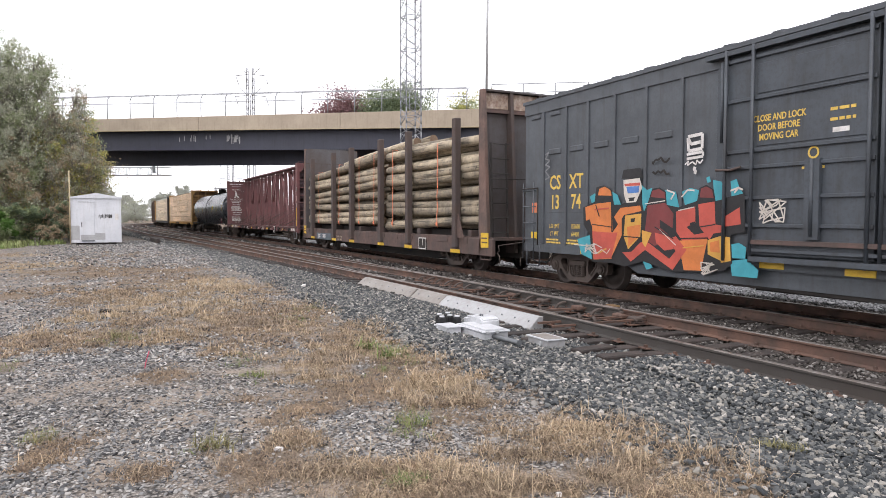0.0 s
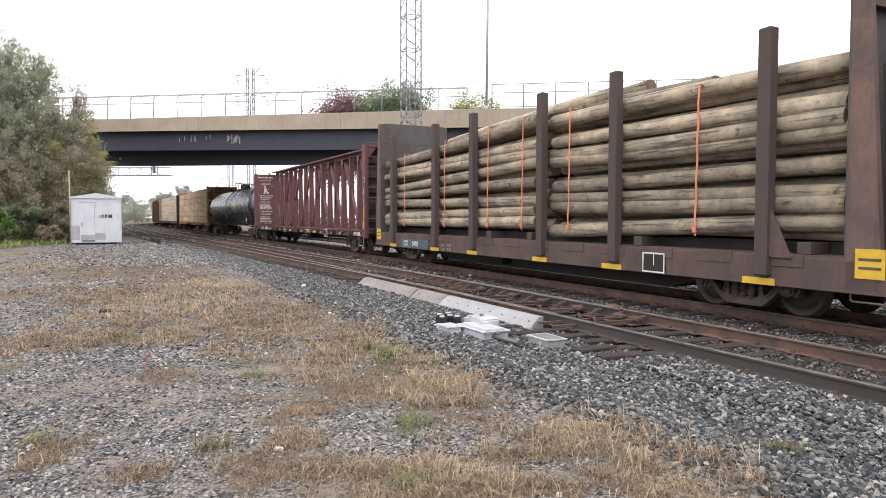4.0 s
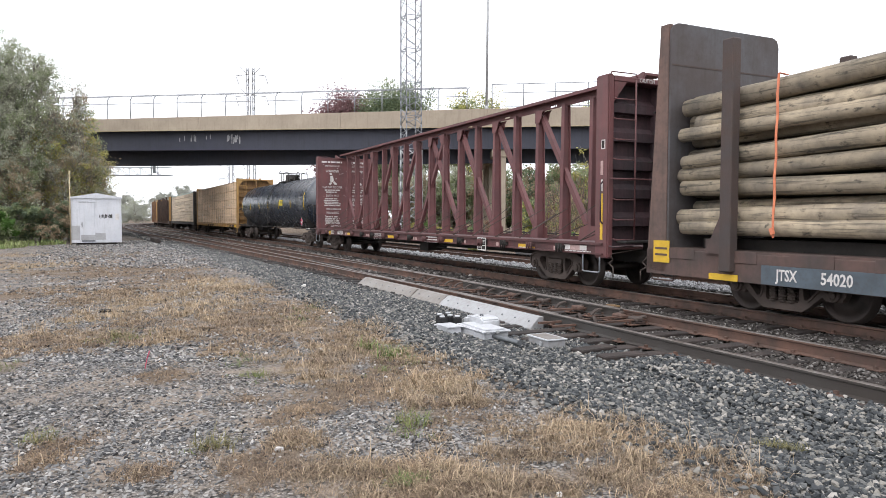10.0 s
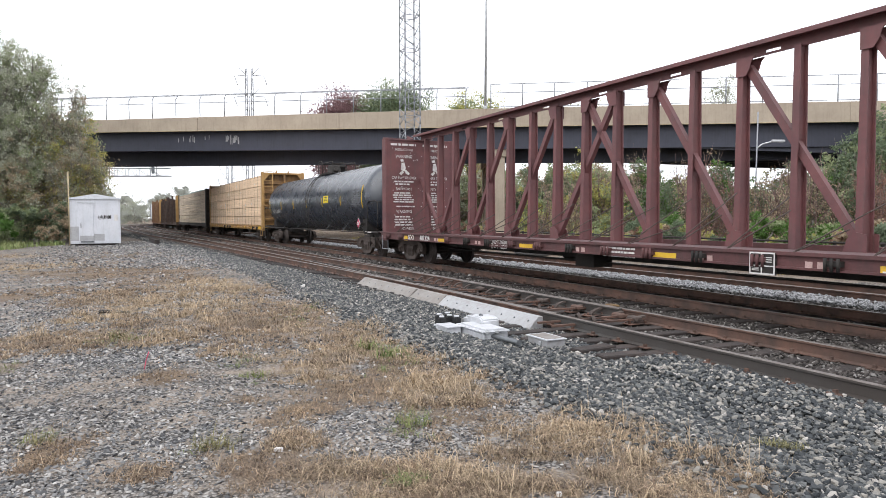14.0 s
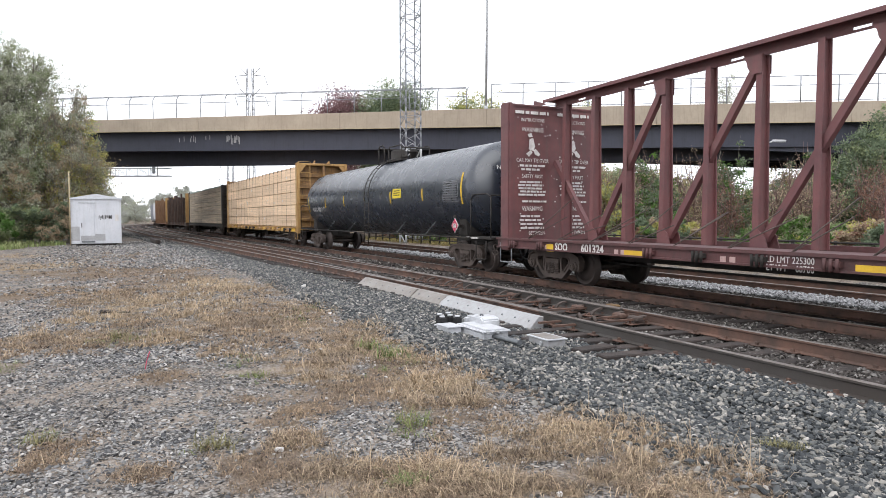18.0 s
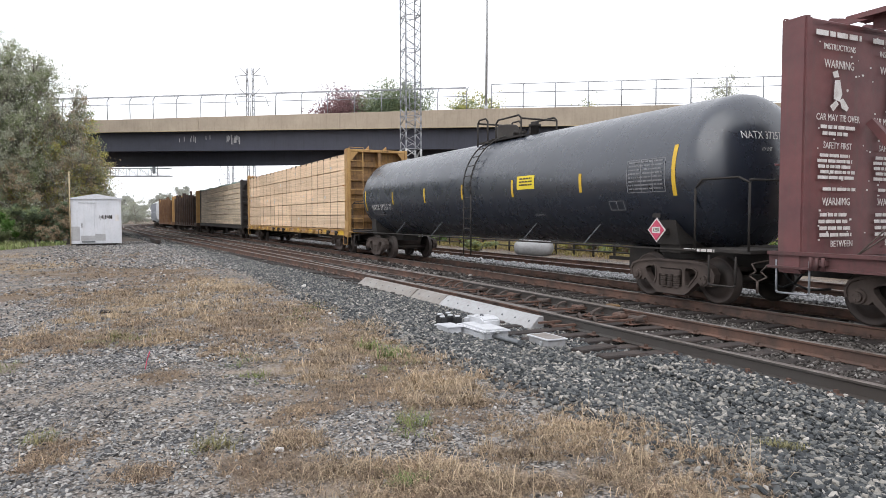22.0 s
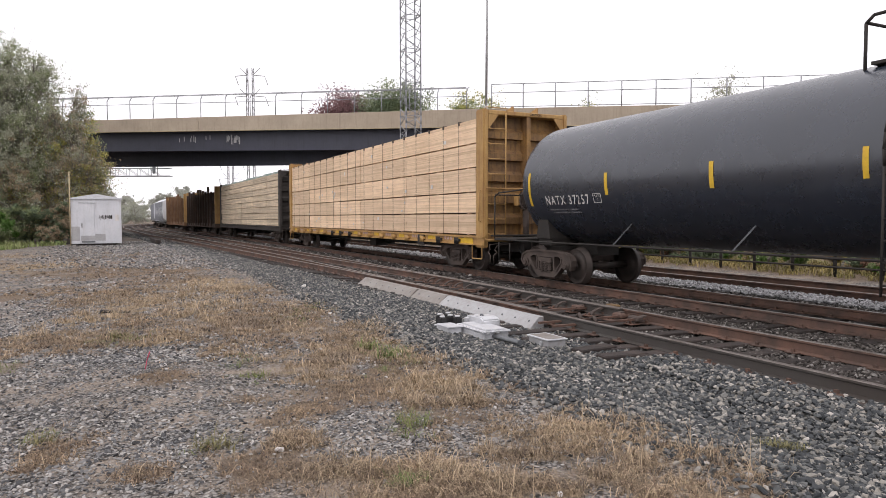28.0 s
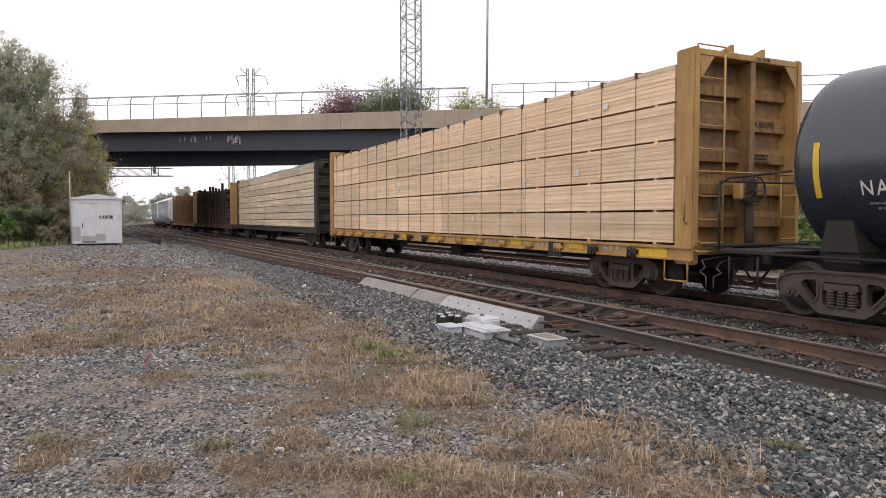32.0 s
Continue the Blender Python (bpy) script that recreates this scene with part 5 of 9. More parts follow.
for x, zt in ((-7.28, 3.92), (-3.98, 4.06), (-1.2, 4.2), (0.6, 4.2), (2.6, 4.16), (6.45, 4.02)):
    bm = bmesh.new()
    zs = np.linspace(1.3, zt, 9)
    for p, q in zip(zs, zs[1:]):
        beam(bm, (x + 0.05 * (p - 1.3) / 3, -1.40 - 0.012 * math.sin(p * 9), p), (x + 0.05 * (q - 1.3) / 3, -1.40 - 0.012 * math.sin(q * 9), q), 0.042, 0.008, (0, 1, 0))
    beam(bm, (x + 0.05, -1.40, zt), (x + 0.06, -1.2, zt - 0.02), 0.05, 0.008)
    beam(bm, (x - 0.02, -1.42, 1.46), (x + 0.02, -1.42, 1.36), 0.07, 0.03, (0, 1, 0))
    part("strap", bm, "strap", log_car)
part("name_panel", boxes((-7.42, -5.02, -1.478, -1.46, 0.55, 0.86)), "blue_panel", log_car, "faded blue-grey panel")
lettering("JTSX", 0.25, "white", log_car, put(-6.95, -1.484, 0.71, SIDE), squeeze=0.72, bold=0.02)
lettering("54020", 0.25, "white", log_car, put(-6.12, -1.484, 0.71, SIDE), squeeze=0.8, bold=0.02)
lettering("LD LMT 170500", 0.14, "cap_rust", log_car, put(-3.75, -1.468, 0.74, SIDE), squeeze=0.85)
lettering("LT WT    92500", 0.14, "cap_rust", log_car, put(-3.75, -1.468, 0.61, SIDE), squeeze=0.85)
dp = part("data_plate", boxes((5.2, 5.8, -1.49, -1.462, 0.56, 0.95)), "under", log_car)
part("border", boxes((5.2, 5.8, -1.494, -1.489, 0.92, 0.95), (5.2, 5.8, -1.494, -1.489, 0.56, 0.59), (5.2, 5.23, -1.494, -1.489, 0.59, 0.92), (5.77, 5.8, -1.494, -1.489, 0.59, 0.92), (5.5, 5.52, -1.494, -1.489, 0.7, 0.92)), "white", dp)

# ---- grey boxcar
BH = 8.08
box_car = car_empty("boxcar", -53.9, 6.2, "weathered blue-grey boxcar with graffiti along its side", "railway car")
body = bmesh.new()
box(body, -BH, BH, -1.40, 1.40, 0.95, 4.47)
part("body", body, "box_grey", box_car)
roof = bmesh.new()
pts = [(-1.46, 4.47), (-1.46, 4.55), (0, 4.77), (1.46, 4.55), (1.46, 4.47)]
lo = [roof.verts.new((-BH - 0.05, y, z)) for y, z in pts]
hi = [roof.verts.new((BH + 0.05, y, z)) for y, z in pts]
for i in range(5):
    roof.faces.new((lo[i], lo[(i + 1) % 5], hi[(i + 1) % 5], hi[i]))
roof.faces.new(lo)
roof.faces.new(hi)
bmesh.ops.recalc_face_normals(roof, faces=roof.faces[:])
roof_o = part("roof", roof, "box_grey", box_car)
for x in np.arange(-BH + 0.5, BH, 0.98):
    bm = bmesh.new()
    for s in (-1, 1):
        beam(bm, (x, s * 1.4, 4.565), (x, 0, 4.785), 0.18, 0.045)
    part("roof_rib", bm, "box_grey", roof_o)
for sgn in (-1, 1):
    y = sgn * 1.43
    part("side_plate", boxes((-BH, BH, min(y, y - sgn * 0.05), max(y, y - sgn * 0.05), 4.2, 4.47)), "box_grey", box_car)
    part("side_sill", boxes((-BH, BH, min(y, y - sgn * 0.05), max(y, y - sgn * 0.05), 0.78, 0.98)), "box_grey", box_car)
    for x in (-7.25, -6.32, -5.5, -4.6, -3.65, -2.7, 4.5, 5.5, 6.5, 7.4):
        part("rib", soft(boxes((x - 0.04, x + 0.04, sgn * 1.40 - 0.045, sgn * 1.40 + 0.045, 0.98, 4.21)), 0.012), "box_grey", box_car)
    for x in (-6.78, -5.92, -5.05, -4.12, -3.18):
        part("tie_plate", soft(boxes((x - 0.24, x + 0.24, sgn * 1.40 - 0.03, sgn * 1.40 + 0.03, 3.14, 3.28)), 0.02), "box_grey", box_car)
    for x in (-7.6, -6.78):
        part("tie_plate", soft(boxes((x - 0.2, x + 0.2, sgn * 1.40 - 0.03, sgn * 1.40 + 0.03, 4.06, 4.16)), 0.02), "box_grey", box_car)
part("centre_sill", boxes((-BH - 0.3, BH + 0.3, -0.33, 0.33, 0.45, 0.95)), "under", box_car)
bm = bmesh.new()
prism(bm, [(-4.6, 0.8), (4.6, 0.8), (3.9, 0.5), (-3.9, 0.5)], -1.36, -1.30)
part("side_skirt", bm, "box_grey", box_car)
# plug doors
for x0, x1 in ((-1.6, 0.98), (1.05, 3.6)):
    door = part("door", soft(boxes((x0, x1, -1.52, -1.42, 1.02, 4.28)), 0.015), "door_grey", box_car, "sooty dark plug door with a locking bar")
    for z in (4.22, 3.56, 2.72, 2.45, 1.95, 1.5, 1.1):
        part("door_rib", soft(boxes((x0, x1, -1.56, -1.52, z - 0.03, z + 0.03)), 0.008), "door_grey", door)
    for x in (x0 + 0.06, x0 + 0.6, x1 - 0.06):
        bm = bmesh.new()
        rod(bm, (x, -1.59, 0.9), (x, -1.59, 4.42), 0.03, 8)
        part("lock_bar", bm, "door_grey", door)
    bm = bmesh.new()
    rod(bm, (x1 - 0.9, -1.60, 1.35), (x1 - 0.9, -1.60, 2.5), 0.03, 8)
    box(bm, x1 - 1.02, x1 - 0.78, -1.6, -1.53, 1.3, 2.5)
    part("handle", bm, "door_grey", door)
part("door_track", boxes((-1.0, 6.0, -1.62, -1.44, 0.92, 1.0)), "door_grey", box_car)
part("door_track", boxes((-1.0, 6.0, -1.59, -1.5, 1.08, 1.13)), "door_grey", box_car)
part("door_track", boxes((-1.0, 6.0, -1.6, -1.5, 1.2, 1.27)), "steel_rust", box_car, "rusty door rail")
part("door_track", boxes((-2.0, 6.0, -1.60, -1.44, 4.33, 4.41)), "door_grey", box_car)
lettering("CLOSE AND LOCK\nDOOR BEFORE\nMOVING CAR", 0.15, "stencil_yellow", box_car, put(-0.55, -1.541, 3.06, SIDE), squeeze=0.75, bold=0.016)
bars(box_car, 0.3, 0.75, -1.538, 3.2, 1, 0.1, 0.045, "stencil_yellow", seed=3)
bars(box_car, 0.3, 0.7, -1.538, 3.05, 1, 0.1, 0.045, "stencil_yellow", seed=4)
bars(box_car, -0.4, 0.2, -1.525, 2.45, 1, 0.1, 0.06, "stencil_yellow", seed=5)
for x in (-6.83, -6.0):
    for z, h in ((2.42, 0.25), (1.95, 0.2), (1.42, 0.1), (1.24, 0.1)):
        part("number_panel", soft(boxes((x - 0.24, x + 0.4, -1.406, -1.395, z - h, z + h)), 0.003), "box_grey", box_car)
for x, a, b, c in ((-6.83, "CS", "13", "LD LMT"), (-6.0, "XT", "74", "155600")):
    lettering(a, 0.47, "stencil_yellow", box_car, put(x + 0.08, -1.412, 2.45, SIDE), squeeze=0.85, bold=0.016)
    lettering(b, 0.47, "stencil_yellow", box_car, put(x + 0.08, -1.412, 1.98, SIDE), squeeze=0.8, bold=0.016)
    lettering(c, 0.15, "stencil_yellow", box_car, put(x + 0.06, -1.412, 1.42, SIDE), squeeze=0.8)
    lettering("LT WT" if x < -6 else "64400", 0.15, "stencil_yellow", box_car, put(x + 0.06, -1.412, 1.24, SIDE), squeeze=0.8)
    bars(box_car, x - 0.3, x + 0.3, -1.405, 1.1, 2, 0.07, 0.04, "stencil_yellow", seed=int(-x * 7))
# painted tags on the side: flat shapes of paint, on the body and over the door's edge
DOOR_EDGE = -1.6


def paint(poly, material, lift=0.0):
    for low, high, y in ((-99, DOOR_EDGE, -1.455), (DOOR_EDGE, 99, -1.562)):
        if not any(low < x < high for x, _ in poly):
            continue
        bm = bmesh.new()
        bm.faces.new([bm.verts.new((x, y - lift, z)) for x, z in poly])
        for cut, side in ((low, -1), (high, 1)):
            if abs(cut) < 90:
                bmesh.ops.bisect_plane(bm, geom=bm.verts[:] + bm.edges[:] + bm.faces[:], plane_co=(cut, 0, 0), plane_no=(side, 0, 0), clear_outer=True)
        bmesh.ops.triangulate(bm, faces=bm.faces[:])
        bmesh.ops.recalc_face_normals(bm, faces=bm.faces[:])
        part("graffiti", bm, material, box_car)


for nm, c in (("orange", (0.62, 0.19, 0.05)), ("coral", (0.5, 0.085, 0.06)), ("maroon", (0.18, 0.035, 0.035)), ("teal", (0.05, 0.33, 0.4)), ("amber", (0.62, 0.33, 0.06)), ("ink", (0.015, 0.014, 0.016)), ("blue", (0.08, 0.2, 0.5)), ("cream", (0.6, 0.55, 0.5))):
    M["paint_" + nm] = shade("spray paint " + nm, c, tuple(v * 0.8 for v in c), 0.55, 0, 3, 25, 0.1, 0.15)


paint([(-5.36, 2.09), (-5.18, 2.16), (-5.02, 2.0), (-5.27, 1.91)], "paint_teal", 0.0)
paint([(-4.61, 2.18), (-4.43, 2.1), (-4.25, 1.76), (-4.46, 1.71), (-4.56, 1.9)], "paint_teal", 0.0)
paint([(-3.71, 2.28), (-3.55, 2.17), (-3.41, 2.21), (-3.46, 1.68), (-3.66, 1.62)], "paint_teal", 0.0)
paint([(-3.07, 2.16), (-2.78, 2.11), (-2.68, 1.77), (-2.95, 1.65), (-3.03, 1.87)], "paint_teal", 0.0)
paint([(-2.63, 2.11), (-2.43, 2.17), (-2.18, 2.11), (-2.2, 1.7), (-2.54, 1.82)], "paint_teal", 0.0)
paint([(-1.91, 2.29), (-1.72, 2.25), (-1.63, 2.07), (-1.68, 1.85), (-1.86, 1.92)], "paint_teal", 0.0)
paint([(-1.43, 2.24), (-1.31, 2.27), (-1.24, 2.12), (-1.17, 2.03), (-1.4, 1.95)], "paint_teal", 0.0)
paint([(-5.8, 1.14), (-5.34, 1.24), (-5.2, 0.69), (-5.64, 0.81)], "paint_teal", 0.0)
paint([(-1.48, 1.16), (-1.23, 1.21), (-1.09, 1.14), (-1.1, 0.95), (-1.41, 0.95)], "paint_teal", 0.0)
paint([(-1.41, 0.9), (-1.07, 0.95), (-0.84, 0.78), (-0.86, 0.65), (-1.36, 0.65)], "paint_teal", 0.0)
paint([(-3.64, 0.75), (-3.49, 0.8), (-3.36, 0.65), (-3.54, 0.6)], "paint_teal", 0.0)
paint([(-2.06, 2.33), (-1.99, 2.36), (-1.95, 2.26), (-2.03, 2.24)], "paint_teal", 0.0)
paint([(-5.59, 1.86), (-5.19, 1.97), (-5.13, 2.29), (-4.87, 2.32), (-4.61, 2.21), (-4.54, 1.9), (-4.31, 1.9), (-3.74, 2.07), (-3.63, 1.75), (-3.52, 1.93), (-3.41, 2.19), (-3.21, 2.21), (-3.04, 2.12), (-3.01, 1.87), (-2.71, 1.82), (-2.26, 1.93), (-2.21, 2.16), (-2.05, 2.21), (-1.88, 2.12), (-1.84, 1.92), (-1.14, 2.03), (-1.11, 1.39), (-1.4, 1.34), (-1.36, 0.86), (-1.55, 0.72), (-2.09, 0.65), (-2.51, 0.64), (-2.86, 0.61), (-3.64, 0.76), (-4.17, 0.62), (-4.59, 0.67), (-5.25, 0.66), (-5.34, 1.24), (-5.57, 1.47)], "paint_ink", 0.0015)
paint([(-5.51, 1.86), (-5.15, 1.93), (-4.62, 1.96), (-4.57, 1.32), (-4.29, 1.6), (-4.28, 1.27), (-4.59, 0.76), (-5.2, 0.71), (-5.26, 1.42), (-5.35, 1.59), (-5.48, 1.56)], "paint_orange", 0.003)
paint([(-5.25, 1.33), (-4.59, 1.31), (-4.41, 1.32), (-4.61, 0.77), (-5.19, 0.72), (-5.22, 1.07)], "paint_coral", 0.0045)
paint([(-5.07, 2.11), (-5.03, 2.25), (-4.85, 2.29), (-4.66, 2.21), (-4.62, 2.09)], "paint_orange", 0.003)
paint([(-5.12, 2.1), (-4.59, 2.07), (-4.59, 2.01), (-5.12, 2.03)], "paint_ink", 0.0045)
paint([(-4.53, 1.64), (-4.33, 1.83), (-3.74, 1.87), (-3.7, 1.76), (-4.22, 1.68), (-4.39, 1.48)], "paint_orange", 0.0045)
paint([(-4.31, 2.43), (-4.25, 2.61), (-3.75, 2.62), (-3.67, 2.42)], "paint_ink", 0.003)
paint([(-4.25, 2.4), (-3.76, 2.42), (-3.69, 2.22), (-3.86, 1.94), (-4.15, 1.93), (-4.23, 2.11)], "paint_cream", 0.0045)
paint([(-4.16, 2.26), (-3.77, 2.26), (-3.79, 2.13), (-4.11, 2.12)], "paint_blue", 0.006)
paint([(-4.22, 2.32), (-3.75, 2.33), (-3.75, 2.27), (-4.2, 2.27)], "paint_coral", 0.006)
paint([(-4.09, 2.03), (-3.89, 2.04), (-3.93, 1.97), (-4.06, 1.96)], "paint_ink", 0.0068)
paint([(-4.18, 1.67), (-3.7, 1.71), (-3.72, 1.26), (-4.08, 0.98), (-4.22, 1.24)], "paint_amber", 0.0045)
paint([(-4.12, 1.44), (-3.73, 1.49), (-3.74, 1.27), (-4.07, 1.03)], "paint_orange", 0.006)
paint([(-4.01, 1.61), (-3.88, 1.62), (-3.9, 1.54), (-4.01, 1.53)], "paint_ink", 0.0068)
paint([(-4.25, 0.91), (-3.99, 0.73), (-3.58, 0.99), (-2.83, 0.64), (-2.49, 1.04), (-2.76, 1.28), (-2.94, 1.23), (-2.76, 1.0), (-2.92, 0.85), (-3.55, 1.17), (-3.72, 1.13), (-3.97, 0.94)], "paint_coral", 0.006)
paint([(-3.53, 1.87), (-3.05, 1.91), (-2.83, 1.7), (-2.85, 1.43), (-3.19, 1.59), (-3.18, 1.44), (-2.78, 1.2), (-3.32, 1.08), (-3.62, 1.21), (-3.56, 1.6)], "paint_maroon", 0.003)
paint([(-3.44, 2.03), (-3.41, 2.15), (-3.23, 2.18), (-3.07, 2.11), (-3.05, 1.99)], "paint_maroon", 0.003)
paint([(-3.32, 1.34), (-2.88, 1.26), (-2.81, 1.04), (-3.06, 1.0), (-3.28, 1.14)], "paint_coral", 0.0045)
paint([(-3.68, 1.38), (-3.4, 1.33), (-3.57, 1.04), (-3.66, 1.13)], "paint_amber", 0.0068)
paint([(-2.77, 1.74), (-2.3, 1.83), (-2.29, 1.53), (-2.5, 1.46), (-2.31, 1.32), (-2.02, 1.37), (-2.02, 1.23), (-2.52, 1.11), (-2.75, 1.36)], "paint_coral", 0.003)
paint([(-2.7, 1.2), (-2.0, 1.25), (-2.14, 0.68), (-2.55, 0.66)], "paint_orange", 0.0045)
paint([(-2.42, 1.53), (-2.3, 1.56), (-2.31, 1.4), (-2.4, 1.41)], "paint_ink", 0.0045)
paint([(-2.23, 1.87), (-1.86, 1.91), (-1.83, 1.51), (-1.53, 1.47), (-1.52, 1.4), (-1.87, 1.35), (-1.96, 1.24), (-2.19, 1.46)], "paint_coral", 0.003)
paint([(-2.2, 1.99), (-2.17, 2.15), (-2.05, 2.18), (-1.92, 2.12), (-1.88, 1.97)], "paint_maroon", 0.003)
paint([(-2.24, 1.98), (-1.86, 1.96), (-1.86, 1.91), (-2.24, 1.93)], "paint_ink", 0.0045)
paint([(-1.71, 1.77), (-1.16, 1.98), (-1.13, 1.44), (-1.62, 1.4), (-1.54, 1.67)], "paint_maroon", 0.003)
paint([(-1.55, 1.64), (-1.23, 1.8), (-1.2, 1.52), (-1.57, 1.47)], "paint_coral", 0.0045)
paint([(-1.84, 1.87), (-1.71, 1.8), (-1.58, 1.69), (-1.7, 1.51), (-1.8, 1.54)], "paint_ink", 0.006)
paint([(-2.0, 1.23), (-1.72, 1.31), (-1.42, 1.3), (-1.39, 0.9), (-1.61, 0.85), (-1.99, 0.98)], "paint_amber", 0.0045)
paint([(-1.95, 1.19), (-1.74, 1.24), (-1.72, 1.02), (-1.93, 1.03)], "paint_orange", 0.006)


def stroke(pts, material, w):
    bm = bmesh.new()
    for p, q in zip(pts, pts[1:]):
        y = -1.4635 if max(p[0], q[0]) < DOOR_EDGE else -1.572
        beam(bm, (p[0], y, p[1]), (q[0], y, q[1]), w, 0.002, (0, 1, 0))
    return tagged(part("graffiti", bm, material, box_car), kind="stuff")


stroke([(-3.6, 1.9), (-3.05, 1.95)], "paint_cream", 0.018)
stroke([(-2.71, 1.76), (-2.32, 1.82)], "paint_cream", 0.02)
stroke([(-3.01, 2.15), (-2.81, 2.09), (-2.9, 1.97)], "paint_cream", 0.03)
stroke([(-2.63, 2.01), (-2.49, 2.13), (-2.32, 2.12)], "paint_cream", 0.03)
stroke([(-1.34, 2.04), (-1.26, 2.12), (-1.17, 2.09)], "paint_cream", 0.03)
stroke([(-1.42, 2.08), (-1.24, 2.13)], "paint_cream", 0.03)
stroke([(-4.62, 1.96), (-4.59, 1.32), (-4.42, 1.49)], "paint_ink", 0.025)
stroke([(-5.26, 1.48), (-4.61, 1.43)], "paint_ink", 0.02)
stroke([(-4.22, 1.24), (-3.72, 1.23)], "paint_ink", 0.02)
stroke([(-3.32, 1.45), (-2.82, 1.23)], "paint_ink", 0.025)
stroke([(-2.7, 1.24), (-2.0, 1.27)], "paint_ink", 0.02)
stroke([(-2.19, 1.46), (-1.83, 1.51)], "paint_ink", 0.02)
stroke([(-5.14, 1.91), (-5.01, 1.65)], "paint_ink", 0.03)
stroke([(-4.33, 1.16), (-4.59, 0.77)], "paint_ink", 0.025)
stroke([(-5.18, 1.8), (-4.7, 1.83)], "paint_coral", 0.03)
stroke([(-5.04, 0.85), (-4.76, 0.97)], "paint_amber", 0.03)
stroke([(-5.12, 0.83), (-4.92, 0.94), (-4.75, 0.86), (-4.64, 0.97)], "paint_cream", 0.02)
stroke([(-3.19, 1.4), (-2.75, 1.11)], "paint_cream", 0.015)
stroke([(-2.58, 1.07), (-2.08, 1.13)], "paint_amber", 0.02)
stroke([(-5.92, 1.01), (-5.51, 1.01)], "paint_cream", 0.02)
stroke([(-5.34, 0.98), (-5.08, 0.84), (-5.21, 1.07), (-4.92, 0.98)], "paint_cream", 0.02)
# white stacked tag, grey tag, valve mark and small splashes
for pts, w, mat in (([(-2.5, 3.1), (-2.16, 3.12), (-2.16, 2.86), (-2.48, 2.84), (-2.5, 3.08), (-2.42, 2.96), (-2.2, 2.98)], 0.06, "white"), ([(-2.52, 2.78), (-2.14, 2.8), (-2.14, 2.72), (-2.52, 2.7)], 0.05, "white"), ([(-2.36, 2.52), (-2.3, 2.5), (-2.34, 2.46), (-2.28, 2.44)], 0.07, "white"),
                    ([(-2.56, 2.6), (-2.48, 2.66), (-2.5, 2.58), (-2.38, 2.64), (-2.3, 2.58), (-2.28, 2.66), (-2.2, 2.6), (-2.14, 2.66)], 0.025, "white"), ([(-7.1, 3.15), (-6.95, 3.2), (-7.1, 3.05), (-6.9, 3.0), (-7.1, 2.9), (-6.9, 2.85), (-7.1, 2.75), (-6.92, 2.6), (-7.1, 2.55)], 0.03, "stencil_grey")):
    bm = bmesh.new()
    for p, q in zip(pts, pts[1:]):
        beam(bm, (p[0], -1.462, p[1]), (q[0], -1.462, q[1]), w, 0.004, (0, 1, 0))
    tagged(part("graffiti", bm, mat, box_car, "stacked scrawled tag"), kind="stuff")
bm = bmesh.new()
for k in range(12):
    a, b = k * math.pi / 6, (k + 1) * math.pi / 6
    beam(bm, (0.05 + 0.08 * math.cos(a), -1.528, 2.6 + 0.08 * math.sin(a)), (0.05 + 0.08 * math.cos(b), -1.528, 2.6 + 0.08 * math.sin(b)), 0.03, 0.004, (0, 1, 0))
part("ring_mark", bm, "stencil_yellow", box_car)
bars(box_car, -0.15, 0.35, -1.525, 2.38, 1, 0.1, 0.04, "stencil_yellow", seed=8)
part("paint_splash", boxes((0.35, 0.6, -1.54, -1.53, 2.86, 2.93)), "white", box_car)
rw = random.Random(5)
for cx, cz, w, h, n in ((-0.6, 1.72, 0.5, 0.42, 26), (-5.3, 0.95, 0.4, 0.22, 14), (-1.95, 0.72, 0.4, 0.25, 14)):
    bm = bmesh.new()
    p = (cx - w / 2, -1.468 if cx < -1.6 else -1.565, cz)
    for k in range(n):
        q = (cx + rw.uniform(-w / 2, w / 2), p[1], cz + rw.uniform(-h / 2, h / 2))
        beam(bm, p, q, 0.02, 0.004, (0, 1, 0))
        p = q
    tagged(part("graffiti", bm, "paint_cream", box_car, "pale scrawled tag"), kind="stuff")
bm = bmesh.new()
rr = random.Random(14)
for row in range(2):
    q = (-3.4, 2.72 - row * 0.22)
    for k in range(7):
        e = (-3.4 + k * 0.075, 2.72 - row * 0.22 + rr.uniform(-0.07, 0.07))
        beam(bm, (q[0], -1.462, q[1]), (e[0], -1.462, e[1]), 0.04, 0.004, (0, 1, 0))
        q = e
tagged(part("graffiti", bm, "under", box_car, "faded black scrawl"), kind="stuff")
for z0, z1 in ((3.62, 4.1), (2.78, 3.5)):
    part("door_panel", soft(boxes((-0.95, 0.9, -1.535, -1.52, z0, z1)), 0.012), "door_grey", box_car)
part("door_post", soft(boxes((-1.86, -1.66, -1.45, -1.40, 0.98, 4.2)), 0.015), "door_grey", box_car)
part("door_hinge", rods([(-1.64, -1.56, 2.9), (-1.64, -1.56, 4.25)], 0.028, 8), "door_grey", box_car)
part("door_lever", rods([(-1.72, -1.6, 2.44), (-1.4, -1.62, 2.42), (-1.2, -1.6, 2.46)], 0.022, 6), "steel_rust", box_car)
part("end_grab", rods([(-BH + 0.02, -1.52, 2.35), (-BH + 0.75, -1.52, 2.35), (-BH + 0.75, -1.52, 0.95)], 0.016, 6), "under", box_car)
ladder(box_car, -BH + 0.3, -1.50, 1.1, 2.3, 4, "box_grey", 0.45)
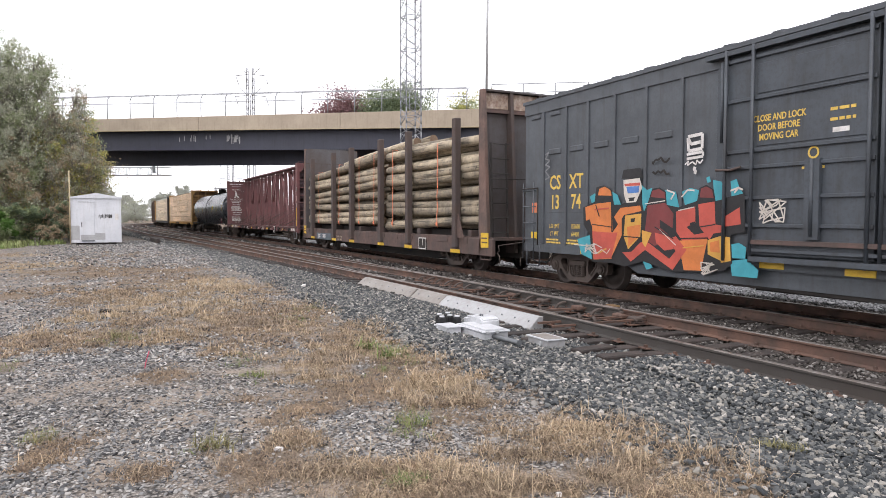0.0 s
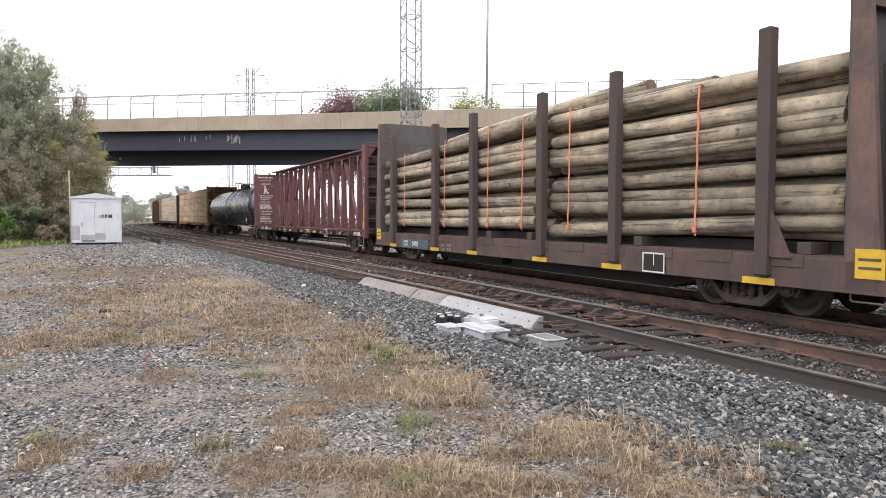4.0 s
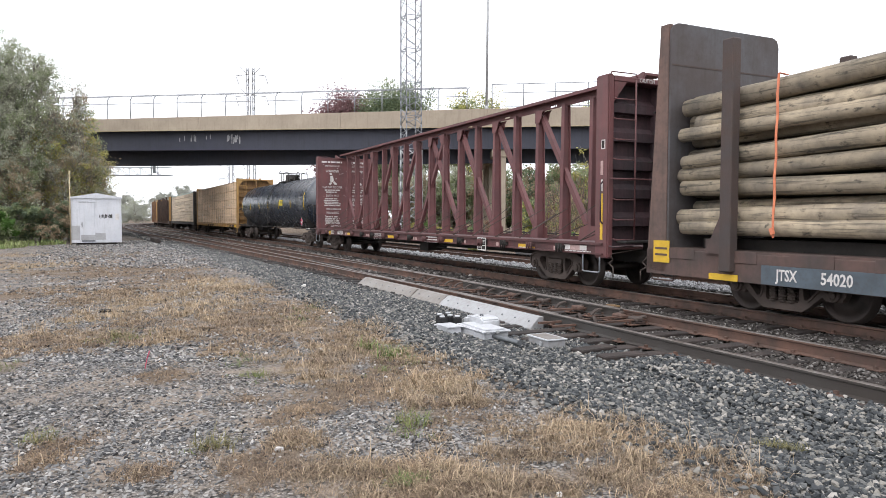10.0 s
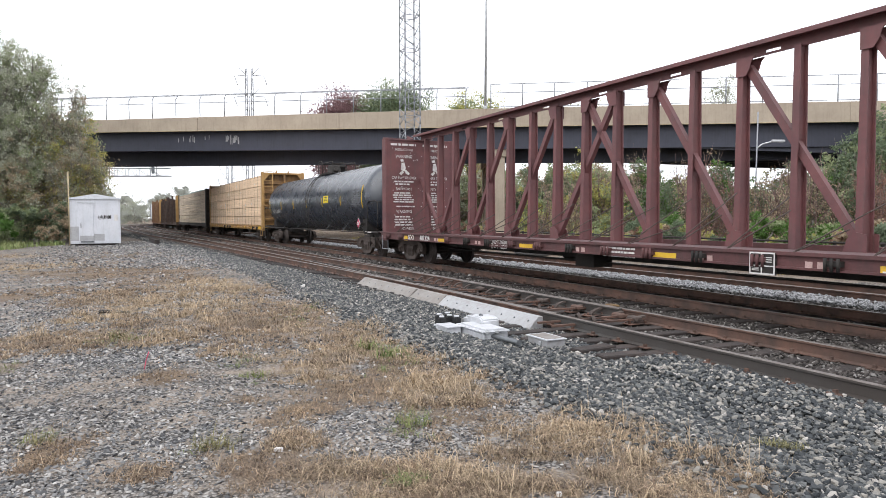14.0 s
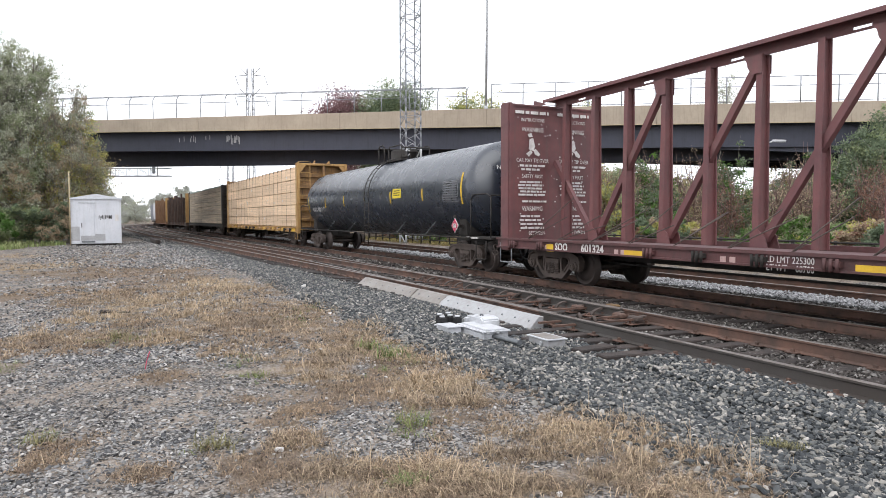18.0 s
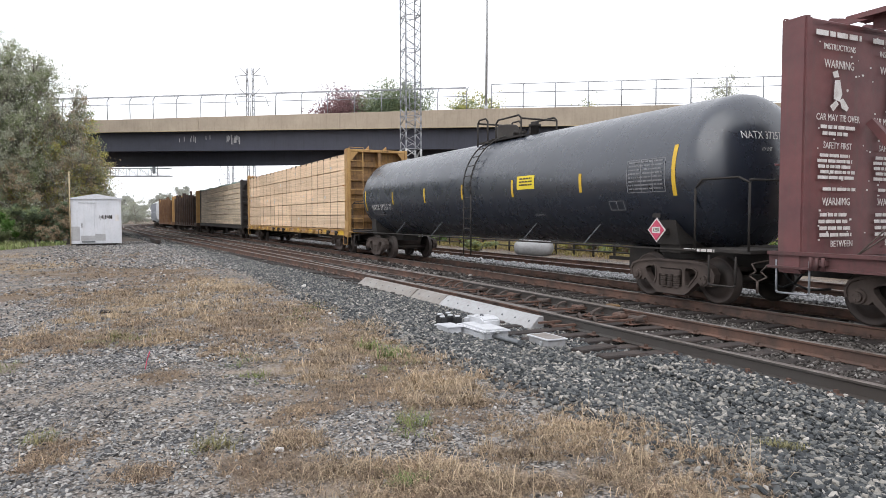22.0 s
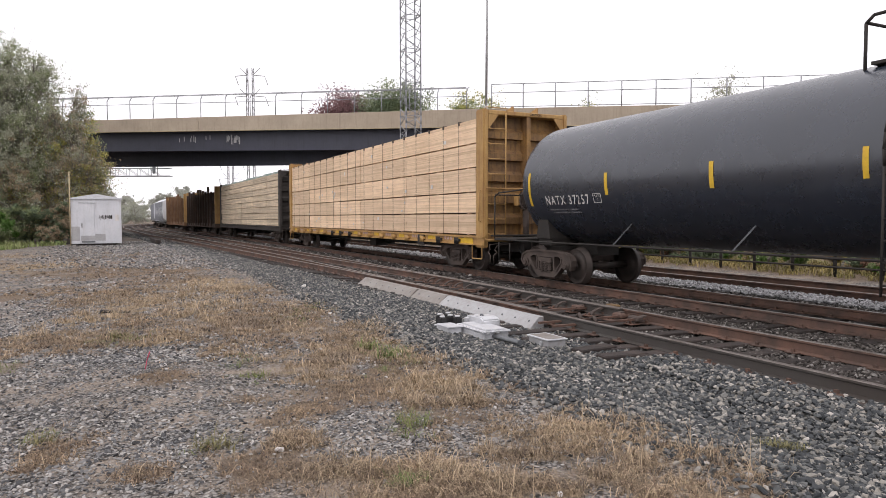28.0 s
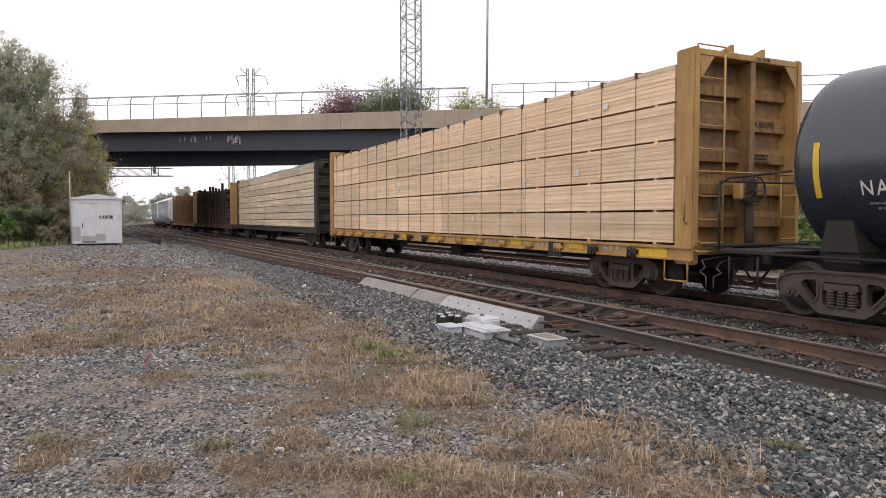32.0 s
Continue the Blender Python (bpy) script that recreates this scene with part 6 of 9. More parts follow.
bm = bmesh.new()
for x in (-BH + 0.06, -BH + 0.54):
    rod(bm, (x, -1.50, 0.6), (x, -1.50, 2.5), 0.016, 6)
part("ladder_stile", bm, "box_grey", box_car)
strip_plate(box_car, -7.65, -1.41, 1.18, 0.28, 0.18)
strip_plate(box_car, -5.5, -1.44, 0.86, 0.4, 0.1)
strip_plate(box_car, -0.7, -1.44, 0.86, 0.45, 0.1)
strip_plate(box_car, 0.75, -1.44, 0.84, 0.45, 0.1)
part("label", boxes((-7.75, -7.5, -1.412, -1.40, 1.75, 2.0)), "strap", box_car)
for e in (-1, 1):
    bogie(box_car, e * 6.2)
    coupler(box_car, e * (BH + 0.2), e)
    end_step(box_car, e, BH, "box_grey")
    for z in (1.6, 2.3, 3.0, 3.7):
        part("end_rib", soft(boxes((e * BH - 0.06, e * BH + 0.06, -1.3, 1.3, z - 0.12, z + 0.12)), 0.04, 2), "box_grey", box_car)
    ladder(box_car, e * (BH + 0.09), -1.05, 1.1, 4.2, 8, "box_grey", 0.45, "y")
part("undergear", boxes((-1.6, 0.4, -0.7, 0.5, 0.35, 0.8), (2, 3, -0.4, 0.8, 0.4, 0.8)), "under", box_car)
bm = bmesh.new()
beam(bm, (-3.6, -1.3, 0.52), (5.0, -1.3, 0.42), 0.06, 0.06)
part("crossover_bar", bm, "under", box_car)


# ---- loaded lumber cars
def lumber_car(name, d, half, top, tiers, steel, wood, label, cover=None, spin=True, strap_pitch=1.06, seed=4, end_text=""):
    r = random.Random(seed)
    car = car_empty(name, d, half - 2.2, label, "railway car")
    side_sill(car, half, steel, 0.82, 1.06, plates=spin and steel == "ochre", seed=seed)
    for e in (-1, 1):
        bogie(car, e * (half - 2.3), spin)
        coupler(car, e * (half + 0.15), e)
        end_step(car, e, half, steel)
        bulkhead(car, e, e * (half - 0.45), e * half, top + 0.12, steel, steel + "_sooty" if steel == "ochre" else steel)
    part("centre_beam", boxes((-half + 0.5, half - 0.5, -0.05, 0.05, 1.05, top - 0.05), (-half + 0.5, half - 0.5, -0.4, 0.4, top + 0.02, top + 0.10)), steel, car)
    inner = half - 0.5
    cuts = [-inner + 0.02]
    while cuts[-1] < inner - 0.1:
        cuts.append(min(inner - 0.02, cuts[-1] + r.choice((3.7, 4.3, 4.9))))
    if cuts[-1] - cuts[-2] < 1.5:
        cuts.pop(-2)
    for i, (z0, z1) in enumerate(zip(tiers, tiers[1:])):
        for a, b in zip(cuts, cuts[1:]):
            for sgn in (-1, 1):
                y0, y1 = (-1.42 + r.uniform(0, 0.02), -0.08) if sgn < 0 else (0.08, 1.42)
                pk = part("lumber_pack", bm_pack(a + 0.012, b - 0.012, y0, y1, z0 + 0.028, z1 - 0.008, r, sgn < 0 and spin), wood, car)
            for x in (a + 0.5, (a + b) / 2, b - 0.5):
                part("sticker", boxes((x - 0.04, x + 0.04, -1.40, -0.1, z0 - 0.008, z0 + 0.028)), wood, car)
    for x in np.arange(-inner + 0.55, inner - 0.2, strap_pitch):
        bm = boxes((x - 0.0045, x + 0.0045, -1.432, -1.424, tiers[0] - 0.1, tiers[-1] + 0.01))
        box(bm, x - 0.03, x + 0.03, -1.44, -1.36, tiers[-1] - 0.09, tiers[-1] + 0.02)
        beam(bm, (x, -1.42, tiers[-1] + 0.01), (x, -0.3, top + 0.05), 0.026, 0.012)
        part("tie_down", bm, "bogie", car)
    return car


def bm_pack(x0, x1, y0, y1, z0, z1, r, boards):
    """A pack of boards: thin courses with slightly uneven faces."""
    bm = bmesh.new()
    if not boards:
        return box(bm, x0, x1, y0, y1, z0, z1)
    n = max(2, round((z1 - z0) / 0.09))
    h = (z1 - z0) / n
    prof = []
    for i in range(n):
        y = y0 + r.uniform(0, 0.008)
        prof += [(y, z0 + i * h + 0.003), (y, z0 + (i + 1) * h - 0.003), (y0 + 0.02, z0 + (i + 1) * h - 0.003), (y0 + 0.02, z0 + (i + 1) * h + 0.003)]
    prof = prof[:-2] + [(y1, z1 - 0.003), (y1, z0 + 0.003)]
    a = [bm.verts.new((x0, y, z)) for y, z in prof]
    b = [bm.verts.new((x1, y, z)) for y, z in prof]
    k = len(prof)
    for i in range(k):
        bm.faces.new((a[i], a[(i + 1) % k], b[(i + 1) % k], b[i]))
    bm.faces.new(a)
    bm.faces.new(b)
    bmesh.ops.recalc_face_normals(bm, faces=bm.faces[:])
    return bm


M["dark_steel"] = shade("dark brown car steel", (0.05, 0.042, 0.038), (0.035, 0.03, 0.028), 0.75, 0.1, 1.5, 22, 0.2, 0.3)
M["cover"] = shade("green and white lumber wrap", (0.16, 0.3, 0.27), (0.5, 0.52, 0.5), 0.5, 0, 1.3, 10, 0.3, 0.15)
L1 = lumber_car("lumber_flat_car", 33.2, 11.38, 4.6, (1.11, 1.74, 2.36, 3.08, 3.78, 4.5), "ochre", "lumber", "ochre centre-beam flat car fully loaded with sawn lumber")
lettering("ZX 865995", 0.2, "under", L1, put(11.145, 0.62, 3.44, FRONT), squeeze=0.72)
bars(L1, 0.3, 0.9, 11.142, 2.84, 3, 0.07, 0.04, "under", turn="front", seed=3)
lettering("CAUTION", 0.1, "under", L1, put(11.386, 0.3, 4.63, FRONT), squeeze=0.9)
brake_wheel(L1, 11.62, -0.12, 2.12, 1, "bogie")
part("brake_housing", soft(boxes((11.36, 11.56, -0.3, 0.06, 1.86, 2.38)), 0.06, 2), "bogie", L1, "rusty grey hand-brake housing")
part("brake_chain_tube", rods([(11.45, -0.05, 1.0), (11.45, -0.08, 1.9)], 0.09, 10), "bogie", L1)
part("bracket", soft(boxes((11.38, 11.6, -0.46, -0.36, 1.95, 2.3)), 0.03), "ochre", L1)
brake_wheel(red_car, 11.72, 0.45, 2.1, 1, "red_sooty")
strip_plate(L1, 10.3, -1.452, 0.92, 0.9, 0.16)
dp = part("data_plate", boxes((6.9, 7.4, -1.5, -1.45, 0.7, 1.05)), "under", L1)
rt = random.Random(12)
for i in range(26):
    tags_ = bmesh.new()
    x, z = rt.uniform(-10.6, 10.6), rt.choice((1.4, 2.0, 2.7, 3.4, 4.1)) + rt.uniform(-0.2, 0.2)
    w, h = rt.uniform(0.03, 0.08), rt.uniform(0.03, 0.08)
    box(tags_, x - w, x + w, -1.441, -1.43, z - h, z + h)
    part("paper_tag", tags_, "white", L1)
L2 = lumber_car("lumber_flat_car", 57.95, 11.05, 4.45, (1.11, 1.52, 1.93, 2.34, 2.75, 3.16, 3.57, 3.98, 4.4), "dark_steel", "lumber_pale", "dark centre-beam flat car loaded with pale wrapped lumber", seed=9, strap_pitch=30)
bm = bmesh.new()
rk = random.Random(2)
for x in np.arange(-10.2, 10.2, 1.2):
    for y in np.arange(-1.4, 1.3, 0.7):
        z = 4.42 + rk.uniform(0.02, 0.12)
        box(bm, x, x + 1.2, y, y + 0.7, 4.4, z)
part("wrap", bm, "cover", L2, "loose green and white wrapping on top")


# ---- far cars of the train
def stake_car(d, half, load, wood, steel, label, seed):
    r = random.Random(seed)
    car = car_empty("log_flat_car", d, half - 2.2, label, "railway car")
    part("deck", boxes((-half, half, -1.42, 1.42, 0.7, 1.08)), steel, car)
    for e in (-1, 1):
        bogie(car, e * (half - 2.3), False)
        x = e * (half - 0.2)
        part("bulkhead", soft(boxes((x - 0.15, x + 0.15, -1.42, 1.42, 1.0, 4.6)), 0.03), "ochre", car)
    for x in np.arange(-half + 1.2, half - 0.8, 1.7):
        for sgn in (-1, 1):
            part("stake", boxes((x - 0.1, x + 0.1, sgn * 1.42 - 0.1, sgn * 1.42 + 0.1, 0.8, 4.35 + r.uniform(-0.2, 0.4))), steel, car)
    bm = bmesh.new()
    for row in range(9):
        for col in range(7):
            for k in range(3):
                a = -half + 0.5 + k * (2 * half - 1) / 3 + r.uniform(0, 0.3)
                y, z = -1.2 + col * 0.4, 1.28 + row * 0.335 + r.uniform(-0.05, 0.05)
                rod(bm, (a, y, z), (a + (2 * half - 1) / 3 - 0.35, y, z + r.uniform(-0.06, 0.06)), r.uniform(0.13, 0.18), 8)
    tagged(part("log_load", bm, wood, car), kind="stuff")
    return car


M["end_brown"] = shade("orange-brown rusty end", (0.22, 0.12, 0.06), (0.15, 0.08, 0.045), 0.8, 0, 1.5, 12, 0.2, 0.3)
M["log_dark"] = shade("dark wet bark", (0.045, 0.032, 0.026), (0.07, 0.05, 0.04), 0.9, 0, 2, 10, 0.4, 0.3)
M["log_orange"] = shade("orange bark", (0.15, 0.08, 0.045), (0.09, 0.055, 0.035), 0.9, 0, 2, 10, 0.4, 0.3)
M["stake_brown"] = shade("dark rusty stake", (0.085, 0.05, 0.037), (0.05, 0.034, 0.028), 0.85, 0, 1.5, 12, 0.2, 0.3)
stake_car(82.0, 10.2, 1, "log_dark", "stake_brown", "rusty stake flat car loaded with dark bark logs", 1)
stake_car(104.6, 10.2, 1, "log_orange", "end_brown", "orange-brown stake flat car loaded with logs", 2)


def hopper_car(d, half, label):
    car = car_empty("covered_hopper", d, half - 2.0, label, "railway car")
    bm = bmesh.new()
    prof = [(-1.55, 1.6), (-1.62, 2.6), (-1.55, 4.2), (-0.8, 4.7), (0.8, 4.7), (1.55, 4.2), (1.62, 2.6), (1.55, 1.6), (0.6, 0.7), (-0.6, 0.7)]
    a = [bm.verts.new((-half + 0.7, y, z)) for y, z in prof]
    b = [bm.verts.new((half - 0.7, y, z)) for y, z in prof]
    for i in range(len(prof)):
        bm.faces.new((a[i], a[(i + 1) % 10], b[(i + 1) % 10], b[i]))
    bm.faces.new(a)
    bm.faces.new(b)
    bmesh.ops.recalc_face_normals(bm, faces=bm.faces[:])
    part("body", bm, "hut", car)
    for x in np.arange(-half + 1.0, half - 0.5, 1.5):
        part("rib", boxes((x - 0.06, x + 0.06, -1.67, -1.52, 1.2, 4.2)), "galv_mid", car)
    part("sill", boxes((-half, half, -0.4, 0.4, 0.8, 1.2), (-half, -half + 0.8, -1.45, 1.45, 0.9, 1.1), (half - 0.8, half, -1.45, 1.45, 0.9, 1.1)), "under", car)
    part("roof_walk", boxes((-half + 0.7, half - 0.7, -0.4, 0.4, 4.72, 4.85)), "galv", car)
    for e in (-1, 1):
        bogie(car, e * (half - 2.0), False)
    return car


for d in (126.0, 145.5, 165.0, 184.5, 204.0, 223.5):
    hopper_car(d, 9.0, "pale grey covered hopper car far down the train")

# end marks: cap lettering and reflective strips on the red car's head post
lettering("CAUTION", 0.12, "white", red_car, put(11.505, -0.4, 4.6, FRONT), squeeze=0.8)
part("reflector", boxes((11.26, 11.34, -1.457, -1.449, 1.15, 2.15)), "yellow", red_car)
part("marker_strip", boxes((11.28, 11.33, -1.457, -1.449, 2.2, 2.45)), "white", red_car)
part("marker_strip", boxes((11.26, 11.34, -1.457, -1.449, 2.55, 2.85)), "pale_red", red_car)
part("marker_frame", boxes((11.28, 11.4, -1.459, -1.449, 3.1, 3.3)), "white", red_car)
part("marker_frame", boxes((11.3, 11.38, -1.463, -1.449, 3.12, 3.28)), "under", red_car)
# tank car: number on the hazard plate, label strip on the sill
lettering("1230", 0.1, "stencil_dark", tank_car, put(8.25, -1.507, 1.38, SIDE), squeeze=0.8)
bars(tank_car, 8.85, 9.75, -1.425, 1.03, 1, 0.1, 0.05, "white", seed=12)

# low platforms on the head ends; dark boxes added for the black area there
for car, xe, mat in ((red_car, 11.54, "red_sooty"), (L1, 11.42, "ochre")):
    part("brake_box", soft(boxes((xe, xe + 0.2, -0.5, 0.6, 0.9, 1.12)), 0.02), "under", car)
    part("end_platform", soft(boxes((xe, xe + 0.34, -1.25, 1.25, 1.08, 1.13)), 0.01), "under", car, "black grating platform")
    part("grab_rail", rods([(xe - 0.18, -1.47, 1.5), (xe - 0.18, -1.53, 1.55), (xe - 0.18, -1.53, 2.35), (xe - 0.18, -1.47, 2.4)], 0.016, 6), mat, car)
    part("grab_rail", rods([(xe, -1.42, 1.02), (xe + 0.1, -1.4, 1.0), (xe + 0.1, -0.85, 1.0)], 0.016, 6), mat, car)


# ---- road bridge across the line, oblique and falling to one side
TILT = -0.0172


def bridge_y(x):
    """The bridge's near face, by x."""
    return 52.0 - 0.23 * x


BX0, BX1 = -75.0, 110.0
bridge = empty("road_bridge", label="long road bridge with a dark steel girder and tan concrete parapet", category="bridge", kind="structure")


def parapet_top(x):
    """The parapet's upper edge, before the bridge's fall: it grows lower towards one end."""
    return 9.74 + min(0.0, 0.0095 * (x - 3.25))


def slab(x0, x1, z0, z1, dy0, dy1, rise=0.0, crest=None):
    bm = bmesh.new()
    v = [bm.verts.new((x, bridge_y(x) + dy, (crest(x) if crest and z == z1 else z) + TILT * x + (rise * x if z == z0 else 0))) for x in (x0, x1) for dy in (dy0, dy1) for z in (z0, z1)]
    for f in ((0, 1, 3, 2), (4, 6, 7, 5), (0, 4, 5, 1), (2, 3, 7, 6), (0, 2, 6, 4), (1, 5, 7, 3)):
        bm.faces.new([v[i] for i in f])
    bmesh.ops.recalc_face_normals(bm, faces=bm.faces[:])
    return bm


def haunch(x0, x1, drop, dy0, dy1):
    """The girder's deeper foot over a pier, curved along its lower edge."""
    bm = bmesh.new()
    n = 12
    rings = []
    for i in range(n + 1):
        x = x0 + (x1 - x0) * i / n
        d = drop * (0.5 - 0.5 * math.cos(math.pi * min(1, i / n * 1.4)))
        rings.append([bm.verts.new((x, bridge_y(x) + dy, z + TILT * x)) for dy, z in ((dy0, 6.87), (dy1, 6.87), (dy1, 6.86 - d - 0.01), (dy0, 6.86 - d - 0.01))])
    for a, b in zip(rings, rings[1:]):
        for k in range(4):
            bm.faces.new((a[k], a[(k + 1) % 4], b[(k + 1) % 4], b[k]))
    bm.faces.new(rings[0])
    bm.faces.new(rings[-1])
    bmesh.ops.recalc_face_normals(bm, faces=bm.faces[:])
    return bm


for k in (0.25, 6.6, 13.4):
    part("girder", slab(BX0, BX1, 6.86, 8.41, k, k + 0.06), "girder", bridge)
    part("flange", slab(BX0, BX1, 6.82, 6.87, k - 0.22, k + 0.28), "girder", bridge)
    part("haunch", haunch(12.0, 42.0, 0.6, k - 0.02, k + 0.08), "girder", bridge)
part("girder", slab(BX0, BX1, 5.9, 8.41, 2.4, 2.46, 0.008), "girder", bridge, "deeper dark girder behind the outer one")
part("flange", slab(BX0, BX1, 8.36, 8.41, 0.03, 0.5), "girder", bridge)
part("deck", slab(BX0, BX1, 8.41, 8.7, -0.35, 14.0), "concrete", bridge)
joints = [BX0, -62, -48, -34, -20, -8, 3.25, 15, 27, 40, 54, 70, 90, BX1]
for a, b in zip(joints, joints[1:]):
    part("parapet", soft(slab(a + 0.004, b - 0.004, 8.41, 9.77, -0.4, -0.1, crest=parapet_top), 0.02), "concrete", bridge)
    part("parapet", slab(a + 0.015, b - 0.015, 8.7, 9.77, 13.7, 14.0), "concrete", bridge)
    part("drip_strip", slab(a + 0.015, b - 0.015, 8.38, 8.43, -0.43, -0.3), "stencil_pale", bridge)
rg = random.Random(6)
for x, n in ((-17.2, 20), (-20.9, 4), (-19.2, 2), (-22.0, 2)):
    for k in range(n):
        xx = x + rg.uniform(-0.55, 0.55)
        z = rg.uniform(7.75, 8.05)
        part("graffiti", slab(xx, xx + rg.uniform(0.04, 0.1), z - rg.uniform(0.1, 0.5), z + 0.1, 0.235, 0.247), "stencil_pale_grey", bridge, "faded scrawl on the girder")


def fence(x0, x1, pitch, curved_top, name, label):
    f = empty(name, label=label, category="fence", kind="structure")
    xs = np.arange(x0, x1, pitch)
    for x in xs:
        y, b = bridge_y(x) - 0.25, 9.75 + TILT * x
        foot = parapet_top(x) - 0.02 + TILT * x
        bm = bmesh.new()
        if curved_top:
            pts = [(x, y, foot), (x, y, b + 1.25), (x + 0.08, y + 0.2, b + 1.58), (x + 0.2, y + 0.5, b + 1.7)]
        else:
            pts = [(x, y, foot), (x, y, b + 1.8)]
        for p, q in zip(pts, pts[1:]):
            rod(bm, p, q, 0.04, 6)
        part("post", bm, "galv_mid", f)
    for z, dy in ((0.95, 0), (1.58, 0.2), (1.7, 0.5)) if curved_top else ((0.12, 0), (1.15, 0), (1.78, 0)):
        bm = bmesh.new()
        rod(bm, (xs[0], bridge_y(xs[0]) - 0.25 + dy, 9.75 + z + TILT * xs[0]), (xs[-1], bridge_y(xs[-1]) - 0.25 + dy, 9.75 + z + TILT * xs[-1]), 0.026, 6)
        part("rail", bm, "galv_mid", f)


fence(-17.66 - 2.16 * 11, 3.1, 2.16, True, "bridge_fence", "grey bridge fence with inward-curved posts")
fence(12.7 - 2.27 * 4, 100, 2.27, False, "bridge_fence", "grey bridge fence with straight posts and rails")
for x in (4.25, 48.0, -56.0):
    for dy in (0.8, 5.0, 9.4, 13.2):
        y = bridge_y(x) + dy
        part("pier", soft(boxes((x - 0.47, x + 0.47, y - 0.47, y + 0.47, -0.6, 6.25 + TILT * x)), 0.04), "concrete", bridge)
    y = bridge_y(x)
    part("pier_cap", soft(boxes((x - 0.6, x + 0.6, y + 0.2, y + 13.9, 6.25 + TILT * x, 6.82 + TILT * x)), 0.04), "concrete", bridge)
part("abutment", boxes((-85, -70, 62, 92, -0.6, 10)), "concrete", bridge)
part("abutment", boxes((104, 120, 20, 50, -0.6, 8)), "concrete", bridge)


def lattice(bm, x, y, z0, z1, w0, w1, bays, r):
    """Four legs with crossed braces."""
    c = lambda f: [(x + sx * (w0 + (w1 - w0) * f) / 2, y + sy * (w0 + (w1 - w0) * f) / 2, z0 + (z1 - z0) * f) for sx, sy in ((-1, -1), (1, -1), (1, 1), (-1, 1))]
    for i in range(bays):
        a, b = c(i / bays), c((i + 1) / bays)
        for k in range(4):
            rod(bm, a[k], b[k], r, 5)
            m = (k + 1) % 4
            if i % 2:
                rod(bm, a[k], b[m], r * 0.55, 4)
            else:
                rod(bm, a[m], b[k], r * 0.55, 4)
            if i % 4 == 0:
                rod(bm, a[k], a[m], r * 0.55, 4)
    return bm


TY = 47.0
tower = empty("lattice_tower", pose(-2.2, TY, -0.2, 0, 0, 24), label="slender grey steel lattice mast behind the tracks", category="mast")
part("mast", lattice(bmesh.new(), 0, 0, 6.5, 30, 1.08, 1.04, 42, 0.05), "galv_mid", tower)
part("base_section", lattice(bmesh.new(), 0, 0, 0, 6.5, 1.15, 1.08, 9, 0.08), "galv", tower)
pole = empty("light_pole", pose(3.25, 51.6, 9.6), label="tall thin grey light pole on the bridge", category="lamp post")
part("pole", rod(bmesh.new(), (0, 0, 0), (0.12, 0, 14), 0.1, 10, 0.065), "galv", pole)
part("base", rod(bmesh.new(), (0, 0, 0), (0, 0, 0.4), 0.15, 10), "galv", pole)

# cobra-head lamp under the bridge's edge
lamp = empty("street_lamp", pose(19.9, 43.5, -0.3, 0, 0.8, 0), label="grey street lamp with a long arm in front of the bridge", category="street lamp")
part("pole", rods([(0, 0, 0), (0, 0, 8.6)], 0.045, 8), "galv_mid", lamp)
part("arm", rods([(0, 0, 6.3), (0.3, 0, 6.56), (1.0, 0, 6.76)], 0.045, 8), "silver", lamp)
part("lamp_head", soft(boxes((0.9, 1.75, -0.13, 0.13, 6.7, 6.86)), 0.045, 2), "silver", lamp)

# white storage tank on the far verge
wt = empty("storage_tank", pose(4.2, 31.5, -0.42, 0, 0, -10), label="low pale grey horizontal storage tank on the far verge", category="storage tank")
part("shell", lathe(bmesh.new(), [(-1.15, 0.05), (-1.1, 0.25), (-0.95, 0.42), (-0.8, 0.48), (0.8, 0.48), (0.95, 0.42), (1.1, 0.25), (1.15, 0.05)], 24, "x"), "duct", wt).matrix_basis = pose(0, 0, 0.65)
for x in (-0.6, 0.6):
    part("saddle", boxes((x - 0.1, x + 0.1, -0.4, 0.4, 0.0, 0.3)), "concrete", wt)

for o in wt.children_recursive:
    o.data.transform(Matrix.Diagonal((0.8, 0.8, 0.8, 1)))

# ---- relay hut
M["patch_grey"] = shade("grey touch-up paint", (0.42, 0.42, 0.43), (0.36, 0.36, 0.37), 0.6, 0, 2, 15)
hut = empty("relay_hut", pose(-22.2, 43.75, -0.1, 0, 0, 26.5), label="white sheet-metal relay hut with a low gable roof", category="hut")
part("body", soft(boxes((-1.6, 1.6, -0.8, 1.4, 0.12, 2.93)), 0.015), "hut", hut)
bm = bmesh.new()
prism(bm, [(-1.66, 2.91), (1.66, 2.91), (1.66, 2.98), (0, 3.25), (-1.66, 2.98)], -0.88, 1.48)
part("roof", bm, "hut", hut)
dr = part("door", soft(boxes((-1.05, -0.13, -0.835, -0.80, 0.3, 2.66)), 0.01), "hut", hut, "white steel door")
part("drip_edge", boxes((-1.12, -0.06, -0.86, -0.80, 2.67, 2.7)), "galv", hut)
part("handle", boxes((-0.94, -0.9, -0.88, -0.83, 1.1, 1.4)), "under", dr)
part("vent", boxes((-0.95, -0.1, -0.85, -0.835, 0.2, 0.28)), "galv_dark", hut)
part("foot", boxes((-1.3, 1.3, -0.7, 1.3, -0.05, 0.14)), "under", hut)
bm = bmesh.new()
rh = random.Random(3)
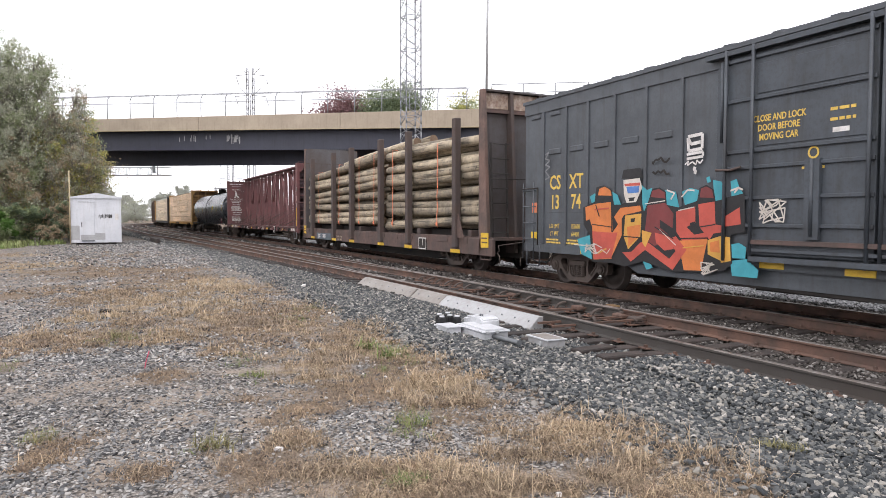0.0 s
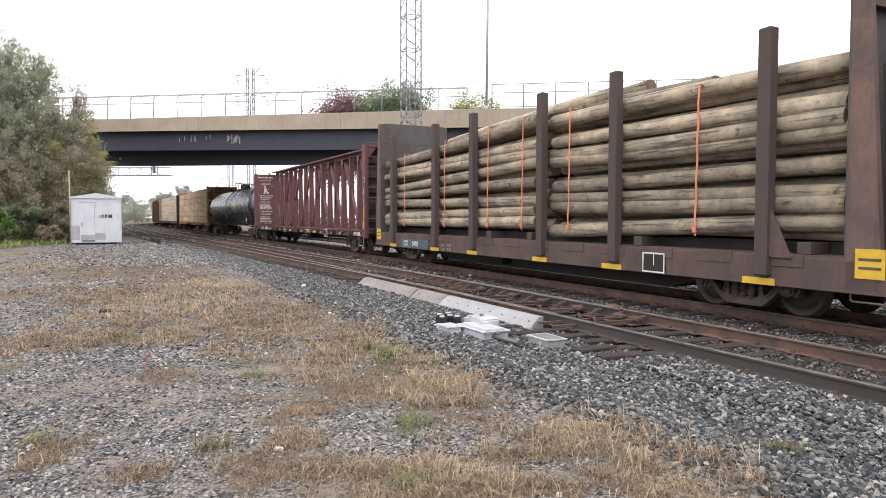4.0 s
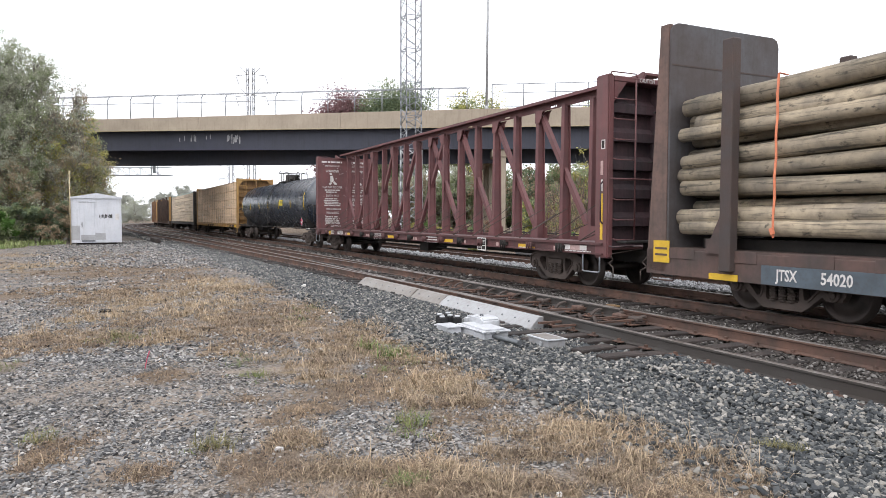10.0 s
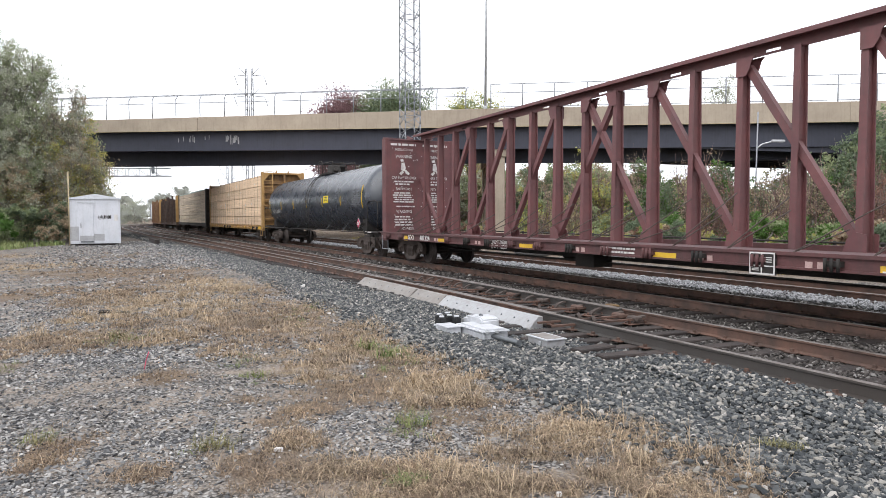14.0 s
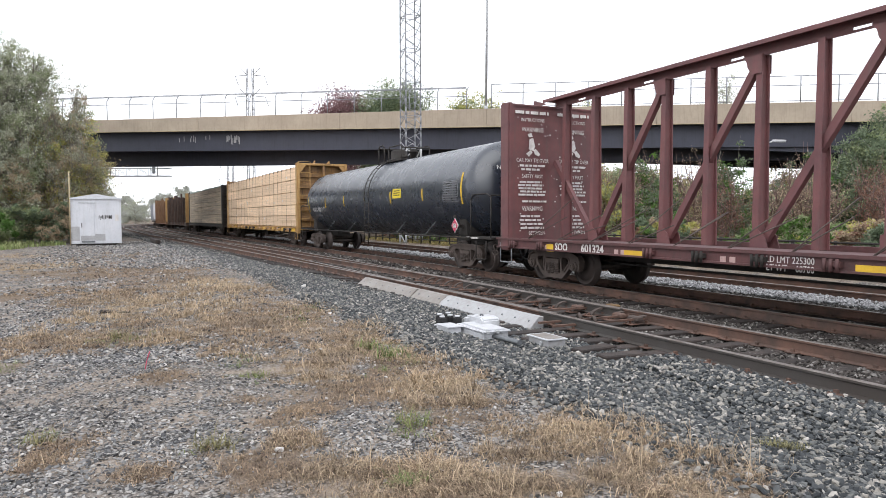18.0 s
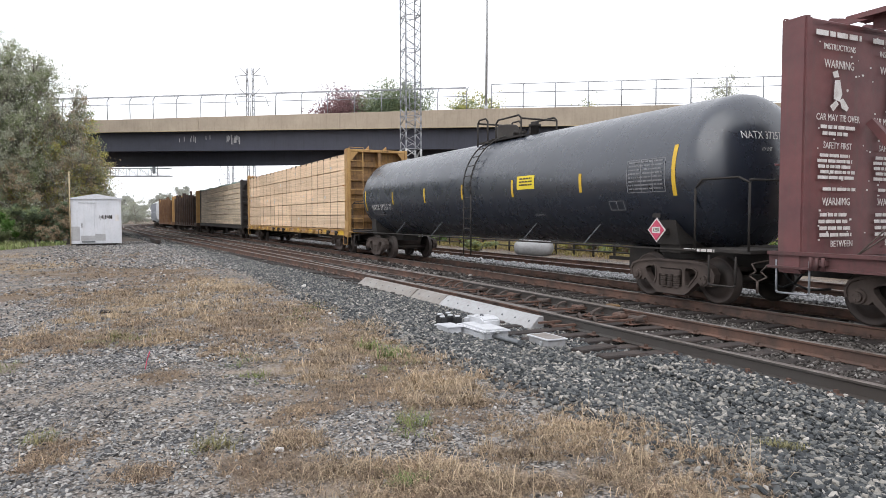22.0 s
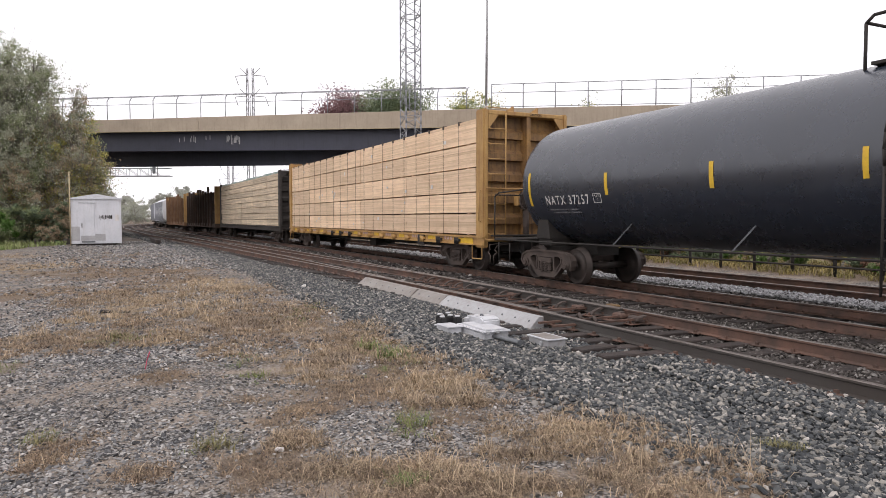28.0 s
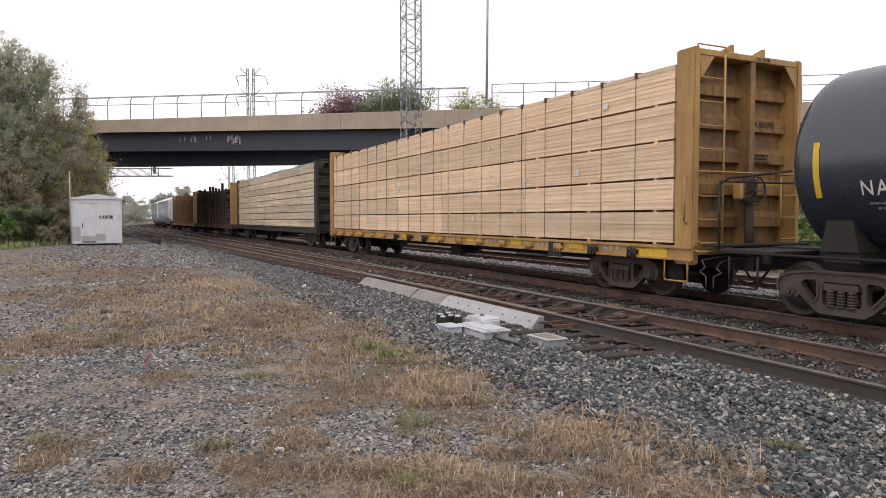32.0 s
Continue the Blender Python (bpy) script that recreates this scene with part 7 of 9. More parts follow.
for k in range(16):
    x, z = 0.15 + k * 0.055, 1.78 + rh.uniform(-0.06, 0.06)
    box(bm, x, x + rh.uniform(0.02, 0.05), -0.806, -0.799, z - rh.uniform(0.04, 0.16), z + rh.uniform(0.04, 0.13))
tagged(part("graffiti", bm, "under", hut, "small black scrawl"), kind="stuff")
part("number_plate", boxes((1.2, 1.42, -0.81, -0.799, 1.55, 1.95)), "white", hut)
part("paint_patch", boxes((-1.58, -1.06, -0.806, -0.798, 0.3, 1.2), (-0.1, 0.55, -0.806, -0.798, 0.3, 0.72), (-1.0, -0.1, -0.838, -0.834, 0.3, 0.62)), "patch_grey", hut)
part("mast", rod(bmesh.new(), (-1.64, -0.85, 0), (-1.64, -0.85, 4.6), 0.04, 6), "stencil_pale", hut, "thin tan conduit pole")

for o in hut.children_recursive:
    o.data.transform(Matrix.Diagonal((0.89, 1, 1, 1)))

# ---- signal bridge and pylons beyond
gantry = empty("signal_gantry", pose(-59, 93.5, -0.1), label="steel truss signal gantry over the tracks", category="signal gantry")
bm = bmesh.new()
for y in (-0.4, 0.4):
    for z in (7.45, 8.5):
        rod(bm, (-2, y, z), (21.9, y, z), 0.07, 5)
    for i in range(15):
        x = -2 + i * 1.5
        rod(bm, (x, y, 8.5), (x + 1.5, y, 7.45), 0.045, 4)
        rod(bm, (x, y, 7.45), (x, y, 8.5), 0.035, 4)
part("truss", bm, "galv", gantry)
part("column", lattice(bmesh.new(), -2, 0, -0.3, 8.1, 0.9, 0.7, 8, 0.07), "galv", gantry)
for x in (13.4, 19.8):
    sh = part("signal_head", soft(boxes((x - 0.2, x + 0.2, -0.7, -0.5, 7.75, 8.95)), 0.05), "galv_dark", gantry, "grey signal head on the truss")
    for dx in (-0.45, 0.45):
        part("hanger", rod(bmesh.new(), (x + dx, -0.45, 7.45), (x + dx, -0.45, 8.9), 0.06, 5), "galv_dark", sh)


# paler than near steel: distance haze is put into the colour
M["haze_steel"] = shade("distant steel paled by haze", (0.34, 0.35, 0.37), (0.3, 0.31, 0.33), 0.7, 0.0, 2, 10, 0, 0)


def pylon(x, y, h, w, label):
    p = empty("power_pylon", pose(x, y, -0.5), label=label, category="power pylon")
    for s in (-1, 1):
        part("leg", lattice(bmesh.new(), s * w / 2, 0, 0, h, 0.75, 0.6, 22, 0.09), "haze_steel", p)
    for z, r in ((h - 2.2, 4.2), (h - 9.6, 4.4)):
        for a in (-1, 1):
            bm = bmesh.new()
            rod(bm, (a * w / 2, 0, z - 0.2), (a * (w / 2 + r), 0, z - 0.6), 0.16, 4)
            rod(bm, (a * w / 2, 0, z - 0.2), (a * (w / 2 + 2.6), 0, z + 2.3), 0.13, 4)
            rod(bm, (a * (w / 2 + r), 0, z - 0.6), (a * (w / 2 + r) + 1.1, 0, z - 3.8), 0.14, 4)
            part("cross_arm", bm, "haze_steel", p)
    return p


pylon(-69.1, 247, 55.7, 2.1, "tall grey power pylon beyond the bridge")
pylon(-97, 313, 30, 2.1, "grey power pylon far beyond the bridge")


# ---- trees and brush
def leaf_mesh(name, centres, sizes, n_each, spread, leaf, material, parent, seed, droop=0.3):
    """Clumps of small leaf blades scattered round centres."""
    r = np.random.default_rng(seed)
    c = np.repeat(np.asarray(centres), n_each, axis=0)
    sp = np.repeat(np.asarray(sizes), n_each)[:, None]
    d = r.normal(size=c.shape)
    d /= np.linalg.norm(d, axis=1)[:, None] + 1e-6
    p = c + d * sp * r.uniform(0.1, 1, (len(c), 1)) ** 0.6 * np.array(spread)
    u = r.normal(size=c.shape)
    u[:, 2] -= droop
    u /= np.linalg.norm(u, axis=1)[:, None]
    w = np.cross(u, r.normal(size=c.shape))
    w /= np.linalg.norm(w, axis=1)[:, None] + 1e-6
    s = (leaf * r.uniform(0.5, 1.4, len(c)))[:, None]
    v = np.stack([p, p + u * s * 0.5 + w * s * 0.28, p + u * s, p + u * s * 0.5 - w * s * 0.28], 1).reshape(-1, 3)
    f = np.arange(len(v)).reshape(-1, 4)
    return sow(name, v, f, material, parent)


def tree(name, x, y, z, h, wide, seed, leaves, label, density=1.0, leaf=0.16, trunk=0.16, top_twigs=0, low=0.15, n_limbs=22, bark="bark", clump=0.11):
    r = random.Random(seed)
    t = empty(name, pose(x, y, z), label=label, category="tree" if name != "bush" else "bush")
    bm = bmesh.new()
    prev = Vector((0, 0, 0))
    k = 6
    spine = [prev]
    for i in range(k):
        q = Vector((prev.x + r.uniform(-0.25, 0.25), prev.y + r.uniform(-0.25, 0.25), h * 0.75 * (i + 1) / k))
        rod(bm, prev, q, trunk * (1 - i / k) + 0.02, 7, trunk * (1 - (i + 1) / k) + 0.02)
        spine.append(q)
        prev = q
    centres, sizes = [], []
    for i in range(n_limbs):
        f = r.uniform(low, 1)
        base = spine[min(k - 1, int(f * k))].lerp(spine[min(k, int(f * k) + 1)], (f * k) % 1)
        a = r.uniform(0, 2 * math.pi)
        reach_ = wide * (0.35 + 0.65 * math.sin(math.pi * min(1, 0.25 + 0.7 * f))) * r.uniform(0.55, 1.05)
        tip = base + Vector((math.cos(a) * reach_, math.sin(a) * reach_, h * r.uniform(0.06, 0.28)))
        mid = base.lerp(tip, 0.5) + Vector((0, 0, h * 0.03))
        rod(bm, base, mid, trunk * 0.35, 5, trunk * 0.2)
        rod(bm, mid, tip, trunk * 0.2, 5, 0.01)
        for q, s in ((mid, 0.8), (base.lerp(tip, 0.75), 1.0), (tip, 0.9)):
            for _ in range(3):
                e = q + Vector((r.uniform(-1, 1), r.uniform(-1, 1), r.uniform(-0.6, 0.8))) * h * 0.07
                rod(bm, q, e, 0.015, 4, 0.006)
                centres.append(tuple(e))
                sizes.append(h * clump * s * r.uniform(0.5, 1.2))
        for _ in range(top_twigs):
            e = tip.lerp(mid, r.uniform(0, 0.6))
            q = e + Vector((r.uniform(-0.7, 0.7), r.uniform(-0.7, 0.7), r.uniform(0.5, 1.9)))
            rod(bm, e, q, 0.017, 4, 0.005)
            centres.append(tuple(e.lerp(q, r.uniform(0.4, 0.9))))
            sizes.append(0.3)
    part("trunk", bm, bark, t)
    per = max(3, int(26 * density))
    names = leaves if isinstance(leaves, (list, tuple)) else [leaves]
    groups = [[] for _ in names]
    for i in range(len(centres)):
        groups[min(len(names) - 1, int(r.random() ** 1.3 * len(names)))].append(i)
    for gi, (nm, idx) in enumerate(zip(names, groups)):
        if idx:
            part_o = leaf_mesh("crown", [centres[i] for i in idx], [sizes[i] for i in idx], per, (1, 1, 0.75), leaf, nm, t, seed * 7 + gi)
    return t


def leaf_shade(name, a, b):
    m = shade(name, a, b, 0.7, 0, 0.5, 6, 0.0, 0.0, island=0.15, gloss=0.2)
    n, l = m.node_tree.nodes, m.node_tree.links
    p = n["Principled BSDF"]
    thin, both = n.new("ShaderNodeBsdfTranslucent"), n.new("ShaderNodeMixShader")
    l.new(p.inputs["Base Color"].links[0].from_socket, thin.inputs[0])
    both.inputs[0].default_value = 0.45
    l.new(p.outputs[0], both.inputs[1])
    l.new(thin.outputs[0], both.inputs[2])
    l.new(both.outputs[0], n["Material Output"].inputs[0])
    return m


# bark and most leaf colours are raised to put haze into them
M["bark"] = shade("grey-brown bark", (0.3, 0.275, 0.24), (0.22, 0.2, 0.17), 0.95, 0, 3, 20, 0.5, 0.3)
M["leaf_grey"] = leaf_shade("grey-green leaves", (0.5, 0.51, 0.41), (0.42, 0.44, 0.33))
M["leaf_green"] = leaf_shade("green leaves", (0.35, 0.39, 0.22), (0.26, 0.31, 0.17))
M["leaf_tan"] = leaf_shade("tan autumn leaves", (0.46, 0.37, 0.26), (0.37, 0.29, 0.2))
M["leaf_yellow"] = leaf_shade("yellow-green leaves", (0.52, 0.48, 0.17), (0.4, 0.39, 0.135))
M["leaf_red"] = leaf_shade("dull red leaves", (0.3, 0.175, 0.18), (0.23, 0.14, 0.145))
M["leaf_ivy"] = leaf_shade("bright ivy leaves", (0.13, 0.23, 0.06), (0.09, 0.17, 0.045))
# far leaves: haze painted in as a paler, greyer colour
M["leaf_pale"] = leaf_shade("far leaves with haze in the colour", (0.5, 0.51, 0.46), (0.42, 0.43, 0.38))

M["leaf_deep"] = leaf_shade("deep green leaves", (0.2, 0.25, 0.16), (0.15, 0.19, 0.12))
M["leaf_twig"] = leaf_shade("russet leaves", (0.33, 0.2, 0.15), (0.26, 0.15, 0.11))
M["twig"] = shade("reddish twigs", (0.2, 0.13, 0.115), (0.14, 0.095, 0.085), 0.9, 0, 3, 20, 0.3, 0.2)
LT = "overgrown grey-green tree with thin bare twig tips"
tree("tree", -28.9, 47.5, -0.1, 14.1, 2.8, 1, ["leaf_grey", "leaf_green"], LT, 1.5, 0.12, 0.17, 12, 0.05, 46, "bark", 0.09)
tree("tree", -31.6, 47.0, -0.1, 14.4, 3.6, 2, ["leaf_grey", "leaf_green", "leaf_grey"], LT, 1.7, 0.12, 0.2, 12, 0.05, 48, "bark", 0.09)
tree("tree", -35.0, 46.0, -0.1, 15.2, 4.2, 3, ["leaf_grey", "leaf_green"], LT, 1.8, 0.12, 0.2, 12, 0.05, 46, "bark", 0.09)
tree("tree", -26.6, 48.6, -0.1, 10.4, 2.6, 12, ["leaf_grey", "leaf_tan"], LT, 0.9, 0.12, 0.14, 12, 0.05, 42, "bark", 0.09)
tree("tree", -30.4, 46.2, -0.1, 14.6, 2.8, 13, ["leaf_grey", "leaf_grey", "leaf_green"], LT, 1.3, 0.12, 0.16, 14, 0.2, 40, "bark", 0.09)
tree("tree", -26.8, 50.0, -0.1, 9.0, 3.2, 4, ["leaf_yellow", "leaf_tan", "leaf_green"], "low spreading tree with yellowing leaves", 2.6, 0.13, 0.15, 4, 0.05, 46)
tree("tree", -28.6, 48.6, -0.1, 7.6, 2.8, 16, ["leaf_tan", "leaf_yellow"], "low tree with rusty yellow leaves", 2.4, 0.13, 0.13, 3, 0.05, 40)
tree("tree", -29.5, 46.0, -0.1, 6.0, 3.0, 5, ["leaf_tan", "leaf_green", "leaf_grey"], "low brown-tinged shrubby tree", 2.8, 0.12, 0.12, 3, 0.02, 42)
tree("tree", -34.0, 45.0, -0.1, 7.5, 3.4, 6, ["leaf_green", "leaf_grey"], "dense grey-green shrubby tree", 3.2, 0.12, 0.12, 3, 0.02, 46)
tree("tree", -37.5, 46.5, -0.1, 14.6, 4.4, 10, ["leaf_grey", "leaf_green"], LT, 2.0, 0.12, 0.22, 10, 0.05, 46, "bark", 0.09)
tree("tree", -31.5, 52.0, -0.1, 9.5, 4.4, 11, ["leaf_green", "leaf_grey"], "dense grey-green tree behind others", 1.8, 0.18, 0.18, 3, 0.03, 44)
tree("bush", -26.6, 40.5, -0.1, 2.6, 1.5, 7, ["leaf_ivy", "leaf_green"], "bright green ivy-covered bush", 5.0, 0.14, 0.06, 0, 0.02, 26)
tree("bush", -24.9, 43.6, -0.1, 1.2, 0.8, 8, ["leaf_tan", "leaf_deep"], "low brown brush beside the hut", 2, 0.1, 0.05, 0, 0.02, 18)
tree("bush", -28.4, 44.6, -0.1, 2.6, 1.8, 15, ["leaf_deep", "leaf_green"], "dark brush below the trees", 3.0, 0.13, 0.06, 0, 0.02, 26)
tree("bush", -25.7, 45.6, -0.1, 2.8, 1.7, 9, ["leaf_deep", "leaf_tan"], "dark brush beside the hut", 2.4, 0.12, 0.06, 0, 0.02, 22)
for i, (x, y, h, w) in enumerate(((-37, 78, 5.5, 3.2), (-42, 88, 5.5, 3.5), (-50, 105, 6, 4), (-60, 120, 6.5, 4), (-66, 140, 7, 5), (-76, 160, 8, 6))):
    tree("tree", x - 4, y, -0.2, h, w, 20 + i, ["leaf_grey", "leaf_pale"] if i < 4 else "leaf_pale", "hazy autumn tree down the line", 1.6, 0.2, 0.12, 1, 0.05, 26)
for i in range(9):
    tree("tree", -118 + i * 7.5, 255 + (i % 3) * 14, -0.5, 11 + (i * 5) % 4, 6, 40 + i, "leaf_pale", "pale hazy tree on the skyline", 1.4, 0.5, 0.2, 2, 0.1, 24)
for i in range(16):
    x, y, _ = on_line(84 + i * 9, 13 + (i * 7) % 9)
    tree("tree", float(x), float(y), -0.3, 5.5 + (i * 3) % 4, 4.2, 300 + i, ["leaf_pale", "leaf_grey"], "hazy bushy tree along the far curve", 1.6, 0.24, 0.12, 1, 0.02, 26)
# beyond the bridge's parapet
tree("tree", -13.0, 92, -0.2, 18.9, 2.8, 60, "leaf_red", "dull red maple behind the bridge", 3.0, 0.26, 0.25, 0, 0.4, 34)
tree("tree", -15.2, 92, -0.2, 18.2, 2.2, 61, "leaf_red", "dull red maple behind the bridge", 1.6, 0.3, 0.25, 0, 0.4, 30)
for i, (x, h) in enumerate(((-9.8, 18.4), (-8.0, 19.0), (-6.0, 19.1), (-3.8, 18.6))):
    tree("tree", x, 92 + i, -0.2, h, 2.8, 64 + i, ["leaf_deep", "leaf_green"], "full green tree behind the bridge", 4.0, 0.26, 0.25, 0, 0.4, 34)
for i, (x, h) in enumerate(((1.4, 17.6), (3.6, 17.9), (5.6, 17.6), (19.3, 16.9))):
    tree("tree", x, 92, -0.2, h, 2.2, 70 + i, ["leaf_yellow", "leaf_green"], "light green tree behind the bridge", 1.2, 0.26, 0.2, 1, 0.45, 26)
tree("tree", 37.4, 91, -0.2, 20.4, 3.4, 80, "leaf_grey", "sparse thin-leaved tree behind the bridge", 0.8, 0.24, 0.2, 2, 0.5, 30)
# thicket on the far side of the line
rt = random.Random(31)
for i in range(27):
    x = 5 + i * 1.75 + rt.uniform(-0.6, 0.6)
    y = 42 + rt.uniform(-4, 9)
    if abs(x / y - 0.083) < 0.05:
        continue
    h = rt.uniform(3.2, 5.4) * (0.85 if x < 12 else 1)
    mix_ = rt.choice((["leaf_green", "leaf_yellow"], ["leaf_deep", "leaf_tan"], ["leaf_yellow", "leaf_deep", "leaf_tan"], ["leaf_deep", "leaf_ivy"], ["leaf_twig", "leaf_deep"]))
    tree("tree", x, y, -0.2, h, rt.uniform(1.6, 2.6), 100 + i, mix_, "bushy autumn tree in the thicket beyond the tracks", 1.1, 0.16, 0.1, 1, 0.02, 26)
for x, y, h, w in ((24.6, 42.0, 5.8, 2.2), (26.6, 42.5, 7.4, 2.6), (28.6, 43.5, 8.0, 2.6)):
    tree("tree", x, y, -0.2, h, w, 160 + int(x), ["leaf_deep", "leaf_green"], "dense dark green tree beyond the tracks", 2.6, 0.17, 0.14, 1, 0.03, 36)
for i in range(9):
    tree("tree", 38 + i * 2.6, 50 + rt.uniform(-4, 3), -0.2, rt.uniform(8.5, 12.5) * (0.8 if i < 2 else 1), 3.2, 140 + i, ["leaf_green", "leaf_tan"], "tall leafy tree beyond the tracks", 1.7, 0.2, 0.18, 1, 0.05, 34)
for i in range(22):
    x = 2 + i * 1.55 + rt.uniform(-0.5, 0.5)
    if abs(x - 4.2) < 1.3:
        continue
    tree("bush", x, 32 - 0.25 * x + rt.uniform(-1.0, 3), -0.15, rt.uniform(0.9, 1.9), rt.uniform(0.7, 1.2), 170 + i, rt.choice((["leaf_yellow", "leaf_tan"], ["leaf_green", "leaf_yellow"], ["leaf_ivy", "leaf_green"])), "weedy brush beside the far fence", 1.6, 0.11, 0.04, 0, 0.02, 16)

for i in range(16):
    x = 7 + i * 2.3 + rt.uniform(-0.6, 0.6)
    if abs(x / 40 - 0.083) > 0.05:
        tree("bush", x, 40 - 0.25 * x + rt.uniform(-1, 3), -0.2, rt.uniform(3.2, 5.2), 1.6, 400 + i, rt.choice(("leaf_twig", "leaf_tan")), "bare reddish twiggy shrub in the thicket", 0.25, 0.1, 0.035, 4, 0.02, 30, "twig")
for i in range(60):
    x, y, _ = on_line(-9 + i * 0.8 + rt.uniform(-0.4, 0.4), -8.4 - rt.uniform(0, 2.2))
    if abs(x / y - 0.133) < 0.045:
        continue
    tree("bush", float(x), float(y), -0.15, rt.uniform(0.7, 1.9), rt.uniform(0.5, 1.1), 450 + i, rt.choice((["leaf_yellow", "leaf_tan"], ["leaf_deep", "leaf_yellow"], ["leaf_ivy", "leaf_green"], ["leaf_deep"], ["leaf_twig", "leaf_tan"])), "weedy brush along the pipe fence", 1.8, 0.09, 0.03, 0, 0.02, 14)

for i in range(20):
    tree("tree", 4 + i * 3.1, 80 + rt.uniform(-3, 8), -0.2, rt.uniform(4.6, 6.2) + (1.8 if i < 6 else 0), 3.4, 210 + i, rt.choice((["leaf_green", "leaf_tan"], ["leaf_grey", "leaf_green"], ["leaf_tan", "leaf_grey"])), "leafy tree in the wood beyond the bridge", 1.6, 0.26, 0.15, 0, 0.02, 30)
for i in range(7):
    tree("tree", 10 + i * 2.1, 74 + rt.uniform(-2, 2), -0.2, rt.uniform(6.6, 7.6), 2.6, 290 + i, rt.choice((["leaf_deep", "leaf_tan"], ["leaf_green", "leaf_tan"])), "leafy tree in the wood beyond the bridge", 1.8, 0.24, 0.15, 0, 0.02, 30)
for i in range(11):
    tree("tree", -6.5 + i * 1.25, 76 + rt.uniform(-3, 8), -0.2, rt.uniform(5.0, 7.2), 2.2, 270 + i, rt.choice((["leaf_grey", "leaf_tan"], ["leaf_grey", "leaf_green"], ["leaf_tan", "leaf_green"])), "hazy bushy tree beyond the bridge", 1.6, 0.24, 0.12, 1, 0.02, 28)
for i in range(12):
    tree("tree", 13 + i * 3.0, 56 + rt.uniform(-3, 4), -0.2, rt.uniform(3.8, 5.0), 2.8, 240 + i, rt.choice((["leaf_green", "leaf_yellow"], ["leaf_green", "leaf_tan"], ["leaf_tan", "leaf_grey"])), "bushy tree under the bridge's edge", 1.6, 0.2, 0.12, 1, 0.02, 30)

# ---- dark pipe fence beyond the far track
pf = empty("pipe_fence", label="dark rusty pipe fence beyond the far track", category="fence", kind="structure")
for i in range(34):
    s = -8 + i * 1.35
    x, y, _ = on_line(s, -7.6)
    part("post", rod(bmesh.new(), (x, y, -0.2), (x, y, 0.95), 0.05, 6), "under", pf)
for z in (0.2, 0.55, 0.9):
    a, b = on_line(-8, -7.6), on_line(36.6, -7.6)
    part("rail", rod(bmesh.new(), (a[0], a[1], z), (b[0], b[1], z), 0.03, 6), "under", pf)


# ---- trackside: heater ducts, switch machine, connecting box
def beside(s, off, z=0.0):
    x, y, th = on_line(s, off)
    return pose(x, y, z, 0, 0, math.degrees(math.atan2(-math.cos(th), -math.sin(th))))


def duct_piece(s_far, s_near, material, label, skew=0.08):
    """A sloping sheet cover beside the rail; +x runs towards the camera's end."""
    d = empty("heater_duct", beside(s_near, 4.55 + float(branch((s_far + s_near) / 2)) * 0.6), label=label, category="duct", group="heater ducts")
    L = s_far - s_near
    a = math.degrees(math.atan2(float(branch(s_far) - branch(s_near)) * 0.8, L))
    d.matrix_basis = d.matrix_basis @ pose(0, 0, 0, 0, 0, a)
    prof = [(-0.30, -0.25), (-0.29, -0.19), (-0.07, -0.02), (0.03, -0.02), (0.03, -0.25)]
    bm = bmesh.new()
    v0 = [bm.verts.new((-L, y, z)) for y, z in prof]
    v1 = [bm.verts.new((-0.02 - (0.0 if y > -0.1 else -skew), y, z)) for y, z in prof]
    for i in range(5):
        bm.faces.new((v0[i], v0[(i + 1) % 5], v1[(i + 1) % 5], v1[i]))
    bm.faces.new(v0)
    bm.faces.new(v1)
    bmesh.ops.recalc_face_normals(bm, faces=bm.faces[:])
    part("cover", soft(bm, 0.008), material, d)
    n = int(L / 0.42)
    for i in range(n):
        x = -L + 0.25 + i * (L - 0.4) / max(1, n - 1)
        bm = rod(bmesh.new(), (x, -0.175, -0.103), (x, -0.184, -0.092), 0.016, 8)
        part("bolt", bm, "galv_dark", d)
    part("skirt", boxes((-L, 0.0, -0.38, -0.28, -0.25, -0.205)), "under", d)
    return d


DL = "sloping pale grey sheet-metal switch heater duct beside the rail"
duct_piece(3.95, 0.5, "duct_dirty", "sloping dirt-stained sheet-metal heater duct beside the rail")
duct_piece(0.42, -1.02, "duct_dirty", "short dirt-stained heater duct joining two longer ones")
duct_piece(-1.05, -4.5, "duct", DL)

sm = empty("switch_machine", beside(-4.55, 5.75), label="silver electric switch machine with black cable glands on long ties", category="switch machine")


def dome(x0, x1, y0, y1, z0, z1, cut):
    bm = boxes((x0, x1, y0, y1, z0, z1))
    return soft(bm, cut, 3)


body_m = part("body", dome(-0.42, 0.52, -0.24, 0.20, -0.2, -0.04, 0.02), "silver", sm)
part("lid", dome(-0.36, 0.56, -0.27, 0.22, -0.04, 0.0, 0.015), "silver", body_m)
part("lid", dome(-0.30, 0.50, -0.20, 0.17, 0.0, 0.025, 0.01), "silver", body_m)
mh = bmesh.new()
prism(mh, [(-0.46, -0.18), (0.02, -0.18), (0.02, 0.1), (-0.06, 0.17), (-0.4, 0.15), (-0.46, 0.08)], 0.02, 0.34)
part("motor_housing", soft(mh, 0.025, 2), "silver", sm, "white-painted angular motor housing")
part("motor_cap", dome(-0.62, -0.44, 0.0, 0.3, -0.16, 0.12, 0.05), "silver", sm)
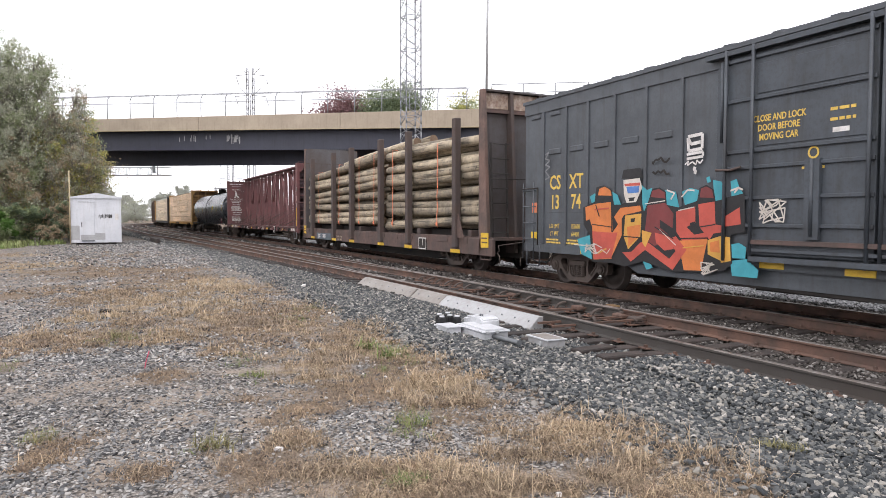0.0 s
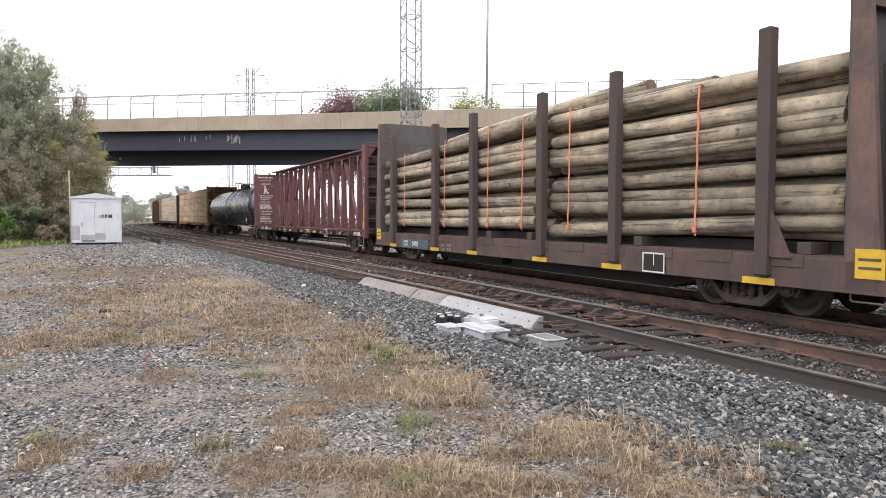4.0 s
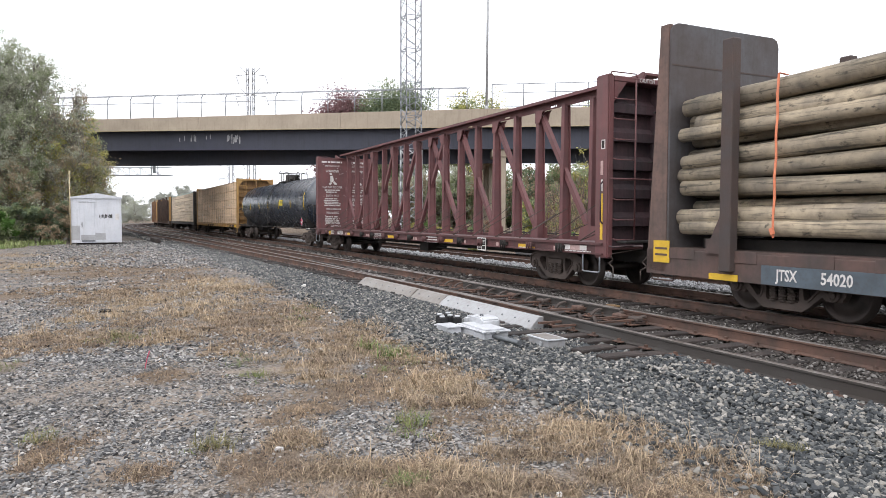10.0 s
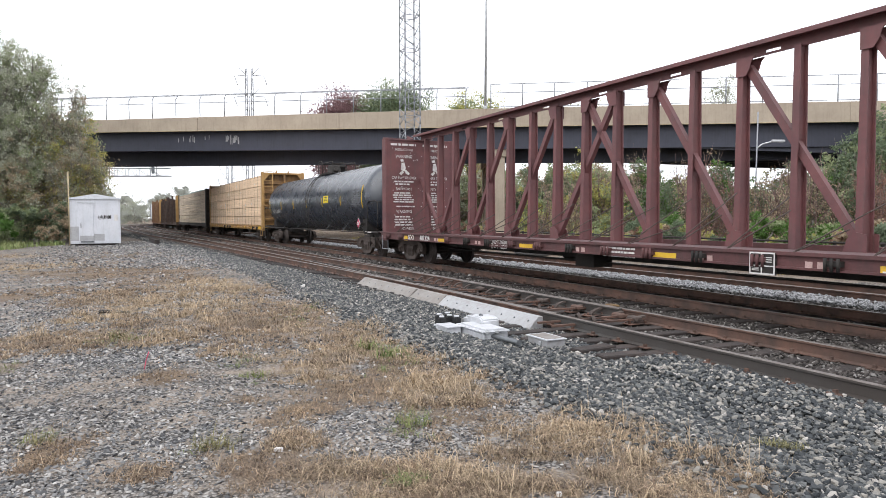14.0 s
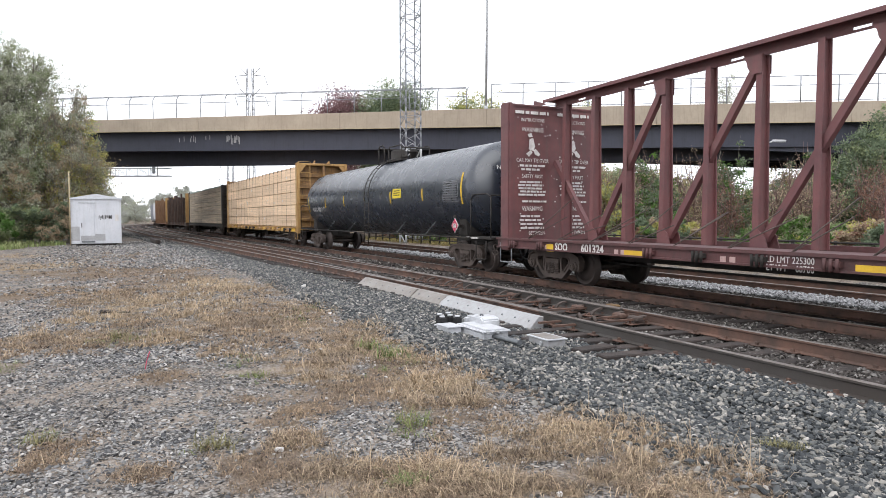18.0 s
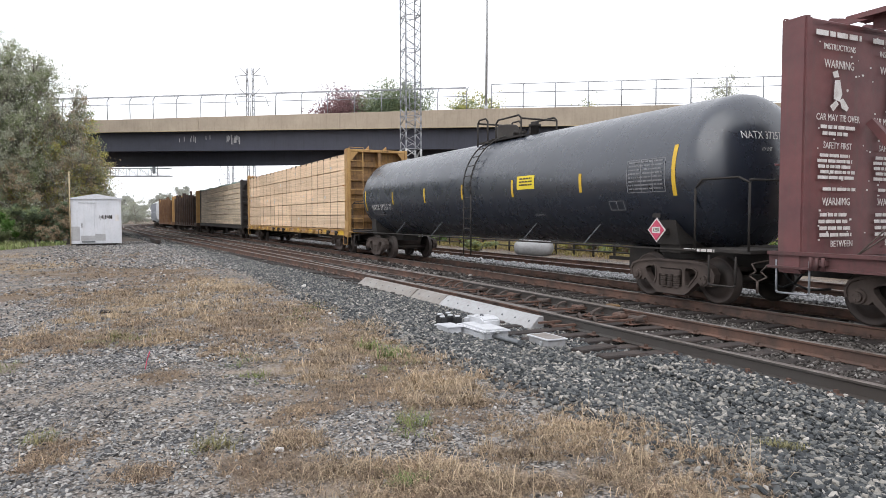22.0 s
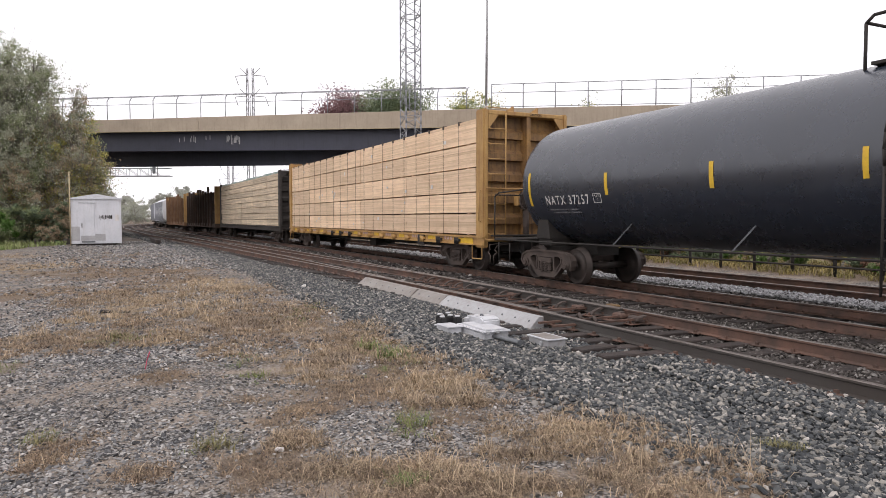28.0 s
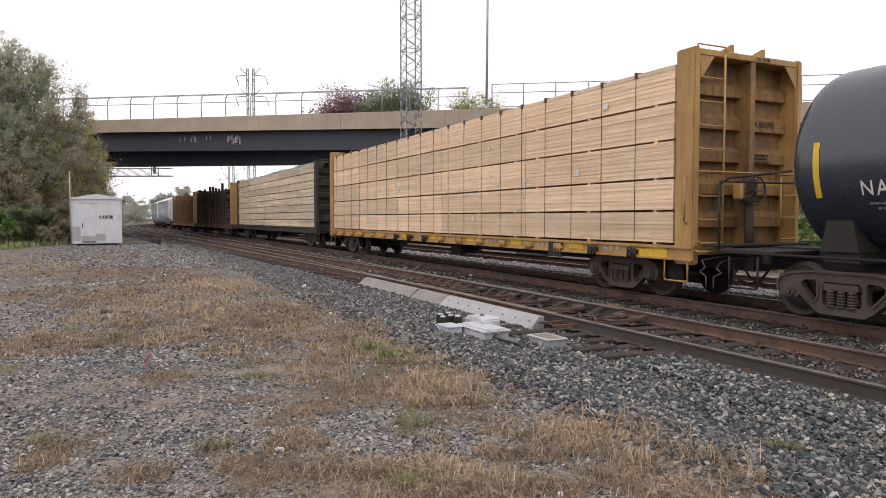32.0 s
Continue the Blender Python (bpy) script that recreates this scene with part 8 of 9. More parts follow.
part("lifting_eye", rods([(-0.24, 0.12, 0.15), (-0.22, 0.12, 0.2), (-0.17, 0.12, 0.2), (-0.15, 0.12, 0.15)], 0.014, 6), "galv_dark", sm)
for y in (-0.19, -0.02):
    part("hasp", soft(boxes((0.42, 0.58, y - 0.03, y + 0.03, -0.06, 0.008)), 0.008), "galv", sm)
jb = part("junction_box", dome(-0.50, -0.12, -0.52, -0.28, -0.2, -0.03, 0.012), "silver", sm)
part("lid", dome(-0.53, -0.09, -0.54, -0.26, -0.035, -0.01, 0.008), "silver", jb)
for x, y in ((-0.62, -0.38), (-0.7, -0.2), (-0.88, -0.3), (-0.98, -0.1), (-0.55, -0.14)):
    bm = dome(x - 0.06, x + 0.06, y - 0.06, y + 0.06, -0.2, 0.1, 0.02)
    part("cable_gland", bm, "black", sm, "black rubber cable gland")
    part("gland_base", soft(boxes((x - 0.075, x + 0.075, y - 0.075, y + 0.075, -0.2, -0.12)), 0.012), "silver", sm)
    part("gland_cap", rod(bmesh.new(), (x, y, 0.1), (x, y, 0.13), 0.045, 10), "silver", sm)
for y0 in (-0.2, 0.05):
    bm = rods([(-0.85, y0, 0.0), (-1.0, y0 - 0.05, -0.05), (-1.25, y0 - 0.1, -0.2)], 0.02, 6)
    part("cable", bm, "white", sm)
part("mounting_plate", soft(boxes((-0.75, 0.8, -0.5, 0.75, -0.225, -0.195)), 0.006), "galv_dark", sm)
bm = rod(bmesh.new(), (0.5, -0.05, -0.12), (1.15, 0.0, -0.12), 0.05, 12)
part("throw_sleeve", bm, "galv_dark", sm, "grey steel throw-rod sleeve")
for o in sm.children_recursive:
    o.data.transform(Matrix.Translation((0, 0, -0.075)) @ Matrix.Diagonal((1, 1, 0.72, 1)))
cbx = empty("connection_box", beside(-5.75, 5.32), label="low white-lidded steel connection box beside the rail", category="box")
part("body", dome(-0.34, 0.34, -0.2, 0.2, -0.22, -0.07, 0.01), "duct", cbx)
part("lid", dome(-0.37, 0.37, -0.23, 0.23, -0.07, -0.05, 0.006), "silver", cbx)
bm = boxes((-0.31, 0.31, -0.18, 0.18, -0.05, -0.046))
part("lid_panel", bm, "duct_dirty", cbx)
part("knob", rod(bmesh.new(), (0.12, -0.2, -0.14), (0.12, -0.24, -0.14), 0.04, 10), "galv", cbx)
for o in cbx.children_recursive:
    o.data.transform(Matrix.Translation((0, 0, -0.05)) @ Matrix.Diagonal((0.75, 0.75, 0.85, 1)))
# switch rods across the track
for i, s in enumerate((-4.6, -5.0, -3.4, -2.2, -1.0, 0.4)):
    rodm = empty("switch_rod", beside(s, 3.5), label="rusty switch rod across the track", category="rod", group="switch rods")
    bm = bmesh.new()
    beam(bm, (0, -1.2 if i < 2 else -0.7, -0.1), (0, 0.7, -0.1), 0.06, 0.03)
    part("bar", bm, "rail_side", rodm)
    for y in (-0.55, 0.5):
        bm = soft(boxes((-0.16, 0.1, y - 0.07, y + 0.07, -0.13, -0.05)), 0.02)
        part("clamp", bm, "bogie" if i % 2 else "rail_side", rodm)
    bm = rods([(0.0, -0.35, -0.1), (-0.12, -0.3, -0.02), (-0.3, -0.2, -0.08)], 0.03, 6)
    part("clip", bm, "bogie", rodm)
for s, o in ((-3.6, 2.35),):
    g = empty("rail_brace", beside(s, o), label="rusty yellowish rail brace beside the rail", category="rail brace", group="rail braces")
    part("block", soft(boxes((-0.14, 0.14, -0.08, 0.08, -0.18, -0.04)), 0.02), "brass_rust", g)
# bent spring braces on the ties inside the turnout
def spring_brace(m):
    g = empty("rail_brace", m, label="dark bent steel rail brace on a tie", category="rail brace", group="rail braces")
    strap = bmesh.new()
    pts = [(0, -0.05, -0.05), (0, -0.02, -0.055), (0, 0.08, -0.07), (0, 0.17, -0.11), (0, 0.22, -0.165)]
    for a, b in zip(pts, pts[1:]):
        beam(strap, a, b, 0.085, 0.028)
    part("strap", strap, "bogie", g)
    part("plate", soft(boxes((-0.1, 0.1, -0.08, 0.34, -0.18, -0.163)), 0.004), "rail_side", g)
    part("bolt", rod(bmesh.new(), (0, 0.27, -0.165), (0, 0.27, -0.12), 0.022, 6), "rail_side", g)
    part("bolt", rod(bmesh.new(), (0.06, 0.3, -0.165), (0.06, 0.3, -0.135), 0.016, 6), "rail_side", g)
    return g


first = None
for s in np.arange(-5.0, 4.4, 0.56):
    for o, turn in ((3.5 + GAUGE - 0.09 + float(branch(s)) * 0.5, 0), (3.5 - GAUGE + 0.12, 180)):
        m = beside(s, o) @ pose(0, 0, 0, 0, 0, turn)
        if first is None:
            first = spring_brace(m)
        else:
            copy_thing(first, m)
# point rails: machined tapering blades inside the stock rails
for off, nm in ((lambda s: 3.5 + GAUGE - 0.075, "point_blade"), (lambda s: 3.5 - GAUGE + 0.075 + float(branch(s)), "point_blade")):
    part(nm, rail_mesh(-4.4, 1.6, off), ["rail_dull", "rail_top"], track_1, "dark tapering switch point")
tie = empty("spare_tie", beside(36.5, 7.95, 0.1), label="old dark tie lying on the ground", category="railway tie")
part("timber", soft(boxes((-2.6, 2.6, -0.14, 0.14, -0.12, 0.12)), 0.02), "tie", tie)
for s, o, a, L in ((-6.4, 4.9, 8, 0.42), (-6.95, 4.85, -5, 0.42)):
    w = empty("tie_end", beside(s, o, 0.005) @ pose(0, 0, 0, 0, 0, a), label="weathered tie end standing out of the ballast", category="railway tie", group="tie ends")
    part("timber", soft(boxes((-0.12, 0.12, -L, 0.25, -0.3, -0.165)), 0.015), "tie", w)


# ---- ballast: single stones, joined
STONE_V = np.array([(0, 0, 1), (0.89, 0, 0.45), (0.28, 0.85, 0.45), (-0.72, 0.53, 0.45), (-0.72, -0.53, 0.45), (0.28, -0.85, 0.45),
                    (0.72, 0.53, -0.45), (-0.28, 0.85, -0.45), (-0.89, 0, -0.45), (-0.28, -0.85, -0.45), (0.72, -0.53, -0.45), (0, 0, -1)])
STONE_F = np.array([(0, 1, 2), (0, 2, 3), (0, 3, 4), (0, 4, 5), (0, 5, 1), (1, 6, 2), (2, 7, 3), (3, 8, 4), (4, 9, 5), (5, 10, 1),
                    (6, 7, 2), (7, 8, 3), (8, 9, 4), (9, 10, 5), (10, 6, 1), (11, 7, 6), (11, 8, 7), (11, 9, 8), (11, 10, 9), (11, 6, 10)])
rng = np.random.default_rng(11)


def stones(name, x, y, z, size, material, label, flat=0.65, parent=None):
    n = len(x)
    v = STONE_V[None] * rng.uniform(0.64, 1.28, (n, 12, 1)) + rng.uniform(-0.2, 0.2, (n, 12, 3))
    v = v * np.stack([rng.uniform(0.7, 1.4, n), rng.uniform(0.6, 1.1, n), rng.uniform(flat * 0.7, flat * 1.2, n)], 1)[:, None] * size[:, None, None]
    a = rng.uniform(0, 2 * np.pi, n)
    b = rng.uniform(-0.9, 0.9, n)
    cb, sb = np.cos(b)[:, None], np.sin(b)[:, None]
    v = np.stack([v[:, :, 0] * cb + v[:, :, 2] * sb, v[:, :, 1], -v[:, :, 0] * sb + v[:, :, 2] * cb], 2)
    ca, sa = np.cos(a)[:, None], np.sin(a)[:, None]
    v = np.stack([v[:, :, 0] * ca - v[:, :, 1] * sa, v[:, :, 0] * sa + v[:, :, 1] * ca, v[:, :, 2]], 2)
    v += np.stack([x, y, z], 1)[:, None]
    f = (STONE_F[None] + (np.arange(n) * 12)[:, None, None]).reshape(-1, 3)
    return tagged(sow(name, v.reshape(-1, 3), f, material, parent), label, "ballast", kind="stuff")


M["stone"] = shade("crushed grey ballast", (0.19, 0.195, 0.205), (0.10, 0.103, 0.11), 0.9, 0, 9, 60, 0.3, 0.25, (0.06, 0.058, 0.055), palette=[(0.0, (0.022, 0.026, 0.03)), (0.3, (0.046, 0.051, 0.056)), (0.55, (0.095, 0.101, 0.104)), (0.76, (0.17, 0.169, 0.16)), (0.92, (0.29, 0.27, 0.238)), (1.0, (0.46, 0.43, 0.4))])
M["stone_rust"] = shade("rust-stained ballast", (0.11, 0.095, 0.085), (0.05, 0.043, 0.039), 0.9, 0, 9, 60, 0.3, 0.3, (0.04, 0.032, 0.027), palette=[(0.0, (0.018, 0.016, 0.015)), (0.45, (0.055, 0.047, 0.042)), (0.75, (0.11, 0.098, 0.09)), (0.93, (0.2, 0.19, 0.18)), (1.0, (0.36, 0.34, 0.32))])
M["stone_new"] = shade("fresh pale ballast", (0.38, 0.38, 0.385), (0.24, 0.24, 0.245), 0.9, 0, 9, 60, 0.3, 0.1, island=0.4)


def strewn(s0, s1, o0, o1, per, n_max):
    n = min(n_max, int((s1 - s0) * (o1 - o0) * per))
    s, o = rng.uniform(s0, s1, n), rng.uniform(o0, o1, n)
    x, y, _ = on_line(s, o)
    return s, o, x, y


def ballast(name, s0, s1, o0, o1, per, size, material, lift, label, n_max=40000):
    s, o, x, y = strewn(s0, s1, o0, o1, per, n_max)
    z = ground_z(x, y, s, o) + lift + rng.uniform(-0.012, 0.012, len(x))
    stones(name, x, y, z, rng.uniform(size * 0.55, size * 1.3, len(x)), material, label)


SH = "loose blue-grey crushed stone beside the rails"
s, o, x, y = strewn(-14, 2, 4.5, 7.5, 1500, 72000)
keep = rng.uniform(0, 1, len(x)) < np.clip((7.5 - o) / 0.7, 0.12, 1) * np.where(o < 4.85, 0.6, 1)
s, o, x, y = s[keep], o[keep], x[keep], y[keep]
stones("ballast_shoulder", x, y, ground_z(x, y, s, o) + rng.uniform(0.0, 0.03, len(x)), 0.011 + 0.027 * rng.uniform(0, 1, len(x)) ** 1.4, "stone", SH)
s, o, x, y = strewn(2, 22, 4.6, 8.0, 420, 30000)
keep = o < bed_edge(s) + rng.uniform(-0.1, 0.35, len(s))
s, o, x, y = s[keep], o[keep], x[keep], y[keep]
stones("ballast_shoulder", x, y, ground_z(x, y, s, o) + 0.01, rng.uniform(0.016, 0.038, len(x)), "stone", SH)
s, o, x, y = strewn(22, 75, 4.8, 10.5, 70, 20000)
keep = o < bed_edge(s) + rng.uniform(-0.2, 0.35, len(s))
s, o, x, y = s[keep], o[keep], x[keep], y[keep]
stones("ballast_shoulder", x, y, ground_z(x, y, s, o) + 0.01, rng.uniform(0.035, 0.075, len(x)), "stone", SH)
ballast("ballast_shoulder", -14, -7.2, 4.3, 5.2, 900, 0.03, "stone", 0.055, SH)
RB = "rust-stained stone between the ties"
ballast("ballast", -16, -7, -0.7, 4.4, 560, 0.026, "stone_rust", 0.03, RB)
ballast("ballast", -7, 4, -0.7, 4.4, 520, 0.026, "stone_rust", 0.008, RB)
ballast("ballast", 4, 40, -0.7, 4.4, 60, 0.06, "stone_rust", 0.03, RB)
ballast("ballast", 40, 120, -1.5, 6.5, 9, 0.12, "stone_rust", 0.0, RB)
ballast("ballast", -14, 8, -2.3, -0.95, 260, 0.03, "stone_rust", 0.06, RB)
ballast("ballast_strip", -14, 8, -3.4, -2.2, 260, 0.034, "stone_new", 0.1, "fresh pale stone between two tracks")
ballast("ballast", 8, 60, -2.3, -0.95, 50, 0.06, "stone_rust", 0.05, RB)
ballast("ballast_strip", 8, 60, -3.4, -2.2, 50, 0.07, "stone_new", 0.08, "fresh pale stone between two tracks")


M["straw"] = shade("dry straw", (0.34, 0.25, 0.165), (0.2, 0.15, 0.11), 0.8, 0, 1.2, 8, 0, 0, island=0.6, gloss=0.3)
M["straw_pale"] = shade("pale bleached straw", (0.47, 0.365, 0.245), (0.31, 0.24, 0.165), 0.8, 0, 1.2, 8, 0, 0, island=0.4, gloss=0.3)
M["straw_brown"] = shade("brown dead grass", (0.17, 0.12, 0.085), (0.11, 0.08, 0.058), 0.85, 0, 1.2, 8, 0, 0, island=0.5, gloss=0.3)
M["weed"] = shade("green weed", (0.12, 0.17, 0.05), (0.17, 0.19, 0.07), 0.7, 0, 1.2, 8, 0, 0, island=0.4, gloss=0.3)
M["weed_dry"] = shade("half-dry weed", (0.24, 0.215, 0.1), (0.16, 0.15, 0.075), 0.75, 0, 1.2, 8, 0, 0, island=0.4, gloss=0.3)
M["lush"] = shade("rough green grass", (0.17, 0.23, 0.075), (0.25, 0.26, 0.12), 0.7, 0, 0.8, 8, 0, 0, island=0.4, gloss=0.3)
M["pebble"] = shade("mixed gravel", (0.22, 0.215, 0.21), (0.13, 0.127, 0.125), 0.9, 0, 9, 60, 0.3, 0.2, (0.1, 0.085, 0.07), palette=[(0.0, (0.03, 0.03, 0.033)), (0.3, (0.1, 0.102, 0.107)), (0.6, (0.22, 0.217, 0.215)), (0.88, (0.36, 0.345, 0.325)), (1.0, (0.5, 0.48, 0.46))])
# ---- loose stones on the lot
def lot_points(n, x0, x1, y0, y1):
    x, y = rng.uniform(x0, x1, n), y0 + (y1 - y0) * rng.uniform(0, 1, n) ** 1.5
    s, o = off_line(x, y)
    k = o > bed_edge(s) - 0.4
    x, y, s, o = x[k], y[k], s[k], o[k]
    k = rng.uniform(0, 1, len(x)) > straw_at(x, y, s, o) * 0.85
    x, y, s, o = x[k], y[k], s[k], o[k]
    return x, y, s, o


LS = "small grey and white gravel scattered over the lot"
for n, x0, x1, y0, y1, a, b in ((58000, -4.8, 2.6, 3.7, 8, 0.006, 0.024), (42000, -9, 0, 8, 15, 0.010, 0.032), (22000, -20, -3, 15, 34, 0.016, 0.05)):
    x, y, s, o = lot_points(n, x0, x1, y0, y1)
    k = wobble(x, y, 1.7, 9.2) + rng.uniform(-0.35, 0.35, len(x)) > -0.2
    x, y, s, o = x[k], y[k], s[k], o[k]
    size = a + (b - a) * rng.uniform(0, 1, len(x)) ** 2.2
    stones("gravel", x, y, ground_z(x, y, s, o) + size * 0.2, size, "pebble", LS, 0.42)

r7 = np.random.default_rng(77)
x, y = r7.uniform(-24, -7, 17000), r7.uniform(23, 50, 17000)
s, o = off_line(x, y)
k = (o > bed_edge(s) - 0.3) & (o < bed_edge(s) + 4.5 + 2.5 * r7.uniform(-1, 1, len(x)))
x, y, s, o = x[k], y[k], s[k], o[k]
stones("gravel", x, y, ground_z(x, y, s, o) + 0.01, r7.uniform(0.025, 0.055, len(x)), "pebble", "grey crushed stone spread beside the hut")


# ---- dry grass
def blades(name, x, y, z, length, lean, width, material, label, seed, parts=2):
    """Thin bent blades: each a strip of two tapering pieces."""
    r = np.random.default_rng(seed)
    n = len(x)
    a = r.uniform(0, 2 * np.pi, n)
    k = np.clip(r.normal(lean, 0.25, n), 0.05, 1.25)
    d = np.stack([np.cos(a), np.sin(a)], 1)
    side = np.stack([-np.sin(a), np.cos(a)], 1) * (width * r.uniform(0.6, 1.4, n))[:, None]
    L = length * r.uniform(0.45, 1.25, n)
    b = np.stack([x, y, z], 1)
    m1 = b + np.concatenate([d * (L * np.sin(k * 0.6) * 0.55)[:, None], (L * np.cos(k * 0.6) * 0.55)[:, None]], 1)
    tip = m1 + np.concatenate([d * (L * np.sin(np.minimum(k * 1.5, 1.7)) * 0.5)[:, None], (L * np.cos(np.minimum(k * 1.5, 1.7)) * 0.5)[:, None]], 1)
    z0 = np.zeros((n, 1))
    s3 = np.concatenate([side, z0], 1)
    v = np.stack([b - s3, b + s3, m1 + s3 * 0.7, m1 - s3 * 0.7, tip + s3 * 0.15, tip - s3 * 0.15], 1).reshape(-1, 3)
    base = (np.arange(n) * 6)[:, None]
    f = np.concatenate([base + np.array([0, 1, 2, 3]), base + np.array([3, 2, 4, 5])], 0)
    return tagged(sow(name, v, f, material), label, "grass", kind="stuff")


def grow(n, x0, x1, y0, y1, tall, least, bunch, seed, width, name="dry_grass", material="straw", lean=0.75, power=1.4, tone=0):
    """Tufts where the ground carries straw."""
    r = np.random.default_rng(seed)
    x, y = r.uniform(x0, x1, n), y0 + (y1 - y0) * r.uniform(0, 1, n) ** power
    s, o = off_line(x, y)
    w = growth(x, y, s, o)[tone] * (o > bed_edge(s) - 0.3)
    k = w > least + r.uniform(0, 0.85, n)
    x, y, w = x[k], y[k], w[k]
    x, y, w = np.repeat(x, bunch), np.repeat(y, bunch), np.repeat(w, bunch)
    x, y = x + r.normal(0, 0.045, len(x)), y + r.normal(0, 0.045, len(x))
    z = ground_z(x, y) - 0.005
    return blades(name, x, y, z, tall * (0.35 + 0.65 * w), lean, width, material, "tufts of dry straw-coloured grass", seed)


grow(4200, -1.4, 2.4, 3.6, 6.4, 0.10, 0.06, 10, 1, 0.0024, lean=1.5)
grow(1900, -1.4, 2.4, 3.6, 6.4, 0.16, 0.1, 7, 2, 0.0026, material="straw_pale", lean=1.3)
grow(2600, -1.4, 2.4, 3.6, 6.6, 0.13, 0.1, 9, 30, 0.0024, material="straw_brown", lean=1.4)
grow(420, -1.0, 2.4, 3.6, 6.6, 0.27, 0.3, 5, 31, 0.0022, material="straw_pale", lean=0.8)
grow(5200, -4.6, 3.2, 3.6, 8.2, 0.09, 0.1, 11, 32, 0.0024, lean=1.55, tone=1)
grow(3600, -4.6, 3.2, 3.6, 8.2, 0.08, 0.1, 11, 33, 0.0026, material="straw_brown", lean=1.5, tone=1)
grow(420, -4.6, 3.2, 3.6, 8.2, 0.17, 0.35, 7, 34, 0.0022, material="straw_pale", lean=1.1, tone=1)
grow(4200, -7.5, 0.6, 6.0, 17, 0.14, 0.06, 10, 3, 0.004, lean=1.4)
grow(2800, -7.5, 0.6, 6.0, 19, 0.22, 0.08, 8, 4, 0.004, material="straw_pale", lean=1.0)
grow(6500, -9, 0.4, 8, 17, 0.10, 0.08, 10, 8, 0.0042, lean=1.5, tone=1)
grow(3600, -9, 0.4, 8, 17, 0.08, 0.12, 9, 11, 0.0045, material="straw_brown", lean=1.45, tone=1)
grow(1400, -9, 0.4, 8, 17, 0.18, 0.2, 7, 14, 0.0036, material="straw_pale", lean=1.1, tone=1)
grow(4200, -24, -3, 15, 34, 0.11, 0.12, 8, 5, 0.008, lean=1.4, tone=1)
grow(2200, -24, -3, 15, 34, 0.10, 0.12, 8, 13, 0.008, material="straw_brown", lean=1.4, tone=1)
grow(2400, -22, -3, 11, 34, 0.19, 0.12, 9, 15, 0.007, material="straw_pale", lean=1.0)
grow(2600, -5.2, 0.6, 3.8, 14, 0.12, 0.15, 9, 10, 0.0028, material="weed", lean=1.1, tone=2)
grow(1200, -5.2, 0.6, 3.8, 14, 0.13, 0.15, 9, 12, 0.0028, lean=1.2, tone=2)
r6 = np.random.default_rng(6)
x6, y6 = r6.uniform(-36, -23.6, 9000), r6.uniform(34.5, 45, 9000)
k6 = wobble(x6, y6, 1.6, 4.4) + (-x6 - 25) * 0.12 > -0.05
x6, y6 = x6[k6], y6[k6]
blades("green_grass", x6, y6, ground_z(x6, y6), 0.34, 0.6, 0.022, "lush", "rough green grass in front of the trees", 21)
# grass beyond the far track
r9 = np.random.default_rng(19)
s9, o9 = r9.uniform(-10, 40, 5200), r9.uniform(-13, -7.3, 5200)
x9, y9, _ = on_line(s9, o9)
x9, y9 = np.repeat(x9, 6) + r9.normal(0, 0.08, 31200), np.repeat(y9, 6) + r9.normal(0, 0.08, 31200)
blades("verge_grass", x9, y9, ground_z(x9, y9), 0.22, 0.8, 0.012, "verge", "yellowed rough grass and litter beyond the far track", 20)
M_GREEN = ((-0.23, 4.26, 80, 0.13), (-1.71, 5.04, 110, 0.16), (-3.11, 5.2, 60, 0.12), (-0.2, 5.5, 50, 0.2), (-4.6, 9.6, 80, 0.14), (-0.68, 8.3, 80, 0.22), (-1.0, 8.9, 60, 0.2), (-2.0, 7.3, 60, 0.1), (2.7, 5.2, 90, 0.08), (2.55, 5.18, 80, 0.07))
